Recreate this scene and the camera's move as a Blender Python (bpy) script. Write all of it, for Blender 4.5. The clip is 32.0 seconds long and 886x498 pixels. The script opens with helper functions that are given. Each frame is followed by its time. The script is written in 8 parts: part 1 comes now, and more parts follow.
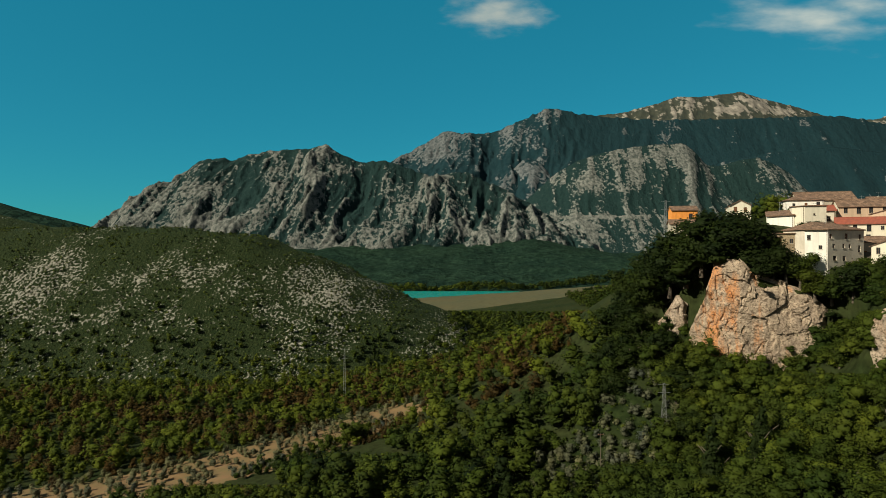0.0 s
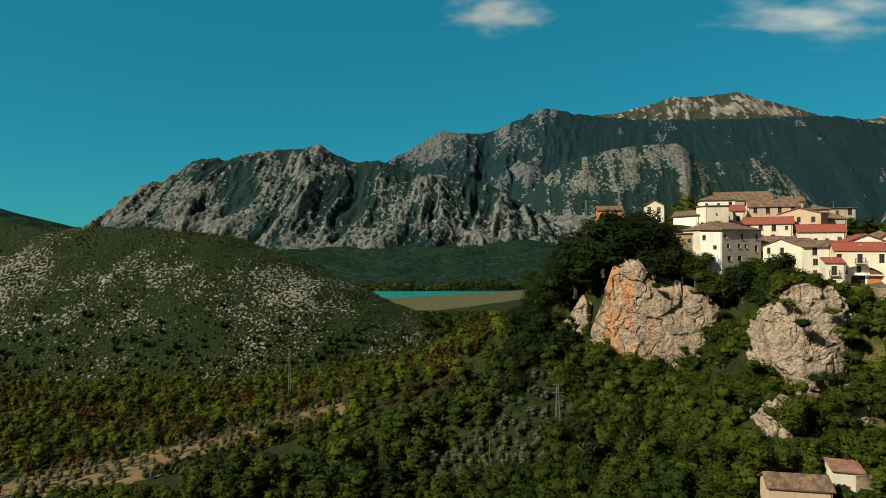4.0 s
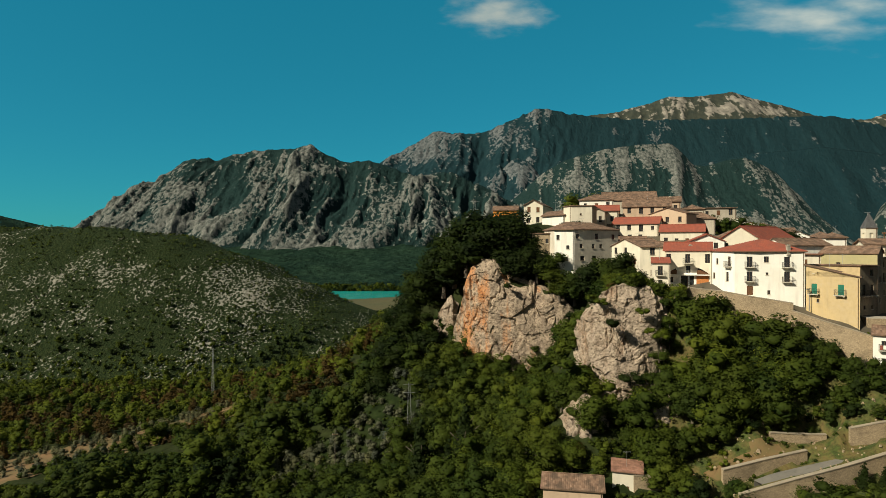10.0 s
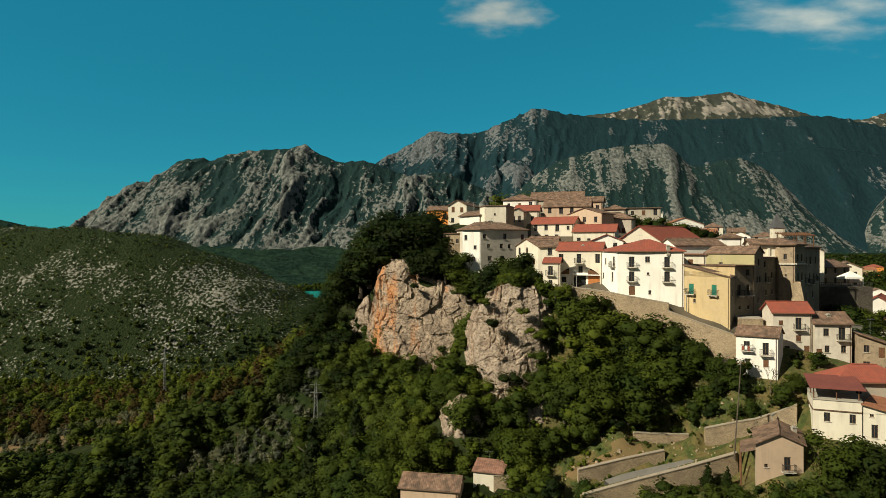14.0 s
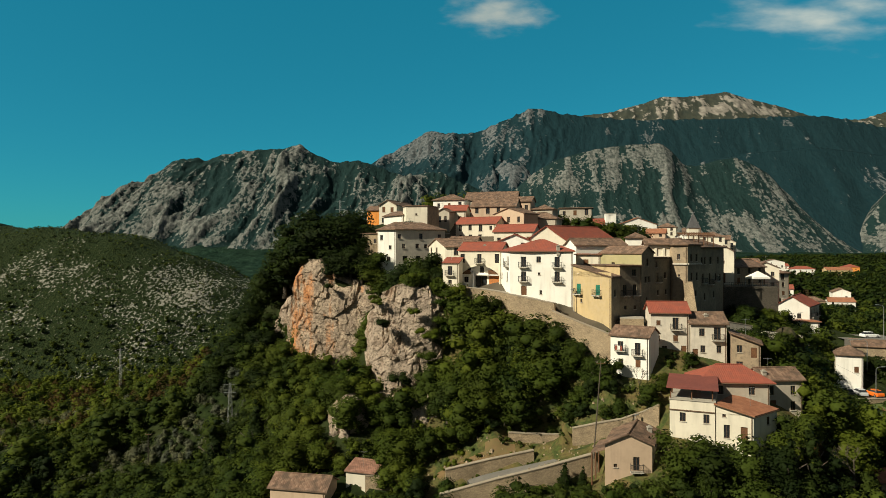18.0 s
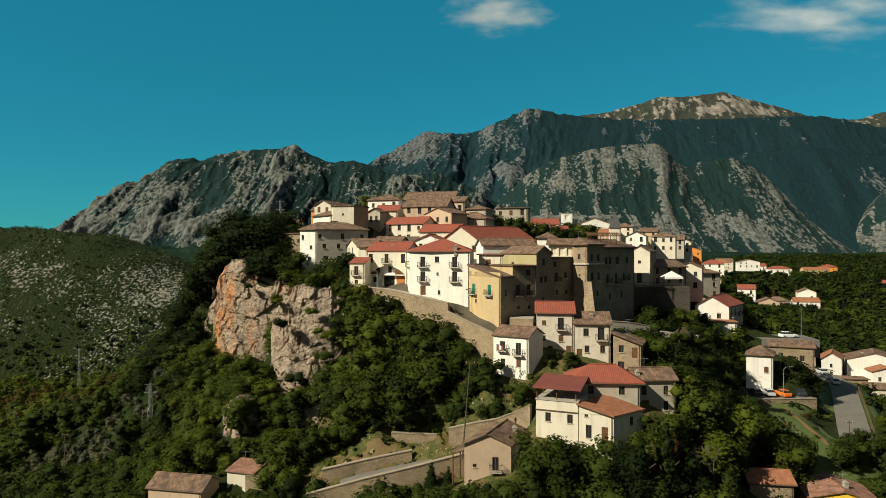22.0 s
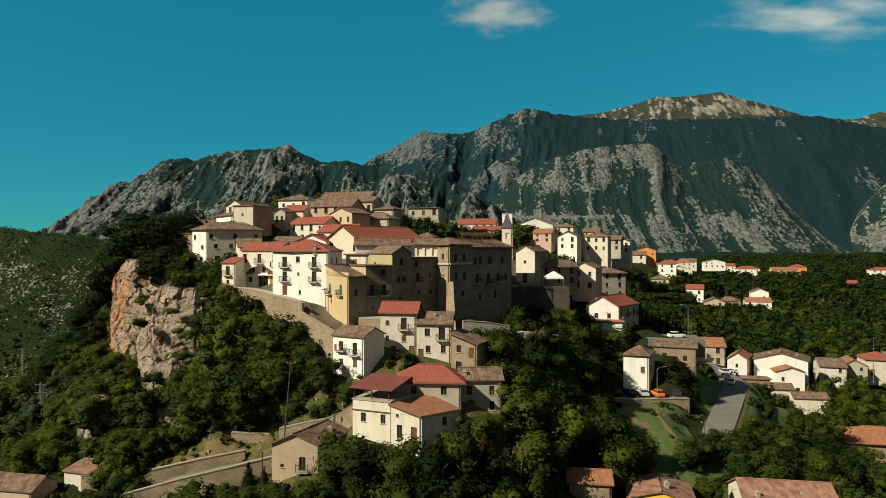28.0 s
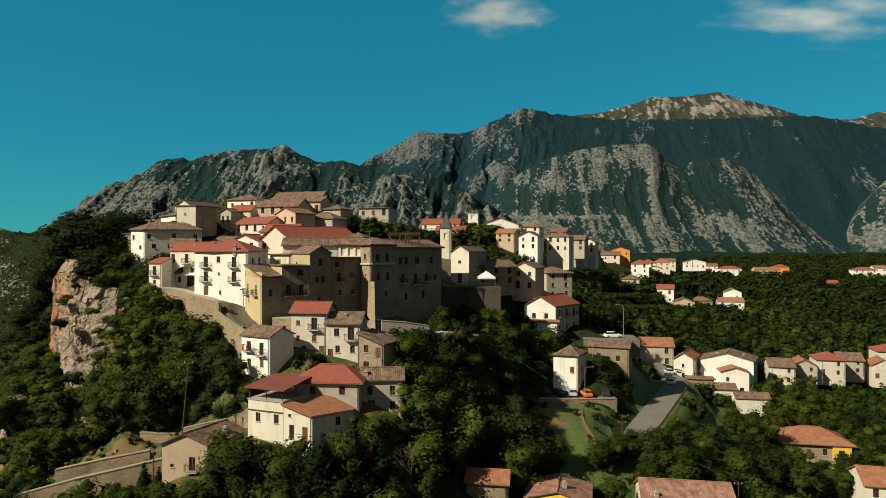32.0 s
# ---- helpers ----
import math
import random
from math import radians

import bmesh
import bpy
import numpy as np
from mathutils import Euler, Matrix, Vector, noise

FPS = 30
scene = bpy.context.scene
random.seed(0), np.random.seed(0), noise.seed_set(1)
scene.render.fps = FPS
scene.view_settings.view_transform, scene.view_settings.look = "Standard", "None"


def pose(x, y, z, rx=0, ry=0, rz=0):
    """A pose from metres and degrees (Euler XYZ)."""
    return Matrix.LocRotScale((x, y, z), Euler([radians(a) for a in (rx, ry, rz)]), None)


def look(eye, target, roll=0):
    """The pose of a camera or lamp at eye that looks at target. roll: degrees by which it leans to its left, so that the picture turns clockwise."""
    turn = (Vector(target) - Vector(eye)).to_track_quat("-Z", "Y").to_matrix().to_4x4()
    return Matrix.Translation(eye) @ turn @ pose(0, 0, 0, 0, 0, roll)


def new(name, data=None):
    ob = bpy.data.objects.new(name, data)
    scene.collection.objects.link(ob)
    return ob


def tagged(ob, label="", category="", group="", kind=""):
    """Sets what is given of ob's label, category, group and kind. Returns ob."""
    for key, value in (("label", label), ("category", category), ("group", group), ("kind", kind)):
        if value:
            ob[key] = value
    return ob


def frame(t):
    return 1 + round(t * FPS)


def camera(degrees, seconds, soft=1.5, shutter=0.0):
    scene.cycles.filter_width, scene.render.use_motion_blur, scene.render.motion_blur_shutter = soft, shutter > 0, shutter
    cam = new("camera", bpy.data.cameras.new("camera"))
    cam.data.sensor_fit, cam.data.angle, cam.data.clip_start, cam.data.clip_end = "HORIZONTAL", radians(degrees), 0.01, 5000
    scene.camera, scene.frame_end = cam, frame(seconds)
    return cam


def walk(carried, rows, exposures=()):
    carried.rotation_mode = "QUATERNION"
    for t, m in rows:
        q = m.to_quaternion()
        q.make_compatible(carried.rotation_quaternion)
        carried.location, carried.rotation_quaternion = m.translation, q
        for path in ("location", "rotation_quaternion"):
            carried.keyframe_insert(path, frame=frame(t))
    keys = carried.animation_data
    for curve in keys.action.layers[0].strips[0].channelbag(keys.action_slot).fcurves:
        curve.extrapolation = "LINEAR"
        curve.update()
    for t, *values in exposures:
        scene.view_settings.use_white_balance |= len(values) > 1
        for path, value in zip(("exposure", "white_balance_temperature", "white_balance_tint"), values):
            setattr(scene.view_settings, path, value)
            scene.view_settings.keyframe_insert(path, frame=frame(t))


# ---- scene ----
cam = camera(70, 32.0, soft=0.5)
# a level flight sideways at 60 m: seconds and the way gone in metres
LINE = [(0, 0.00), (0.5, 3.64), (1, 7.12), (2, 13.73), (3, 20.06), (4, 26.24), (5, 32.38), (6, 38.50), (8, 50.73), (10, 62.82), (12, 74.59), (14, 85.88), (16, 96.66), (18, 107.00), (20, 116.98), (22, 126.70), (24, 136.14), (26, 145.19), (28, 153.70), (30, 161.59), (31, 165.36), (31.5, 167.22), (32, 169.10)]
EXPO = 0.25
walk(cam, [(t, pose(x, 0, 60, 90, 0, 0)) for t, x in LINE], [(0, EXPO), (32, EXPO)])

# ---- sky and sun ----
SUN_AZ = math.atan2(-0.868, -0.497)          # from the west-south-west, clockwise from +y
SUN_EL = radians(36)
world = bpy.data.worlds.new("sky")
scene.world = world
world.use_nodes = True
wn, wl = world.node_tree.nodes, world.node_tree.links
wn.clear()
w_out = wn.new("ShaderNodeOutputWorld")
w_bg = wn.new("ShaderNodeBackground")
w_sky = wn.new("ShaderNodeTexSky")
w_sky.sky_type = "NISHITA"
w_sky.sun_disc = False
w_sky.sun_elevation = SUN_EL
w_sky.sun_rotation = SUN_AZ
w_sky.altitude = 700
w_sky.air_density = 1.0
w_sky.dust_density = 0.2
w_sky.ozone_density = 3.0
w_tint = wn.new("ShaderNodeMix")
w_tint.data_type, w_tint.blend_type = "RGBA", "MULTIPLY"
w_tint.inputs["Factor"].default_value = 1.0
w_tint.inputs["B"].default_value = (0.20, 0.94, 0.87, 1)
w_bg.inputs["Strength"].default_value = 0.074
wl.new(w_sky.outputs[0], w_tint.inputs["A"])
w_even = wn.new("ShaderNodeMix")
w_even.data_type = "RGBA"
w_even.inputs["Factor"].default_value = 0.55
w_even.inputs["B"].default_value = (0.05, 2.5, 3.65, 1)
wl.new(w_tint.outputs["Result"], w_even.inputs["A"])
# overhead, out of sight, the sky is dimmed and neutral, to weaken teal fill
w_co = wn.new("ShaderNodeTexCoord")
w_sep = wn.new("ShaderNodeSeparateXYZ")
w_up = wn.new("ShaderNodeMapRange")
w_up.interpolation_type = "SMOOTHSTEP"
w_up.inputs["From Min"].default_value, w_up.inputs["From Max"].default_value = 0.38, 0.72
w_deep = wn.new("ShaderNodeMix")
w_deep.data_type = "RGBA"
w_deep.inputs["B"].default_value = (1.0, 1.25, 1.4, 1)
wl.new(w_co.outputs["Generated"], w_sep.inputs[0])
wl.new(w_sep.outputs[2], w_up.inputs["Value"])
# so is the unseen southern sky, on the sun's side
w_south = wn.new("ShaderNodeMapRange")
w_south.interpolation_type = "SMOOTHSTEP"
w_south.inputs["From Min"].default_value, w_south.inputs["From Max"].default_value = 0.6, -0.1
wl.new(w_sep.outputs[1], w_south.inputs["Value"])
w_both = wn.new("ShaderNodeMath")
w_both.operation = "MAXIMUM"
wl.new(w_up.outputs[0], w_both.inputs[0])
wl.new(w_south.outputs[0], w_both.inputs[1])
wl.new(w_both.outputs[0], w_deep.inputs["Factor"])
wl.new(w_even.outputs["Result"], w_deep.inputs["A"])


def cloud_mask(x, z, wide, high, seed):
    """A small cloud round the way (x, 1, z), as a soft uneven patch of the sky."""
    tc = wn.new("ShaderNodeTexCoord")
    sep = wn.new("ShaderNodeSeparateXYZ")
    wl.new(tc.outputs["Generated"], sep.inputs[0])

    def m(op, a, b=None):
        n = wn.new("ShaderNodeMath")
        n.operation = op
        for k, v in enumerate((a, b)):
            if v is None:
                continue
            if isinstance(v, (int, float)):
                n.inputs[k].default_value = v
            else:
                wl.new(v, n.inputs[k])
        return n.outputs[0]
    yy = m("MAXIMUM", sep.outputs[1], 0.05)
    u = m("DIVIDE", m("SUBTRACT", m("DIVIDE", sep.outputs[0], yy), x), wide)
    v = m("DIVIDE", m("SUBTRACT", m("DIVIDE", sep.outputs[2], yy), z), high)
    r = m("SQRT", m("ADD", m("MULTIPLY", u, u), m("MULTIPLY", v, v)))
    comb = wn.new("ShaderNodeCombineXYZ")
    wl.new(u, comb.inputs[0]), wl.new(v, comb.inputs[1])
    comb.inputs[2].default_value = seed
    nz = wn.new("ShaderNodeTexNoise")
    nz.inputs["Scale"].default_value, nz.inputs["Detail"].default_value = 1.9, 7
    wl.new(comb.outputs[0], nz.inputs["Vector"])
    d = m("ADD", m("SUBTRACT", 0.95, r), m("MULTIPLY", m("SUBTRACT", nz.outputs[0], 0.5), 1.7))
    mr = wn.new("ShaderNodeMapRange")
    mr.interpolation_type = "SMOOTHSTEP"
    wl.new(d, mr.inputs["Value"])
    mr.inputs["From Min"].default_value, mr.inputs["From Max"].default_value = 0.0, 1.25
    return m("MULTIPLY", mr.outputs[0], m("GREATER_THAN", sep.outputs[1], 0.1))


w_last = w_deep.outputs["Result"]
for cx, cz, cw, ch, cs, white in ((0.088, 0.374, 0.095, 0.042, 3.1, 5.5), (0.600, 0.366, 0.170, 0.056, 7.7, 6.8)):
    mixn = wn.new("ShaderNodeMix")
    mixn.data_type = "RGBA"
    wl.new(cloud_mask(cx, cz, cw, ch, cs), mixn.inputs["Factor"])
    wl.new(w_last, mixn.inputs["A"])
    mixn.inputs["B"].default_value = (white * 0.9, white, white * 0.9, 1)
    w_last = mixn.outputs["Result"]
wl.new(w_last, w_bg.inputs["Color"])
wl.new(w_bg.outputs[0], w_out.inputs[0])

sun = new("sun", bpy.data.lights.new("sun", "SUN"))
sun.data.energy, sun.data.angle, sun.data.color = 5.0, radians(0.5), (1.0, 0.925, 0.72)
sun.matrix_world = look((0, 0, 0), (0.868 * math.cos(SUN_EL), 0.497 * math.cos(SUN_EL), -math.sin(SUN_EL)))


# ---- materials ----
def material(name, a, b, c=None, big=0.15, fine=2.0, rough=0.9, bump=0.3, spread=0.25, per_object=0.0, per_island=0.0, metal=0.0, sharp=(0.35, 0.65), grain=0.35, dist=0.1, spec=0.3):
    """Two scales of variation: stains from a to b (size 1/big m), grain towards c (size 1/fine m), and a fine relief."""
    m = bpy.data.materials.new(name)
    m.use_nodes = True
    n, l = m.node_tree.nodes, m.node_tree.links
    bsdf = n["Principled BSDF"]
    bsdf.inputs["Roughness"].default_value, bsdf.inputs["Metallic"].default_value = rough, metal
    bsdf.inputs["Specular IOR Level"].default_value = spec
    geo = n.new("ShaderNodeNewGeometry")
    if name.startswith("leaves"):
        bsdf.inputs["Specular IOR Level"].default_value = 0.08
        at = n.new("ShaderNodeAttribute")
        at.attribute_name = "spray"
        vt = n.new("ShaderNodeVectorTransform")
        vt.vector_type, vt.convert_from, vt.convert_to = "NORMAL", "OBJECT", "WORLD"
        l.new(at.outputs["Vector"], vt.inputs[0])
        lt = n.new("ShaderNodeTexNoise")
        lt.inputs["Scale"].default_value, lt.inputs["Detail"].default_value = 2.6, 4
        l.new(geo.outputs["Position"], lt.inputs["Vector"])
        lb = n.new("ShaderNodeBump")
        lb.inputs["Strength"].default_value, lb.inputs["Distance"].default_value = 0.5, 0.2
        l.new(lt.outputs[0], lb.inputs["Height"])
        l.new(vt.outputs[0], lb.inputs["Normal"])
        l.new(lb.outputs[0], bsdf.inputs["Normal"])

    def noise_tex(scale, detail):
        t = n.new("ShaderNodeTexNoise")
        t.inputs["Scale"].default_value, t.inputs["Detail"].default_value = scale, detail
        t.inputs["Roughness"].default_value = 0.6
        l.new(geo.outputs["Position"], t.inputs["Vector"])
        return t

    def mixer(fac, x, y, mode="MIX"):
        k = n.new("ShaderNodeMix")
        k.data_type, k.blend_type = "RGBA", mode
        for key, v in (("Factor", fac), ("A", x), ("B", y)):
            if isinstance(v, tuple):
                k.inputs[key].default_value = (*v, 1)[:4]
            elif isinstance(v, (int, float)):
                k.inputs[key].default_value = v
            else:
                l.new(v, k.inputs[key])
        return k.outputs["Result"]

    def ranged(sock, lo, hi, to=(0, 1)):
        r = n.new("ShaderNodeMapRange")
        r.inputs["From Min"].default_value, r.inputs["From Max"].default_value = lo, hi
        r.inputs["To Min"].default_value, r.inputs["To Max"].default_value = to
        l.new(sock, r.inputs["Value"])
        return r.outputs[0]
    t1, t2 = noise_tex(big, 6), noise_tex(fine, 5)
    col = mixer(ranged(t1.outputs[0], *sharp), a, b)
    if c:
        col = mixer(ranged(t2.outputs[0], 0.45, 0.75, (0, grain * 2)), col, c)
    if name.startswith("plaster"):
        mp = n.new("ShaderNodeMapping")
        mp.inputs["Scale"].default_value = (1, 1, 0.16)
        l.new(geo.outputs["Position"], mp.inputs["Vector"])
        t3 = n.new("ShaderNodeTexNoise")
        t3.inputs["Scale"].default_value, t3.inputs["Detail"].default_value = 1.1, 5
        l.new(mp.outputs[0], t3.inputs["Vector"])
        col = mixer(ranged(t3.outputs[0], 0.52, 0.78, (0, 0.38)), col, tuple(q * 0.5 for q in b))
    col = mixer(1.0, col, ranged_grey(n, l, t2.outputs[0], spread), "MULTIPLY")
    if per_object or per_island:
        src = n.new("ShaderNodeObjectInfo").outputs["Random"] if per_object else geo.outputs["Random Per Island"]
        col = mixer(1.0, col, ranged_grey(n, l, src, per_object or per_island, 0, 1), "MULTIPLY")
    if name.startswith("leaves"):
        # darker where the noise behind the leaf relief is low
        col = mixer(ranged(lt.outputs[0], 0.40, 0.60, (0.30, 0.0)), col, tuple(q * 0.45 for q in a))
        tone = n.new("ShaderNodeAttribute")
        tone.attribute_name = "tone"
        col = mixer(1.0, col, mixer(tone.outputs["Fac"], (0.66, 0.67, 0.80), (1.58, 1.30, 0.92)), "MULTIPLY")
    l.new(col, bsdf.inputs["Base Color"])
    if name.startswith("leaves"):
        thin, blend = n.new("ShaderNodeBsdfTranslucent"), n.new("ShaderNodeMixShader")
        l.new(col, thin.inputs["Color"])
        blend.inputs[0].default_value = 0.3
        l.new(bsdf.outputs[0], blend.inputs[1])
        l.new(thin.outputs[0], blend.inputs[2])
        l.new(blend.outputs[0], n["Material Output"].inputs[0])
    if bump:
        bp = n.new("ShaderNodeBump")
        bp.inputs["Strength"].default_value, bp.inputs["Distance"].default_value = bump, dist
        l.new(t2.outputs[0], bp.inputs["Height"])
        l.new(bp.outputs[0], bsdf.inputs["Normal"])
    return m


def tile_material(name, a, b, c, pitch=0.30):
    """Clay roof tiles: columns running down the slope, courses across it, each tile a little different."""
    m = bpy.data.materials.new(name)
    m.use_nodes = True
    n, l = m.node_tree.nodes, m.node_tree.links
    bsdf = n["Principled BSDF"]
    bsdf.inputs["Roughness"].default_value, bsdf.inputs["Specular IOR Level"].default_value = 0.9, 0.2
    geo = n.new("ShaderNodeNewGeometry")

    def vec(op, x, y):
        k = n.new("ShaderNodeVectorMath")
        k.operation = op
        for i, v in enumerate((x, y)):
            if v is None:
                continue
            if isinstance(v, tuple):
                k.inputs[i].default_value = v
            else:
                l.new(v, k.inputs[i])
        return k.outputs["Value"] if op == "DOT_PRODUCT" else k.outputs["Vector"]

    def num(op, x, y=0.0):
        k = n.new("ShaderNodeMath")
        k.operation = op
        for i, v in enumerate((x, y)):
            if isinstance(v, (int, float)):
                k.inputs[i].default_value = v
            else:
                l.new(v, k.inputs[i])
        return k.outputs[0]

    def mixer(fac, x, y):
        k = n.new("ShaderNodeMix")
        k.data_type = "RGBA"
        for key, v in (("Factor", fac), ("A", x), ("B", y)):
            if isinstance(v, tuple):
                k.inputs[key].default_value = (*v, 1)
            else:
                l.new(v, k.inputs[key])
        return k.outputs["Result"]
    across = vec("NORMALIZE", vec("CROSS_PRODUCT", geo.outputs["True Normal"], (0, 0, 1)), None)
    down = vec("CROSS_PRODUCT", across, geo.outputs["True Normal"])
    u = num("DIVIDE", vec("DOT_PRODUCT", geo.outputs["Position"], across), pitch)
    v = num("DIVIDE", vec("DOT_PRODUCT", geo.outputs["Position"], down), 0.55)
    cell = n.new("ShaderNodeCombineXYZ")
    l.new(num("FLOOR", u), cell.inputs[0])
    l.new(num("FLOOR", v), cell.inputs[1])
    wn_ = n.new("ShaderNodeTexWhiteNoise")
    l.new(cell.outputs[0], wn_.inputs["Vector"])
    big = n.new("ShaderNodeTexNoise")
    big.inputs["Scale"].default_value, big.inputs["Detail"].default_value = 0.9, 8
    l.new(geo.outputs["Position"], big.inputs["Vector"])
    r1 = n.new("ShaderNodeMapRange")
    r1.inputs["From Min"].default_value, r1.inputs["From Max"].default_value = 0.4, 0.65
    l.new(big.outputs[0], r1.inputs["Value"])
    col = mixer(num("MULTIPLY", wn_.outputs["Value"], 0.75), a, b)
    col = mixer(num("MULTIPLY", r1.outputs[0], 0.85), col, c)
    arch = num("ABSOLUTE", num("SINE", num("MULTIPLY", u, math.pi)))
    step = num("FRACT", v)
    hgt = num("ADD", num("MULTIPLY", arch, 0.8), num("MULTIPLY", step, 0.4))
    bp = n.new("ShaderNodeBump")
    bp.inputs["Strength"].default_value, bp.inputs["Distance"].default_value = 0.45, 0.08
    l.new(hgt, bp.inputs["Height"])
    l.new(bp.outputs[0], bsdf.inputs["Normal"])
    l.new(col, bsdf.inputs["Base Color"])
    return m


def rock_material(name, pale, grey, stain, pit, stain_lo, stain_hi, lean_x=None):
    """Limestone with streaks of stain that run down the face, pits and cracks."""
    m = bpy.data.materials.new(name)
    m.use_nodes = True
    n, l = m.node_tree.nodes, m.node_tree.links
    bsdf = n["Principled BSDF"]
    bsdf.inputs["Roughness"].default_value, bsdf.inputs["Specular IOR Level"].default_value = 0.95, 0.15
    geo = n.new("ShaderNodeNewGeometry")

    def tex(scale, stretch=(1, 1, 1), detail=6):
        mp = n.new("ShaderNodeMapping")
        mp.inputs["Scale"].default_value = stretch
        l.new(geo.outputs["Position"], mp.inputs["Vector"])
        t = n.new("ShaderNodeTexNoise")
        t.inputs["Scale"].default_value, t.inputs["Detail"].default_value, t.inputs["Roughness"].default_value = scale, detail, 0.65
        l.new(mp.outputs[0], t.inputs["Vector"])
        return t.outputs[0]

    def ranged(sock, lo, hi, top=1.0):
        r = n.new("ShaderNodeMapRange")
        r.inputs["From Min"].default_value, r.inputs["From Max"].default_value, r.inputs["To Max"].default_value = lo, hi, top
        l.new(sock, r.inputs["Value"])
        return r.outputs[0]

    def mixer(fac, x, y):
        k = n.new("ShaderNodeMix")
        k.data_type = "RGBA"
        for key, v in (("Factor", fac), ("A", x), ("B", y)):
            if isinstance(v, tuple):
                k.inputs[key].default_value = (*v, 1)
            else:
                l.new(v, k.inputs[key])
        return k.outputs["Result"]
    fine = tex(1.9, (1, 1, 1.3), 10)
    col = mixer(ranged(tex(0.45, (1, 1, 0.85), 9), 0.40, 0.60), pale, grey)
    rust = tex(0.22, (1, 1, 0.35))
    if lean_x:
        sx = n.new("ShaderNodeSeparateXYZ")
        l.new(geo.outputs["Position"], sx.inputs[0])
        add = n.new("ShaderNodeMath")
        add.operation = "ADD"
        l.new(rust, add.inputs[0])
        l.new(ranged(sx.outputs[0], lean_x[1], lean_x[0], 0.12), add.inputs[1])
        rust = add.outputs[0]
    col = mixer(ranged(rust, stain_lo, stain_hi), col, stain)
    col = mixer(ranged(fine, 0.49, 0.63, 0.9), col, pit)
    col = mixer(ranged(tex(3.2, (1, 1, 1.6), 4), 0.52, 0.70, 0.6), col, pit)
    l.new(col, bsdf.inputs["Base Color"])
    bp = n.new("ShaderNodeBump")
    bp.inputs["Strength"].default_value, bp.inputs["Distance"].default_value = 1.0, 0.13
    bp.invert = True
    l.new(fine, bp.inputs["Height"])
    l.new(bp.outputs[0], bsdf.inputs["Normal"])
    return m


def stone_material(name, a, b, joint, scale=5.0):
    """Rubble masonry: uneven stones, each of its own tone, with recessed joints and weather stains."""
    m = bpy.data.materials.new(name)
    m.use_nodes = True
    n, l = m.node_tree.nodes, m.node_tree.links
    bsdf = n["Principled BSDF"]
    bsdf.inputs["Roughness"].default_value, bsdf.inputs["Specular IOR Level"].default_value = 0.95, 0.15
    geo = n.new("ShaderNodeNewGeometry")
    mp = n.new("ShaderNodeMapping")
    mp.inputs["Scale"].default_value = (1, 1, 1.6)
    l.new(geo.outputs["Position"], mp.inputs["Vector"])

    def vor(feature):
        t = n.new("ShaderNodeTexVoronoi")
        t.feature = feature
        t.inputs["Scale"].default_value = scale
        l.new(mp.outputs[0], t.inputs["Vector"])
        return t

    def ranged(sock, lo, hi, t0=0.0, t1=1.0):
        r = n.new("ShaderNodeMapRange")
        for key, v in (("From Min", lo), ("From Max", hi), ("To Min", t0), ("To Max", t1)):
            r.inputs[key].default_value = v
        l.new(sock, r.inputs["Value"])
        return r.outputs[0]

    def mixer(fac, x, y):
        k = n.new("ShaderNodeMix")
        k.data_type = "RGBA"
        for key, v in (("Factor", fac), ("A", x), ("B", y)):
            if isinstance(v, tuple):
                k.inputs[key].default_value = (*v, 1)
            else:
                l.new(v, k.inputs[key])
        return k.outputs["Result"]
    edge, cell = vor("DISTANCE_TO_EDGE").outputs["Distance"], vor("F1").outputs["Color"]
    sep = n.new("ShaderNodeSeparateColor")
    l.new(cell, sep.inputs[0])
    big = n.new("ShaderNodeTexNoise")
    big.inputs["Scale"].default_value, big.inputs["Detail"].default_value = 0.35, 6
    l.new(geo.outputs["Position"], big.inputs["Vector"])
    col = mixer(sep.outputs[0], a, b)
    col = mixer(ranged(big.outputs[0], 0.48, 0.7, 0, 0.6), col, joint)
    col = mixer(ranged(edge, 0.02, 0.09, 0.4, 0.0), col, joint)
    l.new(col, bsdf.inputs["Base Color"])
    bp = n.new("ShaderNodeBump")
    bp.inputs["Strength"].default_value, bp.inputs["Distance"].default_value = 0.8, 0.07
    l.new(ranged(edge, 0.0, 0.15), bp.inputs["Height"])
    l.new(bp.outputs[0], bsdf.inputs["Normal"])
    return m


def ranged_grey(n, l, sock, spread, lo=0.3, hi=0.7):
    """A grey factor round 1, wide by spread, from a value between lo and hi."""
    r = n.new("ShaderNodeMapRange")
    r.inputs["From Min"].default_value, r.inputs["From Max"].default_value = lo, hi
    r.inputs["To Min"].default_value, r.inputs["To Max"].default_value = 1 - spread, 1 + spread
    l.new(sock, r.inputs["Value"])
    return r.outputs[0]


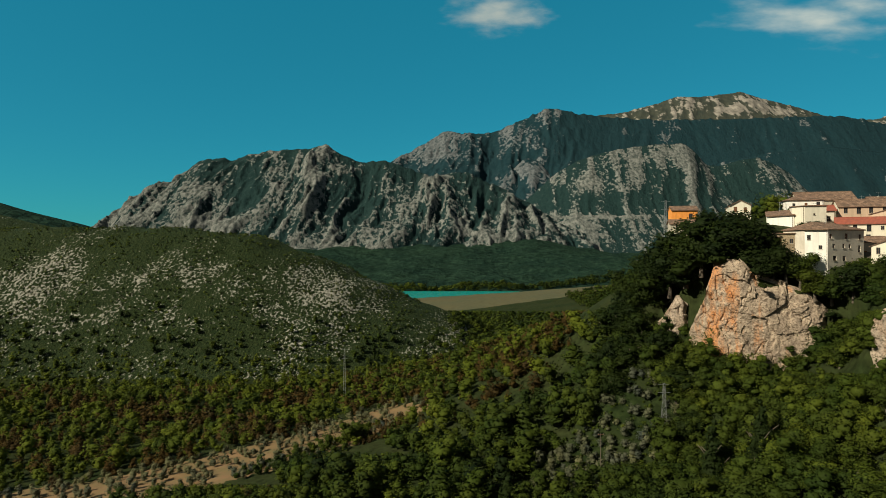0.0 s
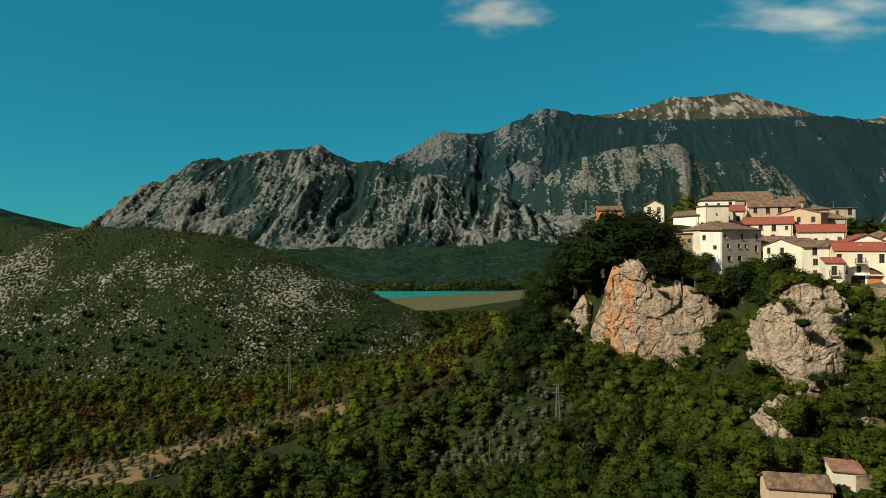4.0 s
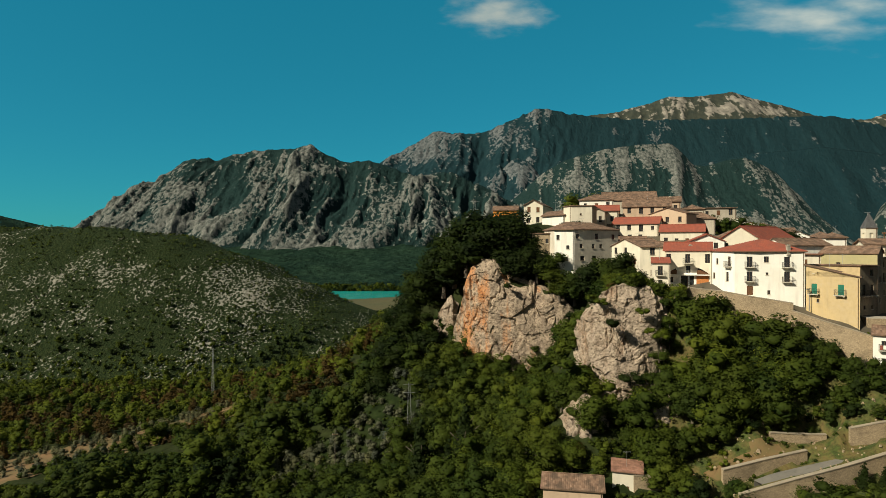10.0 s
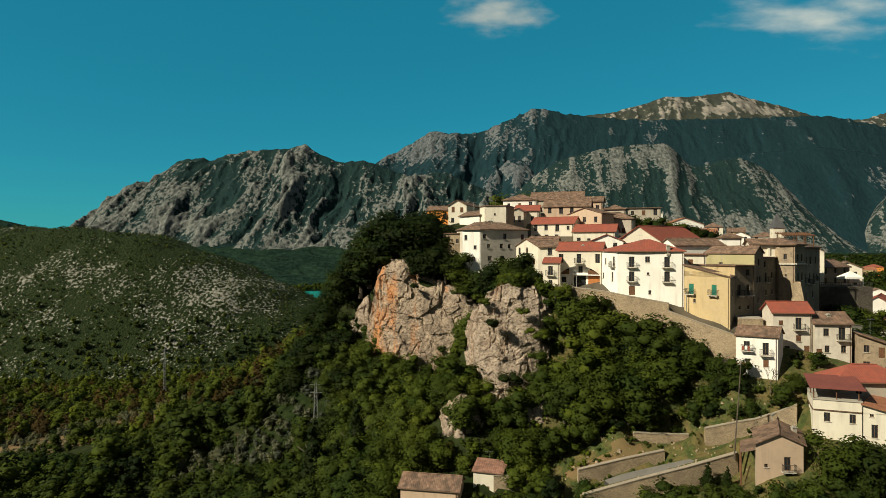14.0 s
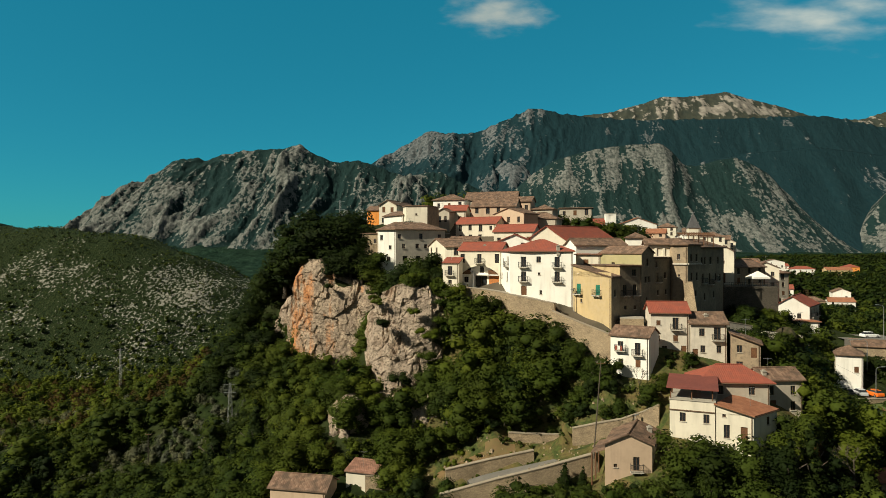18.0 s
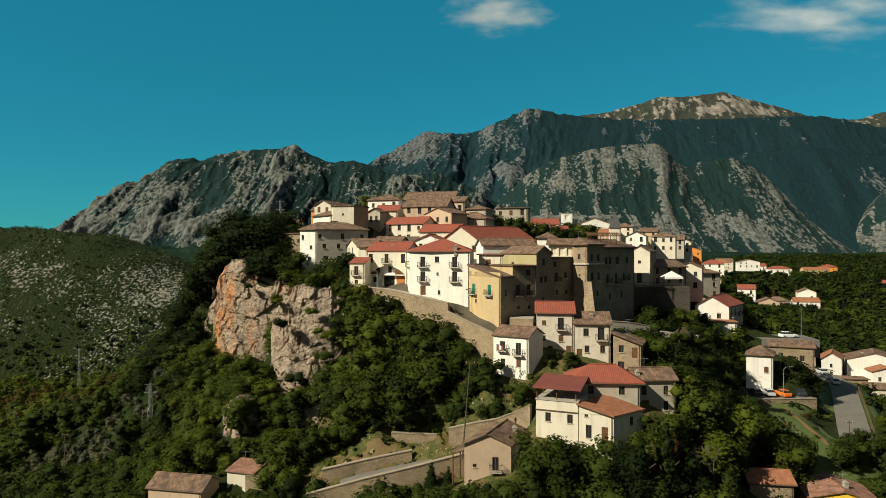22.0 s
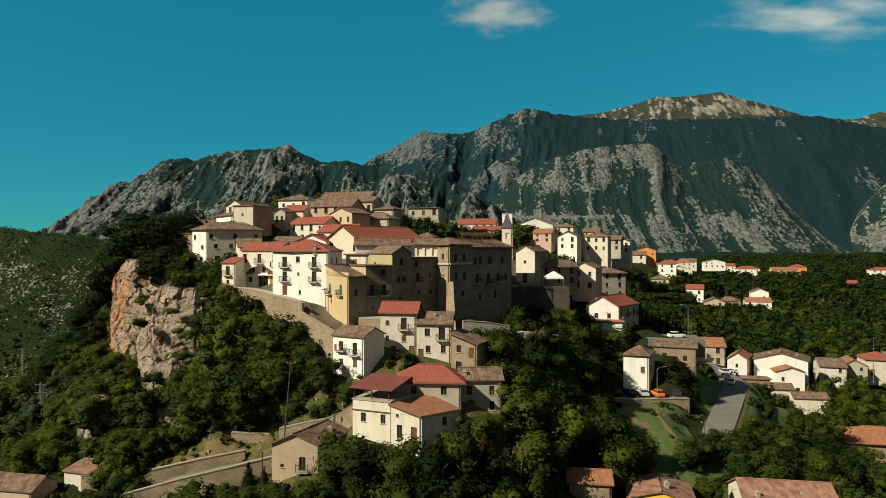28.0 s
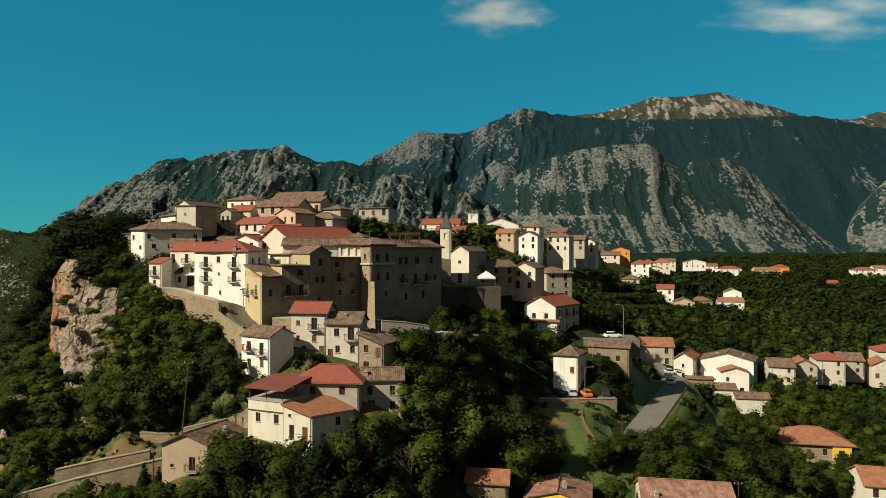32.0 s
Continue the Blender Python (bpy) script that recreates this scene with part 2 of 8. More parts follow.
M = {}
M["ground"] = material("ground_scrub", (0.014, 0.023, 0.007), (0.028, 0.033, 0.012), (0.020, 0.028, 0.009), big=0.05, fine=0.5, bump=0.6, spread=0.4, dist=0.5, spec=0.05)
M["grass"] = material("meadow_grass", (0.055, 0.098, 0.022), (0.090, 0.120, 0.032), (0.105, 0.098, 0.042), big=0.12, fine=1.5, bump=0.4)
M["soil"] = material("dry_soil", (0.22, 0.125, 0.06), (0.15, 0.105, 0.045), (0.06, 0.07, 0.025), big=0.12, fine=0.7, bump=0.4)
M["garden"] = material("rough_grass", (0.042, 0.0567, 0.012), (0.1275, 0.0945, 0.0336), (0.0525, 0.0675, 0.0144), big=0.35, fine=2.2, bump=0.6, spread=0.4, dist=0.3, sharp=(0.42, 0.6))
M["paving"] = material("paving_earth", (0.12, 0.096, 0.069), (0.078, 0.066, 0.048), (0.042, 0.042, 0.021), big=0.25, fine=1.5, bump=0.3)
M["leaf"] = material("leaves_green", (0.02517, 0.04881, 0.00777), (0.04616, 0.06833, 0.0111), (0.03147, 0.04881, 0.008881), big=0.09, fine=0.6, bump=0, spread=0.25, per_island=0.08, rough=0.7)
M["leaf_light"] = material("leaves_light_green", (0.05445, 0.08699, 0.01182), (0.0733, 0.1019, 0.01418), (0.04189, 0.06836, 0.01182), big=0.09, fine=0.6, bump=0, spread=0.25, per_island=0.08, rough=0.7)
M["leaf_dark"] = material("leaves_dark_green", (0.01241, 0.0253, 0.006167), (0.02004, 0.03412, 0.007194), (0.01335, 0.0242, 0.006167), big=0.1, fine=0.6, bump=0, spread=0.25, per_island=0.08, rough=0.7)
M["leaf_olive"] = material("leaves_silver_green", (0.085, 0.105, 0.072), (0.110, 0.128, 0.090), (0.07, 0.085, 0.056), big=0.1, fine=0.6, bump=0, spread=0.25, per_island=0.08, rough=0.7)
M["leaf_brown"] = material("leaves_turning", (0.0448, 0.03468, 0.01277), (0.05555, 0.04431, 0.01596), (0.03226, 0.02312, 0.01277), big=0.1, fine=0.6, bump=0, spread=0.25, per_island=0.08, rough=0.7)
M["bark"] = material("bark", (0.07, 0.055, 0.04), (0.11, 0.09, 0.07), big=1, fine=6, bump=0.6)
M["rock"] = rock_material("limestone_grey", (0.442, 0.3532, 0.2721), (0.3013, 0.2387, 0.1877), (0.2611, 0.1719, 0.1126), (0.1105, 0.08592, 0.061), 0.50, 0.66)
M["rock_dark"] = rock_material("rock_overgrown", (0.096, 0.072, 0.045), (0.042, 0.039, 0.018), (0.03, 0.033, 0.012), (0.03, 0.024, 0.018), 0.45, 0.6)
M["rock_orange"] = rock_material("limestone_orange", (0.44, 0.345, 0.255), (0.27, 0.212, 0.162), (0.50, 0.225, 0.092), (0.125, 0.09, 0.065), 0.57, 0.70, (70, 82))
# bluish cast of the green puts distance haze into the colour
M["plain"] = material("far_woods", (0.0075, 0.021, 0.015), (0.014, 0.032, 0.020), (0.020, 0.037, 0.023), big=0.006, fine=0.06, bump=1.0, spread=0.5, dist=9, spec=0.03)
M["water"] = material("lake_water", (0.005, 0.24, 0.21), (0.01, 0.28, 0.25), big=0.01, fine=0.2, rough=0.25, bump=0.05, spread=0.05)
M["dam"] = material("dam_grass", (0.09, 0.075, 0.03), (0.07, 0.07, 0.03), (0.06, 0.06, 0.03), big=0.02, fine=0.2)
M["white"] = material("plaster_white", (0.8856, 0.858, 0.791), (0.81, 0.77, 0.6893), (0.594, 0.539, 0.452), big=0.25, fine=1.5, bump=0.15, spread=0.05, grain=0.12)
M["cream"] = material("plaster_cream", (0.735, 0.675, 0.545), (0.65, 0.59, 0.475), (0.475, 0.42, 0.345), big=0.25, fine=1.5, bump=0.2, spread=0.08, grain=0.2)
M["yellow"] = material("plaster_ochre", (0.5626, 0.42, 0.2176), (0.485, 0.37, 0.2048), (0.388, 0.31, 0.2176), big=0.25, fine=1.5, bump=0.2, spread=0.1, grain=0.25)
M["bright_yellow"] = material("plaster_bright_yellow", (0.80, 0.52, 0.04), (0.74, 0.48, 0.05), big=0.25, fine=1.5, bump=0.15, spread=0.06)
M["olive"] = material("plaster_olive", (0.36, 0.324, 0.168), (0.432, 0.372, 0.204), (0.264, 0.24, 0.144), big=0.25, fine=1.5, bump=0.2, spread=0.1)
M["grey"] = material("plaster_grey_worn", (0.52, 0.46, 0.37), (0.40, 0.35, 0.28), (0.28, 0.24, 0.19), big=0.3, fine=1.6, bump=0.3, spread=0.15, grain=0.35)
M["pale_blue"] = material("plaster_pale_blue", (0.42, 0.55, 0.60), (0.36, 0.48, 0.53), big=0.25, fine=1.5, bump=0.15, spread=0.06)
M["pinkish"] = material("plaster_pinkish", (0.5712, 0.418, 0.2975), (0.4896, 0.361, 0.255), (0.3672, 0.2755, 0.1955), big=0.3, fine=1.6, bump=0.2, spread=0.1, grain=0.25)
M["salmon"] = material("plaster_salmon", (0.70, 0.32, 0.22), (0.62, 0.29, 0.2), big=0.3, fine=1.6, bump=0.2, spread=0.1)
M["orange"] = material("plaster_orange", (0.78, 0.30, 0.06), (0.7, 0.27, 0.06), big=0.3, fine=1.6, bump=0.2, spread=0.1)
M["stone"] = stone_material("rubble_stone", (0.50, 0.385, 0.25), (0.33, 0.25, 0.165), (0.15, 0.118, 0.082))
# darker copy of the rubble stone, for walls in shade
M["stone_shade"] = stone_material("rubble_stone_shade", (0.17, 0.145, 0.115), (0.09, 0.078, 0.062), (0.045, 0.040, 0.033))
# worn brown plaster; on some cream houses it also stands for shade
M["worn"] = material("plaster_brown_worn_shade", (0.44, 0.335, 0.22), (0.29, 0.225, 0.155), (0.10, 0.08, 0.06), big=0.3, fine=1.6, bump=0.4, spread=0.2, grain=0.45)
# darker copy of the worn plaster, for walls in shade
M["worn_shade"] = material("plaster_worn_shade", (0.37, 0.305, 0.21), (0.22, 0.18, 0.13), (0.11, 0.09, 0.065), big=0.3, fine=1.6, bump=0.4, spread=0.2, grain=0.45)
M["worn_white"] = material("plaster_worn_white", (0.72, 0.65, 0.54), (0.58, 0.52, 0.43), (0.34, 0.29, 0.23), big=0.28, fine=1.2, bump=0.25, spread=0.1, grain=0.3)
M["tile_rust"] = tile_material("roof_tiles_rust", (0.30, 0.15, 0.105), (0.42, 0.235, 0.17), (0.16, 0.085, 0.06))
M["tile"] = tile_material("roof_tiles_brown", (0.165, 0.100, 0.068), (0.315, 0.205, 0.145), (0.085, 0.060, 0.045))
M["tile_red"] = tile_material("roof_tiles_red", (0.2831, 0.0765, 0.04972), (0.329, 0.0969, 0.06078), (0.2295, 0.0765, 0.05525))
M["tile_orange"] = tile_material("roof_tiles_orange", (0.3179, 0.1339, 0.0714), (0.3901, 0.1785, 0.102), (0.2384, 0.09817, 0.0561))
M["tile_maroon"] = material("roof_sheet_maroon", (0.20, 0.06, 0.045), (0.16, 0.05, 0.04), big=0.3, fine=2.8, bump=0.3, spread=0.1)
M["asphalt"] = material("asphalt", (0.2025, 0.1837, 0.1575), (0.1575, 0.1462, 0.1275), (0.0975, 0.09, 0.07875), big=0.3, fine=2, bump=0.2)
M["wood"] = material("wood_brown", (0.16, 0.075, 0.035), (0.11, 0.055, 0.03), big=1, fine=6, bump=0.2)
M["wood_orange"] = material("wood_orange_gate", (0.50, 0.19, 0.06), (0.42, 0.16, 0.05), big=1, fine=6, bump=0.2)
M["green_paint"] = material("shutter_green", (0.02, 0.17, 0.11), (0.02, 0.13, 0.09), big=1, fine=6, bump=0.1, rough=0.5)
M["iron"] = material("iron_dark", (0.03, 0.03, 0.03), (0.05, 0.045, 0.04), big=2, fine=8, bump=0.1, rough=0.5)
M["steel"] = material("galvanised_steel", (0.42, 0.43, 0.43), (0.34, 0.35, 0.35), big=2, fine=8, bump=0.05, rough=0.45, metal=0.7)
M["pane"] = material("window_glass", (0.02, 0.022, 0.025), (0.03, 0.032, 0.035), big=2, fine=8, bump=0, rough=0.08, spec=0.5)
M["frame"] = material("window_frame_brown", (0.13, 0.08, 0.05), (0.10, 0.065, 0.04), big=2, fine=8, bump=0.1, rough=0.6)
M["trim"] = material("stone_trim", (0.55, 0.50, 0.42), (0.46, 0.42, 0.35), big=0.6, fine=4, bump=0.2)
M["slate"] = material("spire_slate", (0.07, 0.07, 0.075), (0.10, 0.10, 0.10), big=1, fine=5, bump=0.4)
M["coping"] = material("coping_stone", (0.375, 0.3125, 0.2313), (0.275, 0.2313, 0.175), (0.1625, 0.1375, 0.1), big=0.6, fine=3, bump=0.4)
M["concrete"] = material("concrete", (0.42, 0.38, 0.31), (0.34, 0.31, 0.26), (0.25, 0.22, 0.18), big=0.4, fine=3, bump=0.2)


# ---- building blocks ----
def mesh_of(name, verts, faces, mat, smooth=False):
    me = bpy.data.meshes.new(name)
    me.from_pydata([tuple(v) for v in verts], [], faces)
    for m in (mat if isinstance(mat, (list, tuple)) else [mat]):
        me.materials.append(m)
    if smooth:
        me.polygons.foreach_set("use_smooth", [True] * len(me.polygons))
    return me


def part(name, verts, faces, mat, parent=None, label="", smooth=False):
    """One mesh object under a thing or a part."""
    ob = new(name, mesh_of(name, verts, faces, mat, smooth))
    ob.parent = parent
    if label:
        ob["label"] = label
    return ob


def share(name, me, m, parent, label=""):
    """One more object on a mesh that others use too."""
    ob = new(name, me)
    ob.parent = parent
    ob.matrix_basis = m
    if label:
        ob["label"] = label
    return ob


BOX_F = [(0, 3, 2, 1), (4, 5, 6, 7), (0, 1, 5, 4), (1, 2, 6, 5), (2, 3, 7, 6), (3, 0, 4, 7)]


def boxes(spec):
    """Vertices and faces of several boxes (x0, y0, z0, x1, y1, z1)."""
    v, f = [], []
    for x0, y0, z0, x1, y1, z1 in spec:
        k = len(v)
        v += [(x0, y0, z0), (x1, y0, z0), (x1, y1, z0), (x0, y1, z0), (x0, y0, z1), (x1, y0, z1), (x1, y1, z1), (x0, y1, z1)]
        f += [tuple(k + i for i in q) for q in BOX_F]
    return v, f


def rod(v, f, a, b, r0, r1, sides=6):
    """Adds a tapered rod from a to b."""
    a, b = Vector(a), Vector(b)
    d = (b - a).normalized()
    s = d.orthogonal().normalized()
    t = d.cross(s)
    k = len(v)
    for p, r in ((a, r0), (b, r1)):
        for i in range(sides):
            w = 2 * math.pi * i / sides
            v.append(tuple(p + (s * math.cos(w) + t * math.sin(w)) * r))
    for i in range(sides):
        j = (i + 1) % sides
        f.append((k + i, k + j, k + sides + j, k + sides + i))
    f.append(tuple(k + sides + i for i in range(sides)))


def thing(name, label, category, m=None, group="", kind=""):
    ob = new(name)
    if m is not None:
        ob.matrix_basis = m
    return tagged(ob, label, category, group, kind)


# ---- the lie of the land ----
SPOTS_VALLEY = [(-450, 100, -25), (-250, 150, -18), (-84, 173, -10), (-39, 152, -1), (3, 138, 3), (-32, 185, -3), (9, 207, 9), (32, 167, 11),
                (51, 192, 17), (51, 144, 7), (62, 135, 9), (-47, 302, -12), (9, 284, 2), (30, 276, 14), (20, 60, -5), (-100, 60, -20), (70, 90, 5)]
SPOTS_CLIFF = [(66, 160, 29), (78, 150, 28), (89, 146, 32), (98, 145, 47), (103, 139, 50), (97, 136, 49), (72, 167, 55), (80, 161, 56), (92, 156, 54), (100, 117, 28), (110, 116, 31), (97, 128, 52), (106, 126, 52),
               (62, 168, 31), (70, 185, 56), (56, 184, 45), (48, 182, 33), (62, 192, 52), (52, 196, 34), (130, 107.5, 34), (124, 109, 32), (128.5, 112.5, 40), (133.5, 103.5, 36.3), (118, 118, 40), (88, 135, 34)]
SPOTS_TOWN = [(103, 158, 55), (112, 138, 51.5), (110, 131, 51.0), (118, 127, 50.3), (125, 122, 48.8), (131, 117.5, 46.6), (134, 112, 44.6), (145, 117, 46.5), (152, 124, 46.5), (160, 128, 46),
              (110, 176, 62), (100, 172, 65), (105, 190, 70), (120, 182, 68), (115, 207, 72), (125, 165, 61.5), (135, 150, 60), (150, 165, 59), (172, 158, 57)]
SPOTS_LOW = [(92, 104, 20), (84, 100, 17), (122, 99, 26), (118, 106, 30), (133, 88, 28), (137, 104, 37.5), (147, 106, 41), (157, 103, 39), (148, 91, 31.5), (160, 97, 34), (145, 78, 20), (178, 100, 22),
             (184, 90, 15), (199, 93, 15), (175, 150, 51), (170, 138, 40), (182, 138, 32), (188, 147, 36), (255, 300, 38), (245, 255, 36), (262, 340, 42), (225, 215, 36), (160, 118, 41), (181, 120, 28)]
SPOTS_EAST = [(190, 131.5, 27.7), (200, 131.8, 27.4), (195, 124, 26.8), (196, 117, 24.8), (195, 137, 28), (210, 152, 38), (205, 160, 40), (214, 128, 20.5), (222, 160, 24.5), (237, 180, 22), (250, 178, 19), (255, 147, 9.5), (230, 115, 11), (193, 157, 39), (203, 180, 46), (285, 333, 33), (335, 358, 24),
              (273, 375, 53), (292, 397, 42), (350, 250, 14), (500, 300, 10), (300, 120, 4)]
SPOTS_NORTH = [(183, 285, 66), (200, 290, 65), (150, 215, 61), (230, 330, 60), (180, 340, 40), (60, 300, 25), (0, 480, -22), (440, 549, 37), (560, 560, 34), (330, 600, 40), (100, 480, 5),
               (700, 900, 45), (300, 1000, 10), (-400, 400, -25), (900, 500, 25), (650, 250, 5)]
SPOTS = np.array(SPOTS_VALLEY + SPOTS_CLIFF + SPOTS_TOWN + SPOTS_LOW + SPOTS_EAST + SPOTS_NORTH, float)


def solve_land():
    p = SPOTS[:, :2]
    d = np.sqrt(((p[:, None] - p[None]) ** 2).sum(-1) + 4.0)
    n = len(p)
    a = np.zeros((n + 1, n + 1))
    a[:n, :n], a[:n, n], a[n, :n] = d, 1, 1
    return np.linalg.solve(a, np.append(SPOTS[:, 2], 0))


LAND = solve_land()


def smooth01(x):
    x = np.clip(x, 0, 1)
    return x * x * (3 - 2 * x)


def wave_noise(x, y, size, seed):
    """Smooth uneven waves of about that size, between -1 and 1."""
    g = np.random.RandomState(seed)
    out = 0
    for k in range(6):
        w, ph = g.uniform(0, 2 * np.pi), g.uniform(0, 2 * np.pi)
        q = 2 * np.pi / size * g.uniform(0.6, 1.6)
        out = out + np.sin((x * np.cos(w) + y * np.sin(w)) * q + ph)
    return out / 4


def lattice(x, y, seed):
    """Value noise between -1 and 1, one lump a unit."""
    xi, yi = np.floor(x).astype(np.int64), np.floor(y).astype(np.int64)
    u, v = x - xi, y - yi
    u, v = u * u * (3 - 2 * u), v * v * (3 - 2 * v)

    def h(i, j):
        q = (i * 374761393 + j * 668265263 + seed * 1442695041) & 0xFFFFFFFF
        q = ((q ^ (q >> 13)) * 1274126177) & 0xFFFFFFFF
        return ((q ^ (q >> 16)) & 0xFFFF) / 32767.5 - 1
    return (h(xi, yi) * (1 - u) + h(xi + 1, yi) * u) * (1 - v) + (h(xi, yi + 1) * (1 - u) + h(xi + 1, yi + 1) * u) * v


def lumps(x, y, size, seed, octaves=4, ridged=False):
    out, amp = 0, 1.0
    for o in range(octaves):
        q = lattice(x / size * 2 ** o + 7.3 * o, y / size * 2 ** o - 3.1 * o, seed + o)
        out = out + (1 - 2.4 * np.abs(q) if ridged else q) * amp
        amp *= 0.5
    return out


# rock faces: rows of (x, y, foot, top)
CLIFF_WEST = [(65.6, 168.5, 33, 39), (67.2, 165.5, 31, 46), (69.2, 163, 29.5, 55), (71.5, 160.8, 28.5, 57.3), (75, 159.3, 28, 57), (79, 158.3, 27.6, 53.6), (84, 157.2, 27.6, 51.8), (88.5, 156.2, 31, 50.6), (92, 155.6, 36, 49), (95.2, 157, 41, 46)]
CLIFF_SLAB = [(60, 177.5, 36, 40), (61.5, 174.8, 36, 43), (63.5, 173.2, 36, 46), (65.5, 172.8, 36.5, 47.5), (67, 174, 37, 46)]
CLIFF_EAST = [(91.0, 134, 36, 46), (91.8, 129, 31, 48.6), (93.4, 126.4, 29, 50.4), (97, 124.8, 28.5, 52.2), (101, 124.2, 29, 53), (104.6, 124.4, 33, 52.6), (107.4, 126.2, 40, 51)]
ROAD = [(206.2, 121.5, 23.4), (208.5, 126, 24.0), (216.5, 140, 24.6), (225, 155, 25.0), (229.3, 163, 25.0), (231, 172, 25.2), (231, 190, 26)]
# stone walls: rows of (x, y, top, height)
WALL_STREET = [(107.5, 130.2, 52.4, 4), (112, 127.5, 52.2, 4.5), (117.3, 124, 51.7, 5), (121, 121, 51, 5.5), (127.6, 117, 49.9, 6)]
WALL_LOWER = [(127.0, 116.2, 48.6, 6), (131, 112.6, 47.0, 6), (134.8, 109.3, 45.6, 5.5), (137.4, 107.8, 44.6, 5)]
WALL_HUT = [(94.2, 104.0, 22.7, 2.6), (98, 103.6, 22.7, 2.6), (101.6, 103.6, 22.6, 2.4)]
WALL_TERRACE = [(107.4, 100.6, 24.8, 2.6), (114.5, 101.4, 26.2, 2.0), (121.7, 102.2, 27.4, 1.4)]
WALL_LANE = [(106.5, 93.0, 23.8, 3), (114.8, 93.2, 26.0, 3), (122.5, 94.0, 27.6, 3), (130.4, 95.4, 29.2, 3)]
WALL_GARDEN = [(118.0, 106.6, 29.0, 1.7), (122.5, 106.4, 28.8, 1.8), (127.0, 105.8, 28.9, 2.0)]
WALL_CLIMB = [(127.6, 100.6, 31.4, 3.2), (131.5, 100.0, 32.4, 3.2), (135.0, 99.4, 33.2, 3.2), (138.0, 98.4, 34.6, 3.6), (140.0, 96.8, 36.2, 4)]


def carve(x, y, z, line, reach=13.0, tuck=0.8, hold=9.0):
    """Keeps the ground in front of a rock face down at its foot, and behind it up at its head."""
    p = np.array(line, float)
    best, side = np.full(x.shape, 1e9), np.zeros(x.shape)
    foot, head = np.zeros(x.shape), np.zeros(x.shape)
    ends = np.zeros(x.shape, bool)
    for i in range(len(p) - 1):
        a, b = p[i], p[i + 1]
        d = b[:2] - a[:2]
        raw = ((x - a[0]) * d[0] + (y - a[1]) * d[1]) / (d @ d)
        t = np.clip(raw, 0, 1)
        ox, oy = x - a[0] - d[0] * t, y - a[1] - d[1] * t
        r = np.hypot(ox, oy)
        near = r < best
        best = np.where(near, r, best)
        ends = np.where(near, ((raw < 0) & (i == 0)) | ((raw > 1) & (i == len(p) - 2)), ends)
        side = np.where(near, np.sign(ox * d[1] - oy * d[0]), side)
        foot = np.where(near, a[2] + (b[2] - a[2]) * t, foot)
        head = np.where(near, a[3] + (b[3] - a[3]) * t, head)
    fade = np.where(ends, smooth01(1 - best / 4.0) if tuck > 1 else 0.0, 1.0)
    front = (side > 0) & (best < reach)
    low = np.minimum(z, foot - 0.5 + np.maximum(best - 3.5, 0) * 0.15)
    k = smooth01((reach - best) / 5) * fade
    z = np.where(front, z * (1 - k) + low * k, z)
    behind = (side <= 0) & (best < hold)
    k = smooth01((hold - best) / (hold * 0.55)) * fade
    return np.where(behind, z * (1 - k) + np.where(best < tuck, foot + (head - foot) * 0.2, head - 1.0) * k, z)


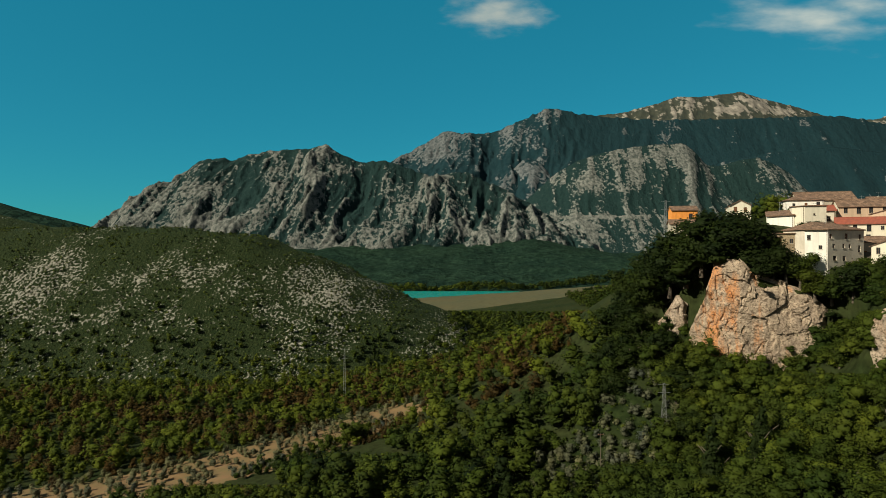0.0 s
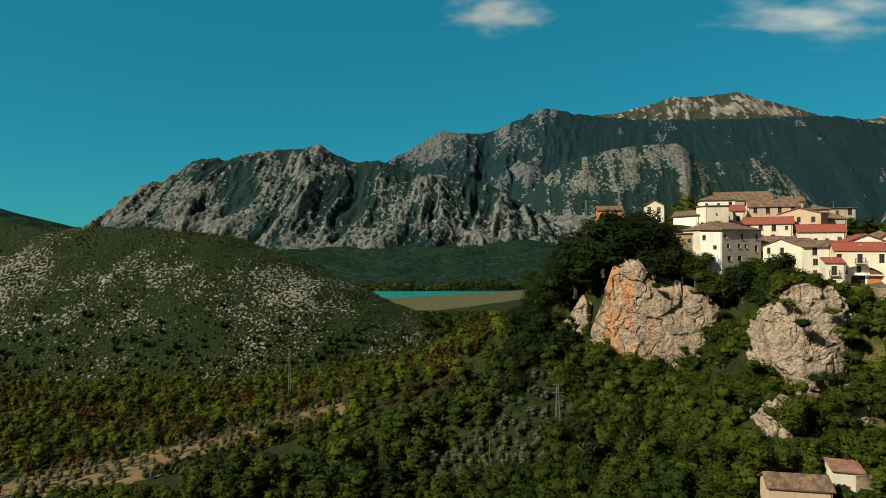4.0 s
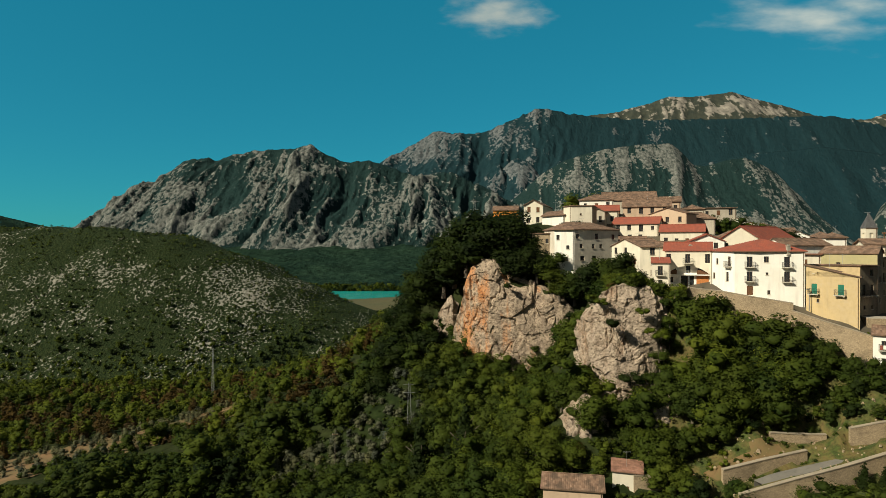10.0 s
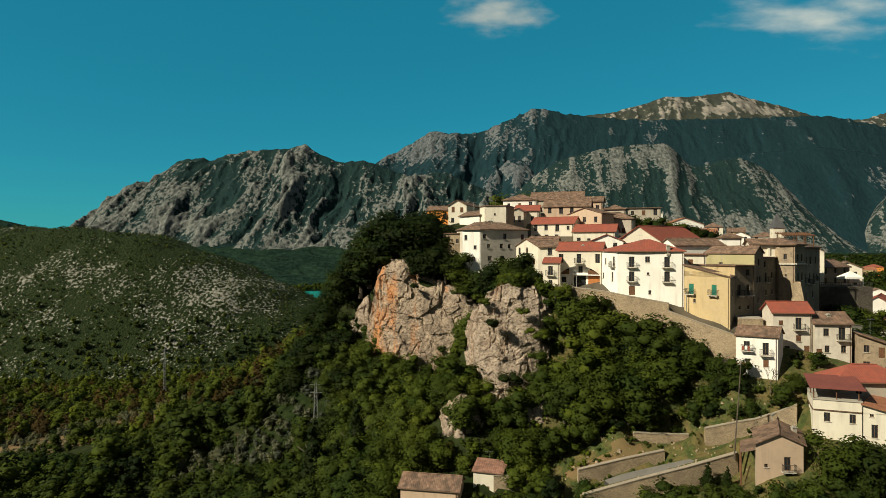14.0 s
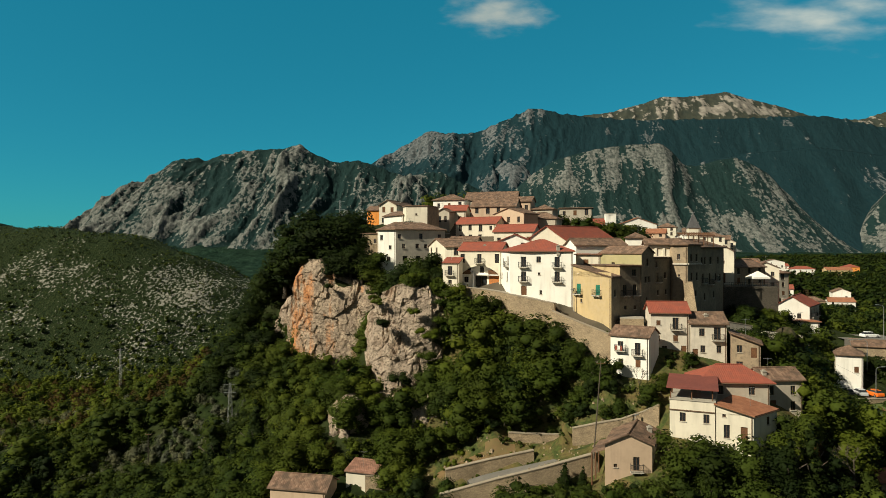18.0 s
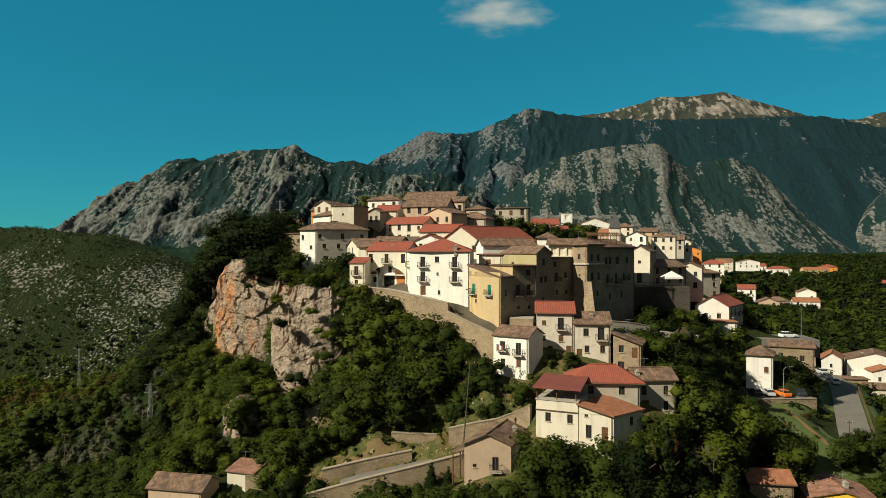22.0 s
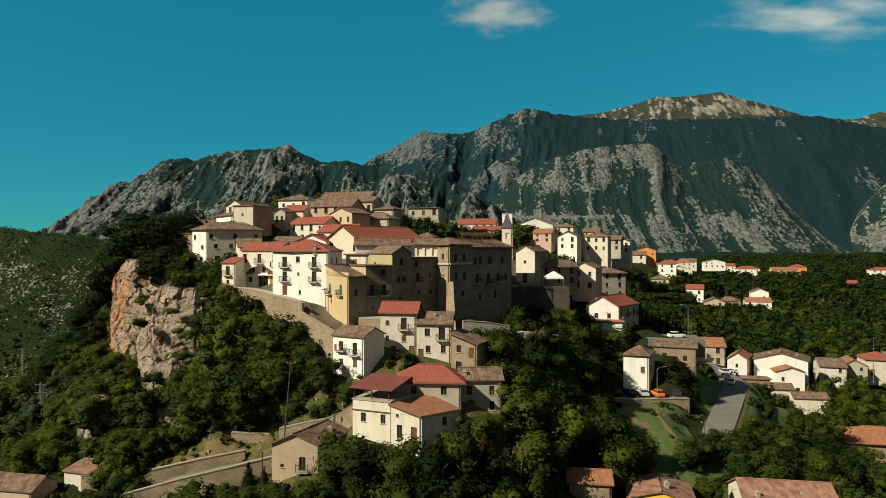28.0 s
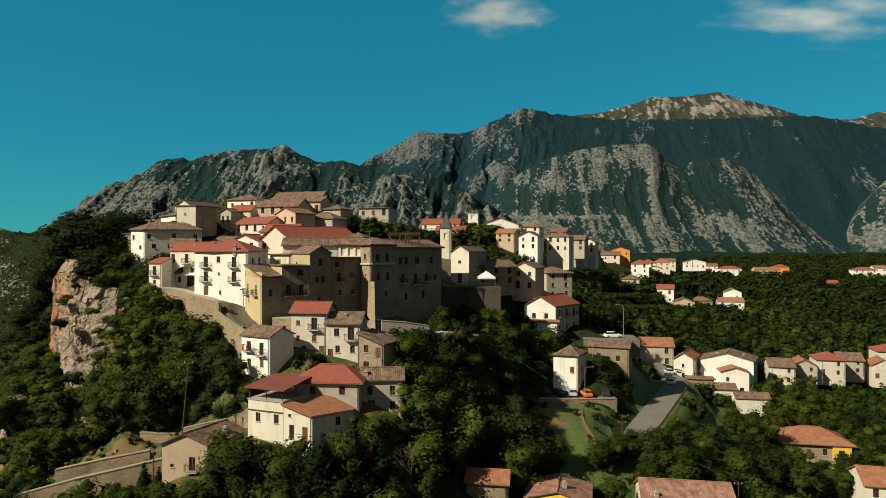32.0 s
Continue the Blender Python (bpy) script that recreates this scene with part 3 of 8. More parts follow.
def land(x, y):
    """Height of the ground."""
    x, y = np.atleast_1d(np.asarray(x, float)), np.atleast_1d(np.asarray(y, float))
    z = np.full(x.shape, LAND[-1])
    for (px, py), w in zip(SPOTS[:, :2], LAND[:-1]):
        z = z + w * np.sqrt((x - px) ** 2 + (y - py) ** 2 + 4.0)
    # far from the village the land evens out to a plain
    far = smooth01((np.hypot(x - 130, (y - 200)) - 600) / 500)
    plain = -26 + smooth01((y - 1230) / 1600) * (150 * (1 - smooth01((x - 250) / 450))) + smooth01((x - 100) / 700) * 68
    z = z * (1 - far) + plain * far
    # the bare hill across the valley
    along = np.interp(x, [-900, -600, -420, -281, -209, -156, -89, -40, 8, 60, 120], [20, 60, 75, 78, 77, 71, 46, 22, 3, -22, -60])
    back = np.where(y < 545, (545 - y) / 170, (y - 545) / 220)
    hill = along - (along + 28) * smooth01(back) * 1.0 + wave_noise(x, y, 60, 5) * 2.5
    hill = np.where(np.abs(back) < 1, hill, -60)
    z = np.maximum(z, hill)
    # a higher hill behind it to the west
    z = np.maximum(z, 150 - np.hypot((x + 700) * 0.28, (y - 850) * 0.5) * 1.0 + lumps(x, y, 50, 4) * 3)
    z = z + lumps(x, y, 16, 3) * 0.45 + (lumps(x, y, 90, 13, 3) * 7 + lumps(x * 0.5, y, 30, 14, 2) * 5) * smooth01((y - 1240) / 60)
    z = carve(x, y, z, CLIFF_SLAB, 8)
    z = carve(x, y, z, [(a, b, c - 1.0, d) for a, b, c, d in CLIFF_WEST])
    z = carve(x, y, z, CLIFF_EAST)
    for line, reach, hold in ((WALL_STREET, 5, 6), (WALL_LOWER, 6, 4), (WALL_GARDEN, 4, 4), (WALL_CLIMB, 4, 4), (WALL_TERRACE, 5, 5), (WALL_LANE, 7, 4), (WALL_HUT, 5, 4)):
        z = carve(x, y, z, [(a, b, t - h, t + 0.7) for a, b, t, h in line], reach, 1.5, hold)
    # the bed of the road
    bed, near = np.zeros(x.shape), np.full(x.shape, 1e9)
    p = np.array(ROAD, float)
    for a, b in zip(p[:-1], p[1:]):
        d = b[:2] - a[:2]
        t = np.clip(((x - a[0]) * d[0] + (y - a[1]) * d[1]) / (d @ d), 0, 1)
        r = np.hypot(x - a[0] - d[0] * t, y - a[1] - d[1] * t)
        bed = np.where(r < near, a[2] + (b[2] - a[2]) * t, bed)
        near = np.minimum(near, r)
    k = smooth01((8.5 - near) / 4.5)
    z = z * (1 - k) + (bed - 0.2) * k
    # the lake's bed and its dam
    lake = smooth01((y - 905) / 20) * smooth01((1230 - y) / 20) * smooth01((x + 420) / 60) * smooth01((620 - x) / 60)
    z = z * (1 - lake) + np.minimum(z, -30) * lake
    return z


def near_line(x, y, line, r):
    p = np.array(line, float)
    best = np.full(x.shape, 1e9)
    for a, b in zip(p[:-1, :2], p[1:, :2]):
        d = b - a
        t = np.clip(((x - a[0]) * d[0] + (y - a[1]) * d[1]) / (d @ d), 0, 1)
        best = np.minimum(best, np.hypot(x - a[0] - d[0] * t, y - a[1] - d[1] * t))
    return best < r


GROVE_EAST = [(30, 152), (40, 156), (49, 160)]
GROVE = [(-150, 172), (-108, 184), (-74, 197), (-50, 211), (-24, 227)]


def town_edge(x):
    """Where the village's walls stand, and its ground begins."""
    return np.interp(x, [104, 107.5, 112, 117.3, 121, 127.6, 131, 134.8, 137.4, 142, 150, 172], [133, 130.2, 127.5, 124, 121, 117, 112.6, 109.3, 107.8, 112, 118, 125])


def graded(stops):
    """Coordinates that step by each given pace up to each given bound."""
    out = [stops[0]]
    for bound, pace in stops[1:]:
        n = max(1, int(round((bound - out[-1]) / pace)))
        out += list(np.linspace(out[-1], bound, n + 1)[1:])
    return np.array(out)


def sheet(name, xs, ys, zs, mat, smooth=True):
    nx, ny = len(xs), len(ys)
    gx, gy = np.meshgrid(xs, ys)
    v = np.stack([gx, gy, zs], -1).reshape(-1, 3)
    i = np.arange(nx * ny).reshape(ny, nx)
    q = np.stack([i[:-1, :-1], i[:-1, 1:], i[1:, 1:], i[1:, :-1]], -1).reshape(-1, 4)
    return new(name, mesh_of(name, v.tolist(), q.tolist(), mat, smooth))


gx = graded([-4800, (-900, 300), (-450, 25), (-120, 6), (40, 3), (84, 1.6), (140, 1.0), (230, 1.6), (330, 4), (700, 20), (1500, 80), (4800, 300)])
gy = graded([-2500, (-200, 300), (40, 40), (70, 6), (90, 1.6), (135, 1.0), (200, 1.6), (330, 4), (700, 10), (960, 20), (1300, 22), (2500, 22), (4900, 160)])
mx, my = np.meshgrid(gx, gy)
ground = tagged(sheet("ground", gx, gy, land(mx, my), M["ground"]), "scrubby green and dry brown hillside ground", "ground", kind="structure")

v, f = boxes([(-480, 880, -25, 700, 1260, -24)])
lake = tagged(new("water", mesh_of("water", v, f, M["water"])), "turquoise lake behind a grassy dam", "lake", kind="structure")


v, f = boxes([(-120, 899, -26, 420, 902, -22.6)])
tagged(new("dam_crest", mesh_of("dam_crest", v, f, M["concrete"])), "pale crest wall of the earth dam", "dam", kind="structure")

# ---- mountains ----
def mountain(name, label, crest, depth, foot, mat, gully, seed, step=12, back=600, bias=0.0, low=0.6, rib=150, lean=0.25, cut_low=0.8, patches=(), speckle=0.3, calm=None):
    """A range whose crest runs through the given (x, y, z), falling towards the viewer over depth metres to the height foot,
    with spurs and ribs that run down it. patches: (x, z, half width, half height, more or less bare rock)."""
    c = np.array(crest, float)
    s = np.append(0, np.cumsum(np.hypot(*np.diff(c[:, :2], axis=0).T)))
    ss = np.linspace(0, s[-1], int(s[-1] / step) + 2)
    cx, cy, cz = (np.interp(ss, s, c[:, k]) for k in range(3))
    w = max(1, int(18 / step))
    cz = np.convolve(np.pad(cz, w, "edge"), np.ones(2 * w + 1) / (2 * w + 1), "valid")
    rr = np.concatenate([np.linspace(-back, 0, 8)[:-1], np.linspace(0, depth, int(depth / step) + 2)])
    S, R = np.meshgrid(ss, rr)
    t = np.clip(R / depth, 0, 1)
    W = S + lean * R
    warp = lumps(S, R, 260, seed, 3) * 45
    spur = lumps(W + warp, R * 0.28 + 31 * seed, rib, seed + 5, 2, True)
    ribs = lumps(W + warp * 0.6, R * 0.24, rib * 0.38, seed + 15, 3, True)
    teeth = lumps(W + warp * 0.3, R * 0.55, rib * 0.14, seed + 25, 2, True)
    relief = spur * 0.8 + ribs * 0.42 + teeth * 0.15
    fade = np.clip(t * 7, 0, 1) * np.clip((1 - t) * 2.5, 0, 1)
    if calm:
        relief = relief * (1 - (1 - calm[2]) * smooth01((cx[None] - calm[0]) / (calm[1] - calm[0])))
    Z = foot + (cz[None] - foot) * (1 - t) ** 1.2 + relief * gully * fade
    jag = lumps(ss, ss * 0, 55, seed + 70, 3, True) * gully * 0.13 + lumps(ss, ss * 0, 17, seed + 71, 2) * gully * 0.05
    Z = Z + jag[None] * smooth01(1 - np.abs(R) / 60)
    Z = np.where(R < 0, Z + R * 0.6, Z)
    X = cx[None] + 0 * S
    Y = cy[None] - R
    v = np.stack([X, Y, Z], -1).reshape(-1, 3)
    ny, nx = S.shape
    i = np.arange(nx * ny).reshape(ny, nx)
    q = np.stack([i[:-1, :-1], i[1:, :-1], i[1:, 1:], i[:-1, 1:]], -1).reshape(-1, 4)
    ob = new(name, mesh_of(name, v.tolist(), q.tolist(), mat, True))
    bare = bias + ribs * 0.40 + spur * 0.22 + teeth * 0.20 + lumps(S, R, 180, seed + 60, 3) * speckle - low * smooth01((t - cut_low) / 0.15)
    for px, pz, rx, rz, more in patches:
        bare = bare + more * np.exp(-((X - px) / rx) ** 2 - ((Z - pz) / rz) ** 2)
    ob.data.attributes.new("bare", "FLOAT", "POINT").data.foreach_set("value", bare.astype(np.float32).ravel())
    return tagged(ob, label, "mountain", kind="structure")


def mountain_material(name, green, green2, rock, rock2, big=0.012, fine=0.07, tall=0.55, relief=9.0, edge=0.16):
    """Scrub with bare rock where the mesh says so, broken up at two scales."""
    m = bpy.data.materials.new(name)
    m.use_nodes = True
    n, l = m.node_tree.nodes, m.node_tree.links
    bsdf = n["Principled BSDF"]
    bsdf.inputs["Roughness"].default_value, bsdf.inputs["Specular IOR Level"].default_value = 0.95, 0.1
    geo = n.new("ShaderNodeNewGeometry")
    at = n.new("ShaderNodeAttribute")
    at.attribute_name = "bare"

    mp = n.new("ShaderNodeMapping")
    mp.inputs["Scale"].default_value = (1, 0.6, tall)
    l.new(geo.outputs["Position"], mp.inputs["Vector"])

    def tex(scale):
        t = n.new("ShaderNodeTexNoise")
        t.inputs["Scale"].default_value, t.inputs["Detail"].default_value, t.inputs["Roughness"].default_value = scale, 7, 0.65
        l.new(mp.outputs[0], t.inputs["Vector"])
        return t.outputs[0]

    def mixer(fac, x, y):
        k = n.new("ShaderNodeMix")
        k.data_type = "RGBA"
        for key, v in (("Factor", fac), ("A", x), ("B", y)):
            if isinstance(v, tuple):
                k.inputs[key].default_value = (*v, 1)
            else:
                l.new(v, k.inputs[key])
        return k.outputs["Result"]

    def sums(a, b, op="ADD"):
        k = n.new("ShaderNodeMath")
        k.operation = op
        for i, v in enumerate((a, b)):
            if isinstance(v, float):
                k.inputs[i].default_value = v
            else:
                l.new(v, k.inputs[i])
        return k.outputs[0]

    def ranged(sock, lo, hi):
        r = n.new("ShaderNodeMapRange")
        r.inputs["From Min"].default_value, r.inputs["From Max"].default_value = lo, hi
        l.new(sock, r.inputs["Value"])
        return r.outputs[0]
    b, f = tex(big), tex(fine)
    wood = mixer(ranged(f, 0.35, 0.65), green, green2)
    stone = mixer(ranged(f, 0.40, 0.62), rock2, rock)
    mask = sums(sums(at.outputs["Fac"], sums(sums(b, 0.5, "SUBTRACT"), 1.2, "MULTIPLY")), sums(sums(f, 0.5, "SUBTRACT"), 2.4, "MULTIPLY"))
    l.new(mixer(ranged(mask, 0.02, 0.02 + edge), wood, stone), bsdf.inputs["Base Color"])
    bp = n.new("ShaderNodeBump")
    bp.inputs["Strength"].default_value, bp.inputs["Distance"].default_value = 1.0, relief
    l.new(f, bp.inputs["Height"])
    l.new(bp.outputs[0], bsdf.inputs["Normal"])
    return m


# the blue in these greens, and in the far rock, is painted haze
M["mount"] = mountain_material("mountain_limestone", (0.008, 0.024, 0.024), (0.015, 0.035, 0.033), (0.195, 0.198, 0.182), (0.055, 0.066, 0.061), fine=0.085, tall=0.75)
M["mount_hazed"] = mountain_material("mountain_hazed_limestone", (0.006, 0.024, 0.031), (0.011, 0.032, 0.038), (0.140, 0.150, 0.155), (0.045, 0.058, 0.062), 0.01, 0.06, 0.75)
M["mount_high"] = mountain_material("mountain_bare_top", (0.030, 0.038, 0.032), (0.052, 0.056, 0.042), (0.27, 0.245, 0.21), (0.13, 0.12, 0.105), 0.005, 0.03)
M["hill"] = mountain_material("hill_limestone", (0.012, 0.024, 0.008), (0.034, 0.046, 0.015), (0.36, 0.345, 0.30), (0.16, 0.15, 0.115), 0.05, 0.55, 1.0, 3.0, 0.1)

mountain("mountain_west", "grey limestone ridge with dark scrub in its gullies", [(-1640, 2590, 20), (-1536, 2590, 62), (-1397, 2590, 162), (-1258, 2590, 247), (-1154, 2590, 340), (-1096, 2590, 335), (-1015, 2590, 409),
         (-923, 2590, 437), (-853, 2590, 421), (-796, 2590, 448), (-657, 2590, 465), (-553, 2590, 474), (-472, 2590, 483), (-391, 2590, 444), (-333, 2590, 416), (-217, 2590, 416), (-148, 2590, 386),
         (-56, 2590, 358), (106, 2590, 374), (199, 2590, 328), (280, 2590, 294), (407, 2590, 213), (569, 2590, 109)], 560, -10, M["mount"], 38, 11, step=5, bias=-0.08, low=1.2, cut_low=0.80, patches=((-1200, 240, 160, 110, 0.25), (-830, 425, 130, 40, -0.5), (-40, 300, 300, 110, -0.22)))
mountain("mountain_mid", "rounded limestone hill dotted with dark scrub", [(150, 3000, 60), (284, 3000, 170), (391, 3000, 290), (525, 3000, 411), (632, 3000, 478), (820, 3000, 531), (1007, 3000, 556), (1141, 3000, 560), (1195, 3000, 520), (1250, 3000, 455), (1312, 3000, 455), (1400, 3000, 478),
         (1494, 3000, 494), (1554, 3000, 471), (1645, 3000, 419), (1710, 3000, 350), (1766, 3000, 283), (1826, 3000, 162), (1862, 3000, 40)], 560, 10, M["mount"], 12, 23, step=5.5, bias=-0.16, low=0.0, rib=150, lean=0.05, speckle=0.2, patches=((1130, 440, 130, 120, 0.35), (1375, 330, 110, 150, -0.8), (1670, 310, 150, 120, 0.2), (540, 290, 120, 70, -0.6), (600, 197, 220, 8, 0.9), (900, 250, 200, 45, -0.4), (1300, 130, 420, 70, 0.25)))
mountain("mountain_east", "grey limestone spur with scrub", [(1900, 2900, 30), (1960, 2900, 70), (2010, 2900, 120), (2092, 2900, 246), (2195, 2900, 378), (2400, 2900, 500), (2800, 2900, 560)], 500, 10, M["mount"], 20, 29, step=8, bias=-0.2, low=0.1)
mountain("mountain_shoulder", "pale rock face on a wooded slope", [(40, 3700, 340), (133, 3700, 394), (331, 3700, 443), (480, 3700, 592), (563, 3700, 575), (662, 3700, 460), (761, 3700, 526), (900, 3700, 480)], 420, 250, M["mount_hazed"], 20, 31, step=8, bias=-0.45, low=0.2, patches=((470, 520, 130, 75, 1.0), (240, 420, 60, 30, 0.5)))
mountain("mountain_wooded", "dark green wooded mountain slope", [(1150, 3400, 300), (1343, 3400, 488), (1531, 3400, 534), (1768, 3400, 579), (1890, 3400, 585), (2102, 3400, 610), (2315, 3400, 585), (2460, 3400, 564), (2861, 3400, 534), (3500, 3400, 480)], 700, 0, M["mount_hazed"], 8, 41, step=12, bias=-0.9, patches=((1500, 520, 110, 20, 0.6), (2120, 470, 60, 45, 0.7), (2010, 420, 40, 30, 0.6), (2350, 380, 50, 40, 0.5)))
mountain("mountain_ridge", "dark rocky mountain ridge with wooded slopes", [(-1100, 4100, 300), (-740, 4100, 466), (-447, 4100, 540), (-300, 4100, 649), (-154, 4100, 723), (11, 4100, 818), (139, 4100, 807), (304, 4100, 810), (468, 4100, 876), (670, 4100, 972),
         (780, 4100, 960), (908, 4100, 931), (1091, 4100, 913), (1347, 4100, 898), (1969, 4100, 906), (2482, 4100, 924), (2701, 4100, 906), (2950, 4100, 851), (3434, 4100, 796), (4000, 4100, 700)], 800, 250, M["mount_hazed"], 40, 53, step=9, back=300, calm=(650, 1000, 0.25), bias=-0.8, low=0.3, rib=210, patches=((-110, 690, 190, 130, 0.85), (420, 800, 330, 170, 0.75), (690, 945, 110, 45, 0.5), (933, 887, 30, 30, 0.7), (1150, 800, 40, 40, 0.7), (1030, 760, 35, 30, 0.6), (1750, 850, 50, 40, 0.7), (2300, 870, 60, 30, 0.6), (2050, 790, 50, 40, 0.5)))
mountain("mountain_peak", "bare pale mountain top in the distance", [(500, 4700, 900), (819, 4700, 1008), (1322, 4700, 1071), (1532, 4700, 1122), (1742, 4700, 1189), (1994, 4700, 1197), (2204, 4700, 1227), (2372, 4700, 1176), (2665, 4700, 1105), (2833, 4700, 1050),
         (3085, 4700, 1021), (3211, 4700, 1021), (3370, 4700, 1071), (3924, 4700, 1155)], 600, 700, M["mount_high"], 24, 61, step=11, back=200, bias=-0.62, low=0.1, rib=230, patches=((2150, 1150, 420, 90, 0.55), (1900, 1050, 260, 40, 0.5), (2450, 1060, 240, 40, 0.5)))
for key in ("hill", "plain", "dam", "soil", "grass", "paving", "garden"):
    ground.data.materials.append(M[key])
gv = np.zeros(len(ground.data.vertices) * 3, np.float32)
ground.data.vertices.foreach_get("co", gv)
gv = gv.reshape(-1, 3)
ground.data.attributes.new("bare", "FLOAT", "POINT").data.foreach_set("value", (-0.13 - 0.10 * smooth01((10 - gv[:, 2]) / 40) - 0.22 * smooth01((gv[:, 2] - 40) / 30) * smooth01((-100 - gv[:, 0]) / 60) + 0.2 * wave_noise(gv[:, 0], gv[:, 1], 110, 8)).astype(np.float32))
pc = np.zeros(len(ground.data.polygons) * 3, np.float32)
ground.data.polygons.foreach_get("center", pc)
pc = pc.reshape(-1, 3)
is_dam = (pc[:, 1] > 690) & (pc[:, 1] < 905) & (pc[:, 0] > -90) & (pc[:, 0] < 260)
kind = np.where((pc[:, 1] > 355) & (pc[:, 0] < 40 - (pc[:, 1] - 355) * 0.1) & (pc[:, 1] < 800) & (pc[:, 2] > -22), 1, np.where(pc[:, 1] > 800, 2, 0))
kind = np.where(is_dam, 3, kind)
wob = lumps(pc[:, 0], pc[:, 1], 7, 77, 3) * 3
dry = near_line(pc[:, 0] + wob, pc[:, 1] + wob, GROVE, 19) | near_line(pc[:, 0] + wob * 0.4, pc[:, 1] + wob * 0.4, [(108, 104), (117, 104.5)], 2.0) | near_line(pc[:, 0] + wob, pc[:, 1], [(190.5, 121.5), (192, 124)], 1.8)
lawn = ((pc[:, 0] + wob > 187) & (pc[:, 0] + wob < 204) & (pc[:, 1] + wob > 103) & (pc[:, 1] < 133)) | ((pc[:, 0] > 212) & (pc[:, 0] < 266) & (pc[:, 1] > 104) & (pc[:, 1] < 168)) | ((pc[:, 0] > 222) & (pc[:, 0] < 252) & (pc[:, 1] > 100) & (pc[:, 1] < 128))
town = (pc[:, 0] > 107) & (pc[:, 0] < 172) & (pc[:, 1] > town_edge(pc[:, 0]) + 0.6) & (pc[:, 1] < 205)
yard = (pc[:, 0] > 100) & (pc[:, 0] < 168) & (pc[:, 1] > 84) & (pc[:, 1] < town_edge(pc[:, 0]))
kind = np.where(yard & (kind == 0), 7, kind)
kind = np.where(dry, 4, np.where(lawn, 5, np.where(town, 6, kind)))
ground.data.polygons.foreach_set("material_index", kind.astype(np.int32))


# ---- houses ----
WIN = {}


def window_meshes(w, h):
    """Frame, pane and sill for an opening of that size; x along the wall, z up, y into the wall."""
    key = (round(w, 2), round(h, 2))
    if key not in WIN:
        t, d = 0.07, 0.06
        v, f = boxes([(0, 0.1, 0, t, 0.1 + d, h), (w - t, 0.1, 0, w, 0.1 + d, h), (t, 0.1, 0, w - t, 0.1 + d, t), (t, 0.1, h - t, w - t, 0.1 + d, h), (w / 2 - t / 2, 0.1, t, w / 2 + t / 2, 0.1 + d, h - t)])
        fr = mesh_of("window_frame", v, f, M["frame"])
        v, f = boxes([(0, 0.13, 0, w, 0.15, h)])
        pa = mesh_of("pane", v, f, M["pane"])
        v, f = boxes([(-0.08, -0.10, -0.09, w + 0.08, 0.12, 0.0)])
        si = mesh_of("sill", v, f, M["trim"])
        v, f = boxes([(0, 0.10, 0, w, 0.16, h), (w * 0.08, 0.08, h * 0.06, w * 0.46, 0.10, h * 0.94), (w * 0.54, 0.08, h * 0.06, w * 0.92, 0.10, h * 0.94)])
        do = [mesh_of("door", v, f, M[k]) for k in ("wood", "wood_orange")]
        v, f = boxes([(0.02, 0.02, 0.02, w / 2 - 0.01, 0.07, h - 0.02), (w / 2 + 0.01, 0.02, 0.02, w - 0.02, 0.07, h - 0.02)]
                     + [(0.06 + k * w / 2, 0.0, 0.1 + i * 0.22, w / 2 - 0.05 + k * w / 2, 0.02, 0.2 + i * 0.22) for k in (0, 1) for i in range(int((h - 0.3) / 0.22))])
        sh = [mesh_of("shutters", v, f, M[k]) for k in ("green_paint", "wood")]
        WIN[key] = fr, pa, si, do, sh
    return WIN[key]


def balcony_meshes(w):
    key = ("bal", round(w, 1))
    if key not in WIN:
        v, f = boxes([(0, -0.75, -0.16, w, 0, -0.02), (0.25, -0.5, -0.4, 0.4, 0, -0.16), (w - 0.4, -0.5, -0.4, w - 0.25, 0, -0.16)])
        slab = mesh_of("balcony", v, f, M["trim"])
        spec = [(0.02, -0.74, 0.95, w - 0.02, -0.70, 1.0), (0.02, -0.74, 0.95, 0.06, 0, 1.0), (w - 0.06, -0.74, 0.95, w - 0.02, 0, 1.0), (0.02, -0.74, 0.05, w - 0.02, -0.70, 0.09)]
        n = int(w / 0.16)
        bars = [(0.03 + i * (w - 0.08) / n, -0.73) for i in range(n + 1)]
        bars += [(x, -0.7 + i * 0.16) for x in (0.03, w - 0.055) for i in range(1, 4)]
        v, f = boxes(spec)
        rail = mesh_of("railing", v, f, M["iron"])
        v, f = boxes([(0, 0, -0.02, 0.025, 0.025, 0.96)])
        WIN[key] = slab, rail, mesh_of("baluster", v, f, M["iron"]), bars
    return WIN[key]


def add_balcony(w, m, ob):
    """A balcony of that width on the house ob: slab, rails and each bar."""
    slab, rail, bar, bars = balcony_meshes(w)
    bal = share("balcony", slab, m, ob)
    share("railing", rail, Matrix.Identity(4), bal)
    for x, y in bars:
        share("baluster", bar, Matrix.Translation((x, y, 0)), bal)


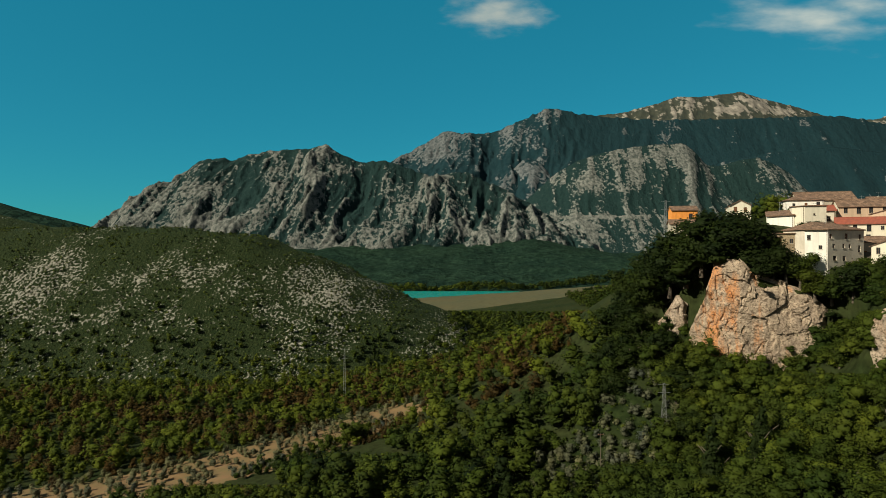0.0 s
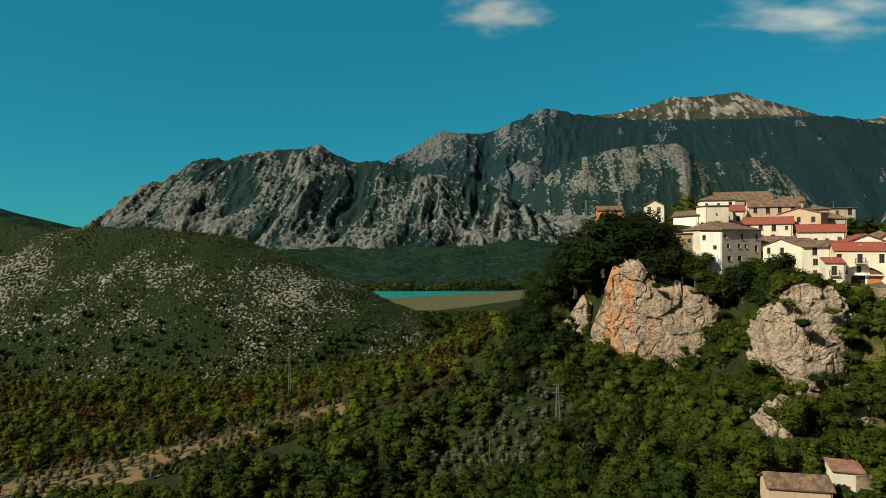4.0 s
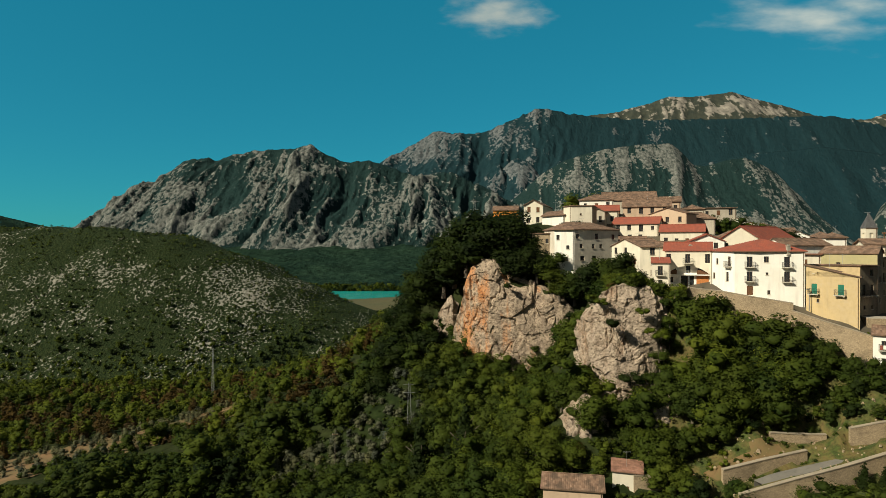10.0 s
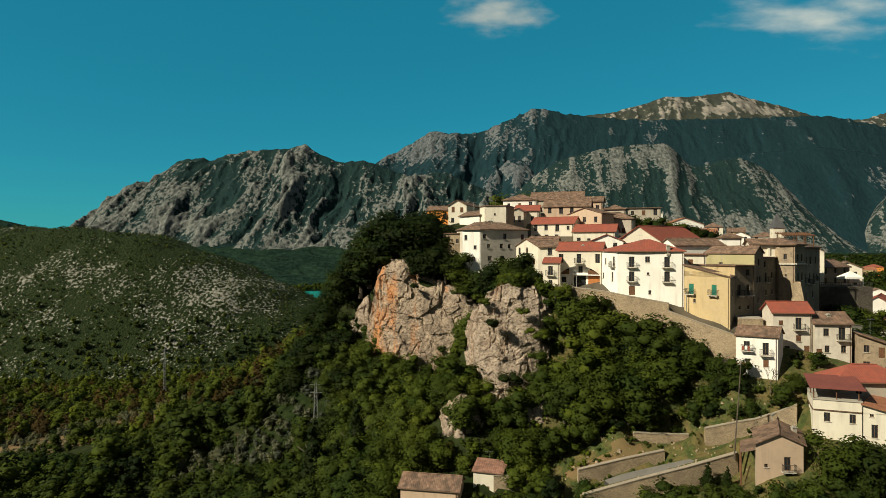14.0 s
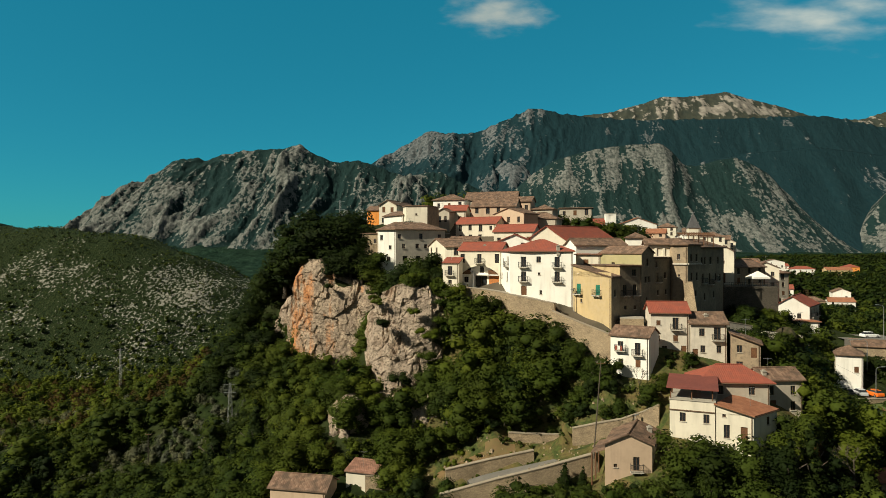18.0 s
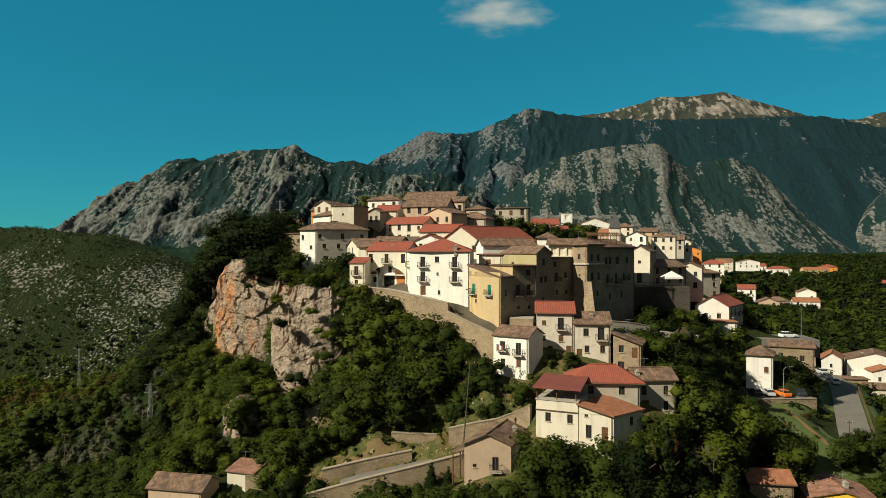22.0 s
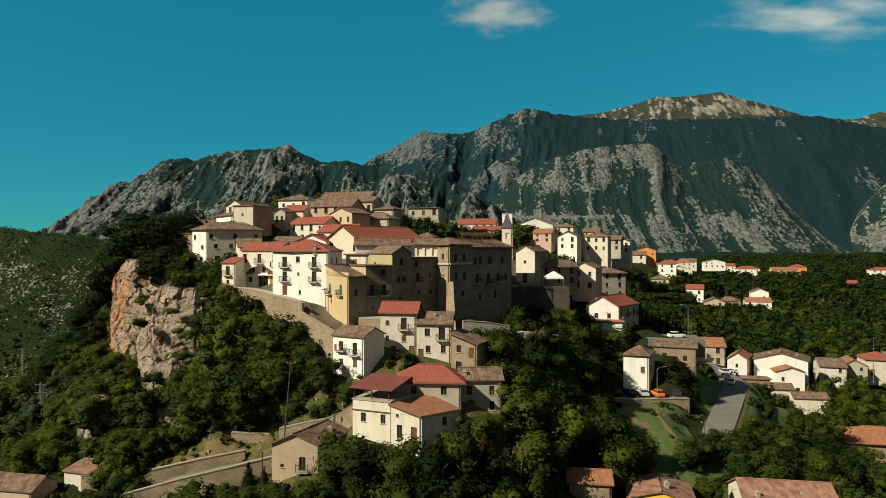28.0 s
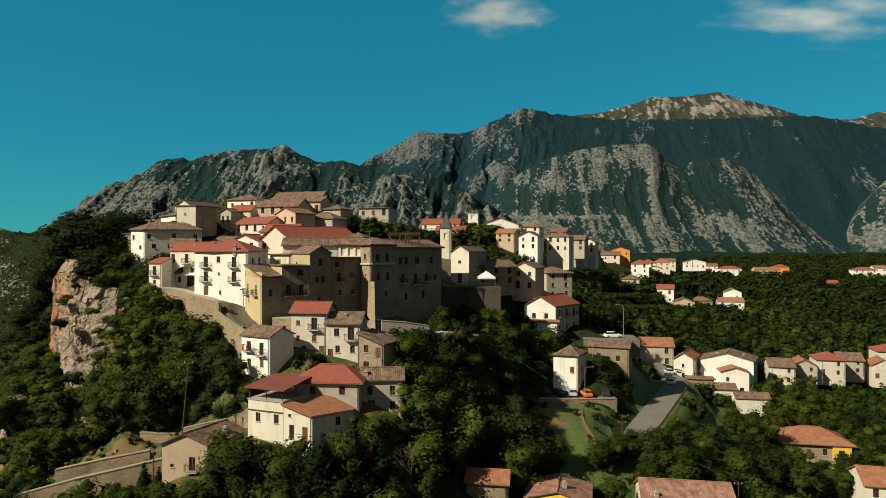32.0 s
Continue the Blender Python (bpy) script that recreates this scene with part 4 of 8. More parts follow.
def wall_mesh(a, b, z0, za, zb, peak, holes):
    """A wall from a to b with openings (u, v, w, h) cut through, reveals 0.25 m deep, and a sloping or gabled head."""
    L = math.hypot(b[0] - a[0], b[1] - a[1])
    d = ((b[0] - a[0]) / L, (b[1] - a[1]) / L)
    n = (d[1], -d[0])
    zt = min(za, zb)
    us, vs = {0.0, L}, {z0, zt}
    for u, v_, w, h in holes:
        us |= {u, u + w}
        vs |= {v_, v_ + h}
    us, vs = sorted(us), sorted(vs)
    v, f = [], []

    def pt(u, z, back=0.0):
        return (a[0] + d[0] * u - n[0] * back, a[1] + d[1] * u - n[1] * back, z)

    def quad(*p):
        k = len(v)
        v.extend(p)
        f.append(tuple(range(k, k + len(p))))
    for i in range(len(us) - 1):
        for j in range(len(vs) - 1):
            cu, cv = (us[i] + us[i + 1]) / 2, (vs[j] + vs[j + 1]) / 2
            if any(u < cu < u + w and q < cv < q + h for u, q, w, h in holes):
                continue
            quad(pt(us[i], vs[j]), pt(us[i + 1], vs[j]), pt(us[i + 1], vs[j + 1]), pt(us[i], vs[j + 1]))
    top = [pt(0, zt), pt(L, zt)]
    if zb > zt:
        top.append(pt(L, zb))
    if peak:
        top.append(pt(peak[0] * L, peak[1]))
    if za > zt:
        top.append(pt(0, za))
    if len(top) > 2:
        quad(*top)
    for u, q, w, h in holes:
        for (u0, q0), (u1, q1) in (((u, q), (u, q + h)), ((u, q + h), (u + w, q + h)), ((u + w, q + h), (u + w, q)), ((u + w, q), (u, q))):
            quad(pt(u0, q0), pt(u1, q1), pt(u1, q1, 0.25), pt(u0, q0, 0.25))
        quad(pt(u, q, 0.25), pt(u + w, q, 0.25), pt(u + w, q + h, 0.25), pt(u, q + h, 0.25))
    return v, f, d, n, L


def house(name, label, pts, z0, ze, roof, walls, tiles, wins=(), rows=None, chim=(), over=0.4, category="house", group="village houses", down=2.5, drops=None, skip=()):
    """A house on the corners pts (the first edge is its front), walls from z0 to the eaves ze (one height or one a corner).
    roof: (kind, rise) with kind par, perp, hip, flat or shed. wins: (edge, metres along, metres above z0, width, height, kind).
    rows: (edges, storeys, metres between) sets plain windows. The walls go down metres further into the ground."""
    ob = thing(name, label, category, group=group)
    k = len(pts)
    zs = list(ze) if isinstance(ze, (list, tuple)) else [ze] * k
    mid = [sum(p[i] for p in pts) / k for i in (0, 1)]
    kind, rise = roof[:2]
    wins = list(wins)
    g = random.Random(name + label)
    if rows:
        edges, storeys, gap = rows
        for e in edges:
            a, b = pts[e], pts[(e + 1) % k]
            L = math.hypot(b[0] - a[0], b[1] - a[1])
            n = max(1, int((L - 0.6) / gap))
            hgt = (min(zs[e], zs[(e + 1) % k]) - z0) / storeys
            for st in range(storeys):
                for i in range(n):
                    if g.random() < 0.14:
                        continue
                    w, h = g.choice(((1.0, 1.5), (1.0, 1.7), (1.1, 1.9), (0.8, 1.1), (0.9, 1.3)))
                    h = min(h, hgt - 0.7)
                    wins.append((e, (i + 0.5) * L / n - w / 2 + g.uniform(-0.15, 0.15), st * hgt + min(1.0, hgt - h - 0.25), w, h, g.choice(("win", "win", "win", "shutw"))))
    top = max(zs) + rise

    def m0(i, j):
        return (pts[i][0] + pts[j][0]) / 2, (pts[i][1] + pts[j][1]) / 2
    ridge, gables = None, {}
    if kind == "par":
        ridge = m0(0, k - 1), m0(1, 2)
        gables = {1: 0.5, 3: 0.5}
    elif kind == "perp":
        ridge = m0(0, 1), m0(2, 3)
        gables = {0: 0.5, 2: 0.5}
    elif kind == "hip":
        ra, rb = m0(0, k - 1), m0(1, 2)
        L = math.hypot(rb[0] - ra[0], rb[1] - ra[1])
        W_ = math.hypot(pts[0][0] - pts[k - 1][0], pts[0][1] - pts[k - 1][1])
        q = min(0.45, W_ / 2 / L)
        ridge = tuple((ra[i] + (rb[i] - ra[i]) * q for i in (0, 1))), tuple((rb[i] + (ra[i] - rb[i]) * q for i in (0, 1)))
        ridge = tuple(ridge[0]), tuple(ridge[1])
    if kind == "ridge":
        ridge = roof[2], roof[3]
    for e in range(k):
        if e in skip:
            continue
        a, b = pts[e], pts[(e + 1) % k]
        za, zb = zs[e], zs[(e + 1) % k]
        holes = [(u, z0 + v_, w, h) for ee, u, v_, w, h, _ in wins if ee == e]
        v, f, d, n, L = wall_mesh(a, b, z0 - down, za, zb, (gables[e], top) if e in gables else None, holes)
        wall = part("wall", v, f, walls[e % len(walls)] if isinstance(walls, list) else walls, ob)
        base = Matrix(((d[0], -n[0], 0, a[0]), (d[1], -n[1], 0, a[1]), (0, 0, 1, 0), (0, 0, 0, 1)))
        for ee, u, v_, w, h, what in wins:
            if ee != e:
                continue
            fr, pa, si, do, sh = window_meshes(w, h)
            mat = base @ Matrix.Translation((u, 0, z0 + v_))
            if what in ("door", "gate"):
                share("door", do[what == "gate"], mat, ob)
                continue
            if what == "open":
                continue
            win = share("window", fr, mat, ob)
            share("pane", pa, Matrix.Identity(4), win)
            if what in ("win", "shutw"):
                share("sill", si, Matrix.Identity(4), win)
            if what in ("shut", "shutw"):
                share("shutters", sh[what == "shutw"], Matrix.Identity(4), win)
            if what in ("bal", "shut"):
                add_balcony(w + 0.9, mat @ Matrix.Translation((-0.45, 0, 0)), ob)
    # the roof, with eaves that stand out and a thickness
    out = []
    for i in range(k):
        dx, dy = pts[i][0] - mid[0], pts[i][1] - mid[1]
        r = math.hypot(dx, dy)
        out.append((pts[i][0] + dx / r * over * 1.3, pts[i][1] + dy / r * over * 1.3))
    span = max(1.0, min(math.hypot(pts[0][0] - pts[-1][0], pts[0][1] - pts[-1][1]), math.hypot(pts[1][0] - pts[0][0], pts[1][1] - pts[0][1])) / 2)
    drop = rise / span * over * 0.8 if kind in ("par", "perp", "hip") else 0.0
    th = 0.16
    top_v = [(x, y, z - drop + th) for (x, y), z in zip(out, zs)]
    v = list(top_v)
    f = []
    if ridge:
        rv = []
        for p in ridge:
            dx, dy = p[0] - mid[0], p[1] - mid[1]
            r = math.hypot(dx, dy)
            ex = over * 0.9 / r if (r > 0 and gables) else 0
            rv.append((p[0] + dx * ex, p[1] + dy * ex, top + th))
        v += rv

        def near(i):
            return min((0, 1), key=lambda j: (v[i][0] - rv[j][0]) ** 2 + (v[i][1] - rv[j][1]) ** 2)
        for e in range(k):
            if e in gables:
                continue
            j = (e + 1) % k
            na, nb = near(e), near(j)
            f.append((e, j, k + nb) if na == nb else (e, j, k + nb, k + na))
    else:
        f.append(tuple(range(k)))
    n0 = len(v)
    v += [(x, y, z - th) for x, y, z in v]
    f += [tuple(n0 + i for i in reversed(q)) for q in list(f)]
    for e in range(k):
        j = (e + 1) % k
        if e in gables:
            r = k + near(e)
            f += [(e, n0 + e, n0 + r, r), (r, n0 + r, n0 + j, j)]
        else:
            f.append((e, n0 + e, n0 + j, j))
    roof_part = part("roof", v, f, tiles, ob)
    if ridge and kind != "ridge":
        w, q = [], []
        rod(w, q, rv[0], rv[1], 0.13, 0.13, 6)
        part("ridge_cap", w, q, tiles, roof_part)
    if min(p[1] for p in pts) < 230 and kind != "flat":
        for e in range(k):
            j = (e + 1) % k
            nx, ny = pts[j][1] - pts[e][1], pts[e][0] - pts[j][0]
            if e in gables or ny > -0.3 * abs(nx) and e > 0 or e in skip:
                continue
            w, q = [], []
            rod(w, q, tuple(Vector(top_v[e]) - Vector((0, 0, 0.2))), tuple(Vector(top_v[j]) - Vector((0, 0, 0.2))), 0.075, 0.075, 6)
            part("gutter", w, q, M["frame"], ob)
            if e == 0:
                L = math.hypot(nx, ny)
                cx, cy = pts[j][0] + nx / L * 0.09 - (pts[j][0] - pts[e][0]) / L * 0.25, pts[j][1] + ny / L * 0.09 - (pts[j][1] - pts[e][1]) / L * 0.25
                w, q = [], []
                rod(w, q, (cx, cy, z0 - 0.5), (cx, cy, zs[j] - 0.15), 0.05, 0.05, 6)
                part("drainpipe", w, q, M["frame"], ob)
        if g.random() < 0.5:
            ax, ay = mid[0] + g.uniform(-1, 1), mid[1] + g.uniform(-0.6, 0.6)
            az = max(zs) + rise * 0.5
            w, q = [], []
            rod(w, q, (ax, ay, az - 0.5), (ax, ay, az + 2.2), 0.03, 0.025, 5)
            rod(w, q, (ax - 0.7, ay, az + 2.1), (ax + 0.7, ay, az + 2.1), 0.025, 0.025, 4)
            for i in range(5):
                rod(w, q, (ax - 0.6 + 0.3 * i, ay - 0.3, az + 2.1), (ax - 0.6 + 0.3 * i, ay + 0.3, az + 2.1), 0.018, 0.018, 4)
            part("aerial", w, q, M["steel"], ob)
    for cx, cy, ch in chim:
        x = pts[0][0] + (pts[1][0] - pts[0][0]) * cx + (pts[k - 1][0] - pts[0][0]) * cy
        y = pts[0][1] + (pts[1][1] - pts[0][1]) * cx + (pts[k - 1][1] - pts[0][1]) * cy
        zc = max(zs) + rise * 0.2
        v, f = boxes([(x - 0.3, y - 0.3, zc - 1.2, x + 0.3, y + 0.3, zc + ch), (x - 0.38, y - 0.38, zc + ch, x + 0.38, y + 0.38, zc + ch + 0.1), (x - 0.2, y - 0.2, zc + ch + 0.1, x + 0.2, y + 0.2, zc + ch + 0.3)])
        part("chimney", v, f, M["concrete"], ob)
    return ob


def quad4(x0, y0, x1, y1, depth):
    """Corners of a rectangle whose front runs from (x0, y0) to (x1, y1)."""
    L = math.hypot(x1 - x0, y1 - y0)
    n = (-(y1 - y0) / L * depth, (x1 - x0) / L * depth)
    return [(x0, y0), (x1, y1), (x1 + n[0], y1 + n[1]), (x0 + n[0], y0 + n[1])]


# the upper village, from the cliff edge eastwards
HOUSES = []


def home(name, label, pts, z0, ze, roof, walls, tiles, **kw):
    HOUSES.append((pts, z0))
    return house(name, label, pts, z0, ze, roof, walls, tiles, **kw)


white_wins = [(0, 1.2, 7.9, 0.85, 1.15, "win"), (0, 4.7, 7.0, 1.0, 2.0, "bal"), (0, 4.7, 4.2, 1.0, 1.9, "bal"), (0, 1.5, 5.5, 0.45, 0.45, "win"), (0, 1.8, 1.7, 0.5, 0.8, "win"),
              (4, 2.2, 7.0, 1.0, 2.0, "bal"), (4, 2.2, 4.2, 1.0, 1.9, "bal"), (4, 2.2, 1.5, 1.1, 1.8, "door"), (3, 6.6, 7.0, 1.0, 2.0, "bal"), (3, 6.0, 4.0, 0.9, 1.9, "win"), (3, 2.4, 7.4, 0.8, 1.2, "win"), (3, 1.2, 4.4, 0.8, 1.2, "win"),
              (1, 2.0, 7.6, 0.8, 1.2, "win"), (1, 5.0, 7.6, 0.8, 1.2, "win")]
home("house", "white plastered house with iron balconies and a red hipped roof", [(124.0, 123.2), (131.8, 120.6), (133.0, 129.5), (119.1, 133.4), (120.2, 124.5)], 49.5, 59.5, ("ridge", 2.3, (126.2, 127.2), (127.4, 126.8)), M["white"], M["tile_red"], wins=white_wins, chim=((0.9, 0.5, 0.6),))
ARCH = home("house", "cream arched house with a red roof and a deep carport", [(110.5, 136.0), (119.0, 132.4), (121.5, 138.6), (113.0, 142.2)], 51.9, 59.7, ("par", 1.6), M["cream"], M["tile_red"], skip=(0,),
     rows=((3,), 2, 2.6), chim=((0.55, 0.3, 0.7),))
home("house", "small cream annexe with a red lean-to roof", [(107.0, 133.6), (110.3, 132.2), (111.2, 135.4), (107.9, 136.8)], 52.3, (57.0, 57.0, 58.1, 58.1), ("shed", 0), M["cream"], M["tile_red"], wins=[(0, 1.1, 2.2, 1.0, 1.9, "bal"), (0, 1.2, 0.4, 0.8, 0.8, "win"), (3, 1.0, 2.4, 0.7, 1.2, "win")], over=0.2)
grey_wins = [(1, 0.5, 8.3, 0.9, 1.1, "win"), (1, 6.2, 8.1, 0.9, 1.5, "win"), (1, 11.2, 8.1, 0.9, 1.3, "win"), (1, 1.6, 5.9, 0.9, 1.1, "win"), (1, 5.2, 5.9, 0.9, 1.1, "win"), (1, 7.5, 5.9, 0.8, 1.0, "win"), (1, 11.0, 4.9, 0.9, 1.7, "win"),
             (1, 1.8, 2.8, 1.2, 1.2, "win"), (1, 5.3, 2.7, 1.2, 1.3, "win"), (1, 8.6, 2.8, 0.5, 0.7, "win"), (0, 0.5, 8.0, 0.8, 1.2, "win"), (0, 3.0, 5.7, 0.8, 0.9, "win"), (0, 2.4, 2.8, 1.0, 1.0, "win")]
home("house", "tall weathered grey-white house with a low tiled roof", [(90.8, 158.8), (95.3, 156.6), (107.5, 161.6), (104.3, 170.0), (89.5, 166.5)], 54.3, 64.8, ("ridge", 2.0, (94.5, 162.6), (101.5, 166.0)), [M["white"], M["worn_white"], M["worn_white"]], M["tile"], wins=grey_wins, chim=((0.9, 0.8, 0.7),))
home("house", "old stone terrace house with a brown roof", [(86.0, 164.5), (90.6, 162.0), (92.5, 167.0), (88.0, 169.0)], 57.0, 64.0, ("shed", 0), M["stone"], M["tile"], rows=((0,), 2, 2.2))
home("house", "narrow worn stone house with a brown roof", [(103.6, 153.0), (107.4, 143.2), (112.6, 141.6), (110.0, 153.0)], 53.0, 60.6, ("perp", 1.7), M["cream"], M["tile"], rows=((0, 1), 3, 2.9))
# ochre house with green shutters; the long shaded row has shade painted into walls
home("house", "ochre house with green shutters and a sloping tiled roof", [(131.6, 119.9), (136.9, 112.4), (139.5, 116.3), (134.2, 123.6)], 46.4, (57.0, 54.9, 54.9, 57.0), ("shed", 0), [M["yellow"], M["worn_shade"]], M["tile"],
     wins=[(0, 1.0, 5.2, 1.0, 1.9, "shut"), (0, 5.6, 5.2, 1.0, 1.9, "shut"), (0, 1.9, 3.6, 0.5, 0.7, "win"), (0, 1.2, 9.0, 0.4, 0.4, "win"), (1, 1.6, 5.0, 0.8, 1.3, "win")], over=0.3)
home("house", "yellow house with a brown roof and shaded balconies", [(139.5, 116.3), (144.2, 118.5), (140.5, 126.0), (135.0, 123.8)], 46.6, 56.9, ("shed", 0), [M["worn_shade"], M["yellow"], M["yellow"], M["yellow"]], M["tile"],
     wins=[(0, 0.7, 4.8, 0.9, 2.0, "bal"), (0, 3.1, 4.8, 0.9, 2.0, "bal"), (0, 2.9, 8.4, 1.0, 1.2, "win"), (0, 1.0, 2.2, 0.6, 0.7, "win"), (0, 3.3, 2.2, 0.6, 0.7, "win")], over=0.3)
home("house", "olive-green plastered house with a gabled roof", [(144.2, 118.5), (147.6, 121.9), (143.0, 130.0), (138.5, 127.0)], 46.6, 59.2, ("perp", 1.2), [M["worn_shade"], M["olive"], M["olive"], M["olive"]], M["tile"],
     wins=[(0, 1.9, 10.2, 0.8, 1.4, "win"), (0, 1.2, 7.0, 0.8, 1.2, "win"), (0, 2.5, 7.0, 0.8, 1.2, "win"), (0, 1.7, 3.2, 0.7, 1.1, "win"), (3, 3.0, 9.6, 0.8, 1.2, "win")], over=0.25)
home("house", "tall shaded house with worn plaster and balconies", [(147.6, 122.3), (152.7, 126.9), (148.5, 133.5), (143.2, 129.8)], 46.6, 58.3, ("shed", 0), [M["worn_shade"], M["worn_shade"], M["worn"], M["worn"]], M["tile"],
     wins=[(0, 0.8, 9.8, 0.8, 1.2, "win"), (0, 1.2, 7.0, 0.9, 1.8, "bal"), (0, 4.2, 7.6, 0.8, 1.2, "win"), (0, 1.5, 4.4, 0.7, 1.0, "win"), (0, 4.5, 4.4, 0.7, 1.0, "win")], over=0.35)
LOGGIA = home("house", "cream roof-top loggia with three open arches", [(148.0, 127.6), (153.2, 126.6), (154.2, 131.0), (149.0, 132.2)], 57.6, 61.0, ("par", 0.9), M["cream"], M["tile"],
     wins=[(0, 0.5, 1.0, 1.1, 1.6, "open"), (0, 2.05, 1.0, 1.1, 1.6, "open"), (0, 3.6, 1.0, 1.1, 1.6, "open")], over=0.5)
TOWER = home("tower_house", "tall old tower house of worn plaster and stone", [(152.8, 126.0), (155.0, 124.2), (159.3, 128.4), (155.5, 134.5), (151.0, 131.5)], 45.5, 60.8, ("ridge", 1.4, (154.5, 129.5), (155.5, 130.2)), [M["worn"], M["worn_shade"], M["worn_shade"], M["worn_shade"], M["worn"]], M["tile"],
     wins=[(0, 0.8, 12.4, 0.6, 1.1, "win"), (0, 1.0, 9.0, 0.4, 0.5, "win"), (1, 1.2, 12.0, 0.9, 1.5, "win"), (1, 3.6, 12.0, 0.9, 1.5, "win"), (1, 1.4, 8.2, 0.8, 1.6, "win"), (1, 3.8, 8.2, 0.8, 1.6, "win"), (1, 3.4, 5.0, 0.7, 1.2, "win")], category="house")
home("house", "tall old stone house in the shade with a timbered roof", [(159.1, 129.1), (168.8, 139.4), (162.0, 146.0), (153.5, 137.5)], 45.0, 60.4, ("par", 1.5), [M["worn_shade"], M["stone_shade"], M["stone_shade"], M["worn_shade"]], M["tile"],
     wins=[(0, 1.4, 11.8, 0.9, 1.5, "win"), (0, 3.0, 11.8, 0.9, 1.5, "win"), (0, 6.0, 11.8, 1.2, 1.6, "win"), (0, 2.0, 8.0, 0.9, 1.9, "bal"), (0, 5.6, 7.6, 1.0, 2.3, "bal"), (0, 9.0, 8.2, 0.9, 1.6, "bal"), (0, 11.6, 8.2, 0.9, 1.4, "win"), (0, 10.4, 11.8, 0.9, 1.5, "win"), (0, 3.0, 4.4, 0.8, 1.4, "win"), (0, 8.0, 4.6, 0.8, 1.4, "win")], over=0.6)
# roofs behind them
home("hall", "long hall with a big red gabled roof and yellow walls", [(126.5, 146.5), (135.0, 142.5), (149.0, 153.0), (140.5, 158.0)], 58.5, 62.0, ("perp", 3.2), M["cream"], M["tile_red"], rows=((0, 3), 1, 2.6), over=0.5)
home("house", "low white house with a long brown roof", [(135.2, 134.0), (146.5, 136.5), (145.5, 143.5), (134.2, 141.0)], 56.5, 60.8, ("par", 1.4), M["white"], M["tile"], rows=((0,), 1, 3.0))
home("house", "small house with a red roof and a green shutter", [(134.0, 128.5), (138.5, 126.8), (140.0, 131.0), (135.6, 132.6)], 54.5, 58.9, ("shed", 0), M["cream"], M["tile_red"], wins=[(0, 1.5, 2.0, 1.0, 1.4, "shutw")])
home("house", "plain house with a brown hipped roof", quad4(128.3, 152.0, 135.2, 150.0, 7), 59.5, 62.6, ("hip", 1.6), M["white"], M["tile"], rows=((0,), 1, 2.4))
home("house", "cream house with a red roof and white gable", quad4(119.9, 146.0, 127.0, 144.3, 6.5), 56.5, 61.8, ("perp", 1.5), M["white"], M["tile_red"], rows=((0,), 2, 2.5))
home("house", "cream house with a red tiled roof above the street", quad4(120.5, 168.0, 130.3, 163.6, 7), 60.5, 64.6, ("par", 1.8), M["cream"], M["tile_red"], rows=((0, 1), 1, 2.4), chim=((0.4, 0.5, 1.0),))
home("house", "pale yellow house with a row of windows and a red roof", quad4(110.6, 178.0, 121.3, 172.0, 7), 61.5, 67.0, ("par", 1.8), M["cream"], M["tile_red"], rows=((0,), 2, 2.5))
home("house", "dark gabled house with a brown roof", quad4(121.5, 180.0, 129.0, 172.0, 6), 63.0, 69.8, ("perp", 1.6), M["pinkish"], M["tile"], rows=((0, 1), 2, 2.8))
home("house", "plain house with a brown roof and an open shed", quad4(129.5, 180.0, 138.5, 176.0, 7), 63.5, 68.6, ("hip", 1.7), M["grey"], M["tile"], rows=((0,), 1, 3.2))
home("house", "long pinkish house with a brown tiled roof", quad4(115.2, 184.0, 127.6, 180.0, 8), 66.5, 72.3, ("par", 2.2), [M["pinkish"], M["grey"], M["grey"], M["cream"]], M["tile"], rows=((0, 3), 2, 3.0), chim=((0.3, 0.6, 0.9), (0.8, 0.6, 0.9)))
home("house", "small cream house with a red roof", quad4(107.0, 185.0, 113.5, 183.0, 5), 67.0, 71.2, ("par", 1.5), M["cream"], M["tile_red"], rows=((0,), 1, 2.5))
home("house", "white house with small windows and a brown roof", quad4(104.0, 191.0, 113.5, 188.5, 8), 68.5, 74.8, ("hip", 1.6), M["white"], M["tile"], rows=((0, 3), 2, 2.8), chim=((0.5, 0.5, 1.0),))
home("house", "house with a broad brown roof at the village top", quad4(114.0, 203.0, 130.0, 199.0, 10), 70.0, 75.6, ("par", 2.8), M["grey"], M["tile"], rows=((0,), 1, 3.0), chim=((0.2, 0.5, 1.0), (0.6, 0.5, 1.2), (0.9, 0.5, 1.0)))
home("house", "dark stone house with a brown roof", quad4(127.5, 189.0, 133.0, 187.0, 6), 66.5, 74.2, ("par", 1.4), M["pinkish"], M["tile"], rows=((0,), 2, 2.6), chim=((0.5, 0.5, 1.2),))
home("house", "grey stone house with blank walls", quad4(133.0, 187.5, 139.2, 185.0, 7), 64.0, 71.8, ("hip", 1.2), M["grey"], M["tile"], rows=((0,), 1, 2.6))
home("house", "white house with a flat brown roof among trees", quad4(143.0, 196.0, 152.5, 193.5, 8), 69.4, 72.6, ("shed", 0), M["grey"], M["tile"], rows=((0,), 1, 3.0))
# brown on its east wall is shade put into the colour
home("house", "tall cream house with blank sunlit walls", [(96.0, 174.2), (97.4, 170.4), (102.8, 169.6), (105.8, 177.0), (98.5, 180.0)], 63.5, 71.6, ("shed", 0), [M["cream"], M["cream"], M["worn"]], M["tile"], wins=[(1, 2.2, 5.6, 0.5, 0.5, "win")], over=0.2)
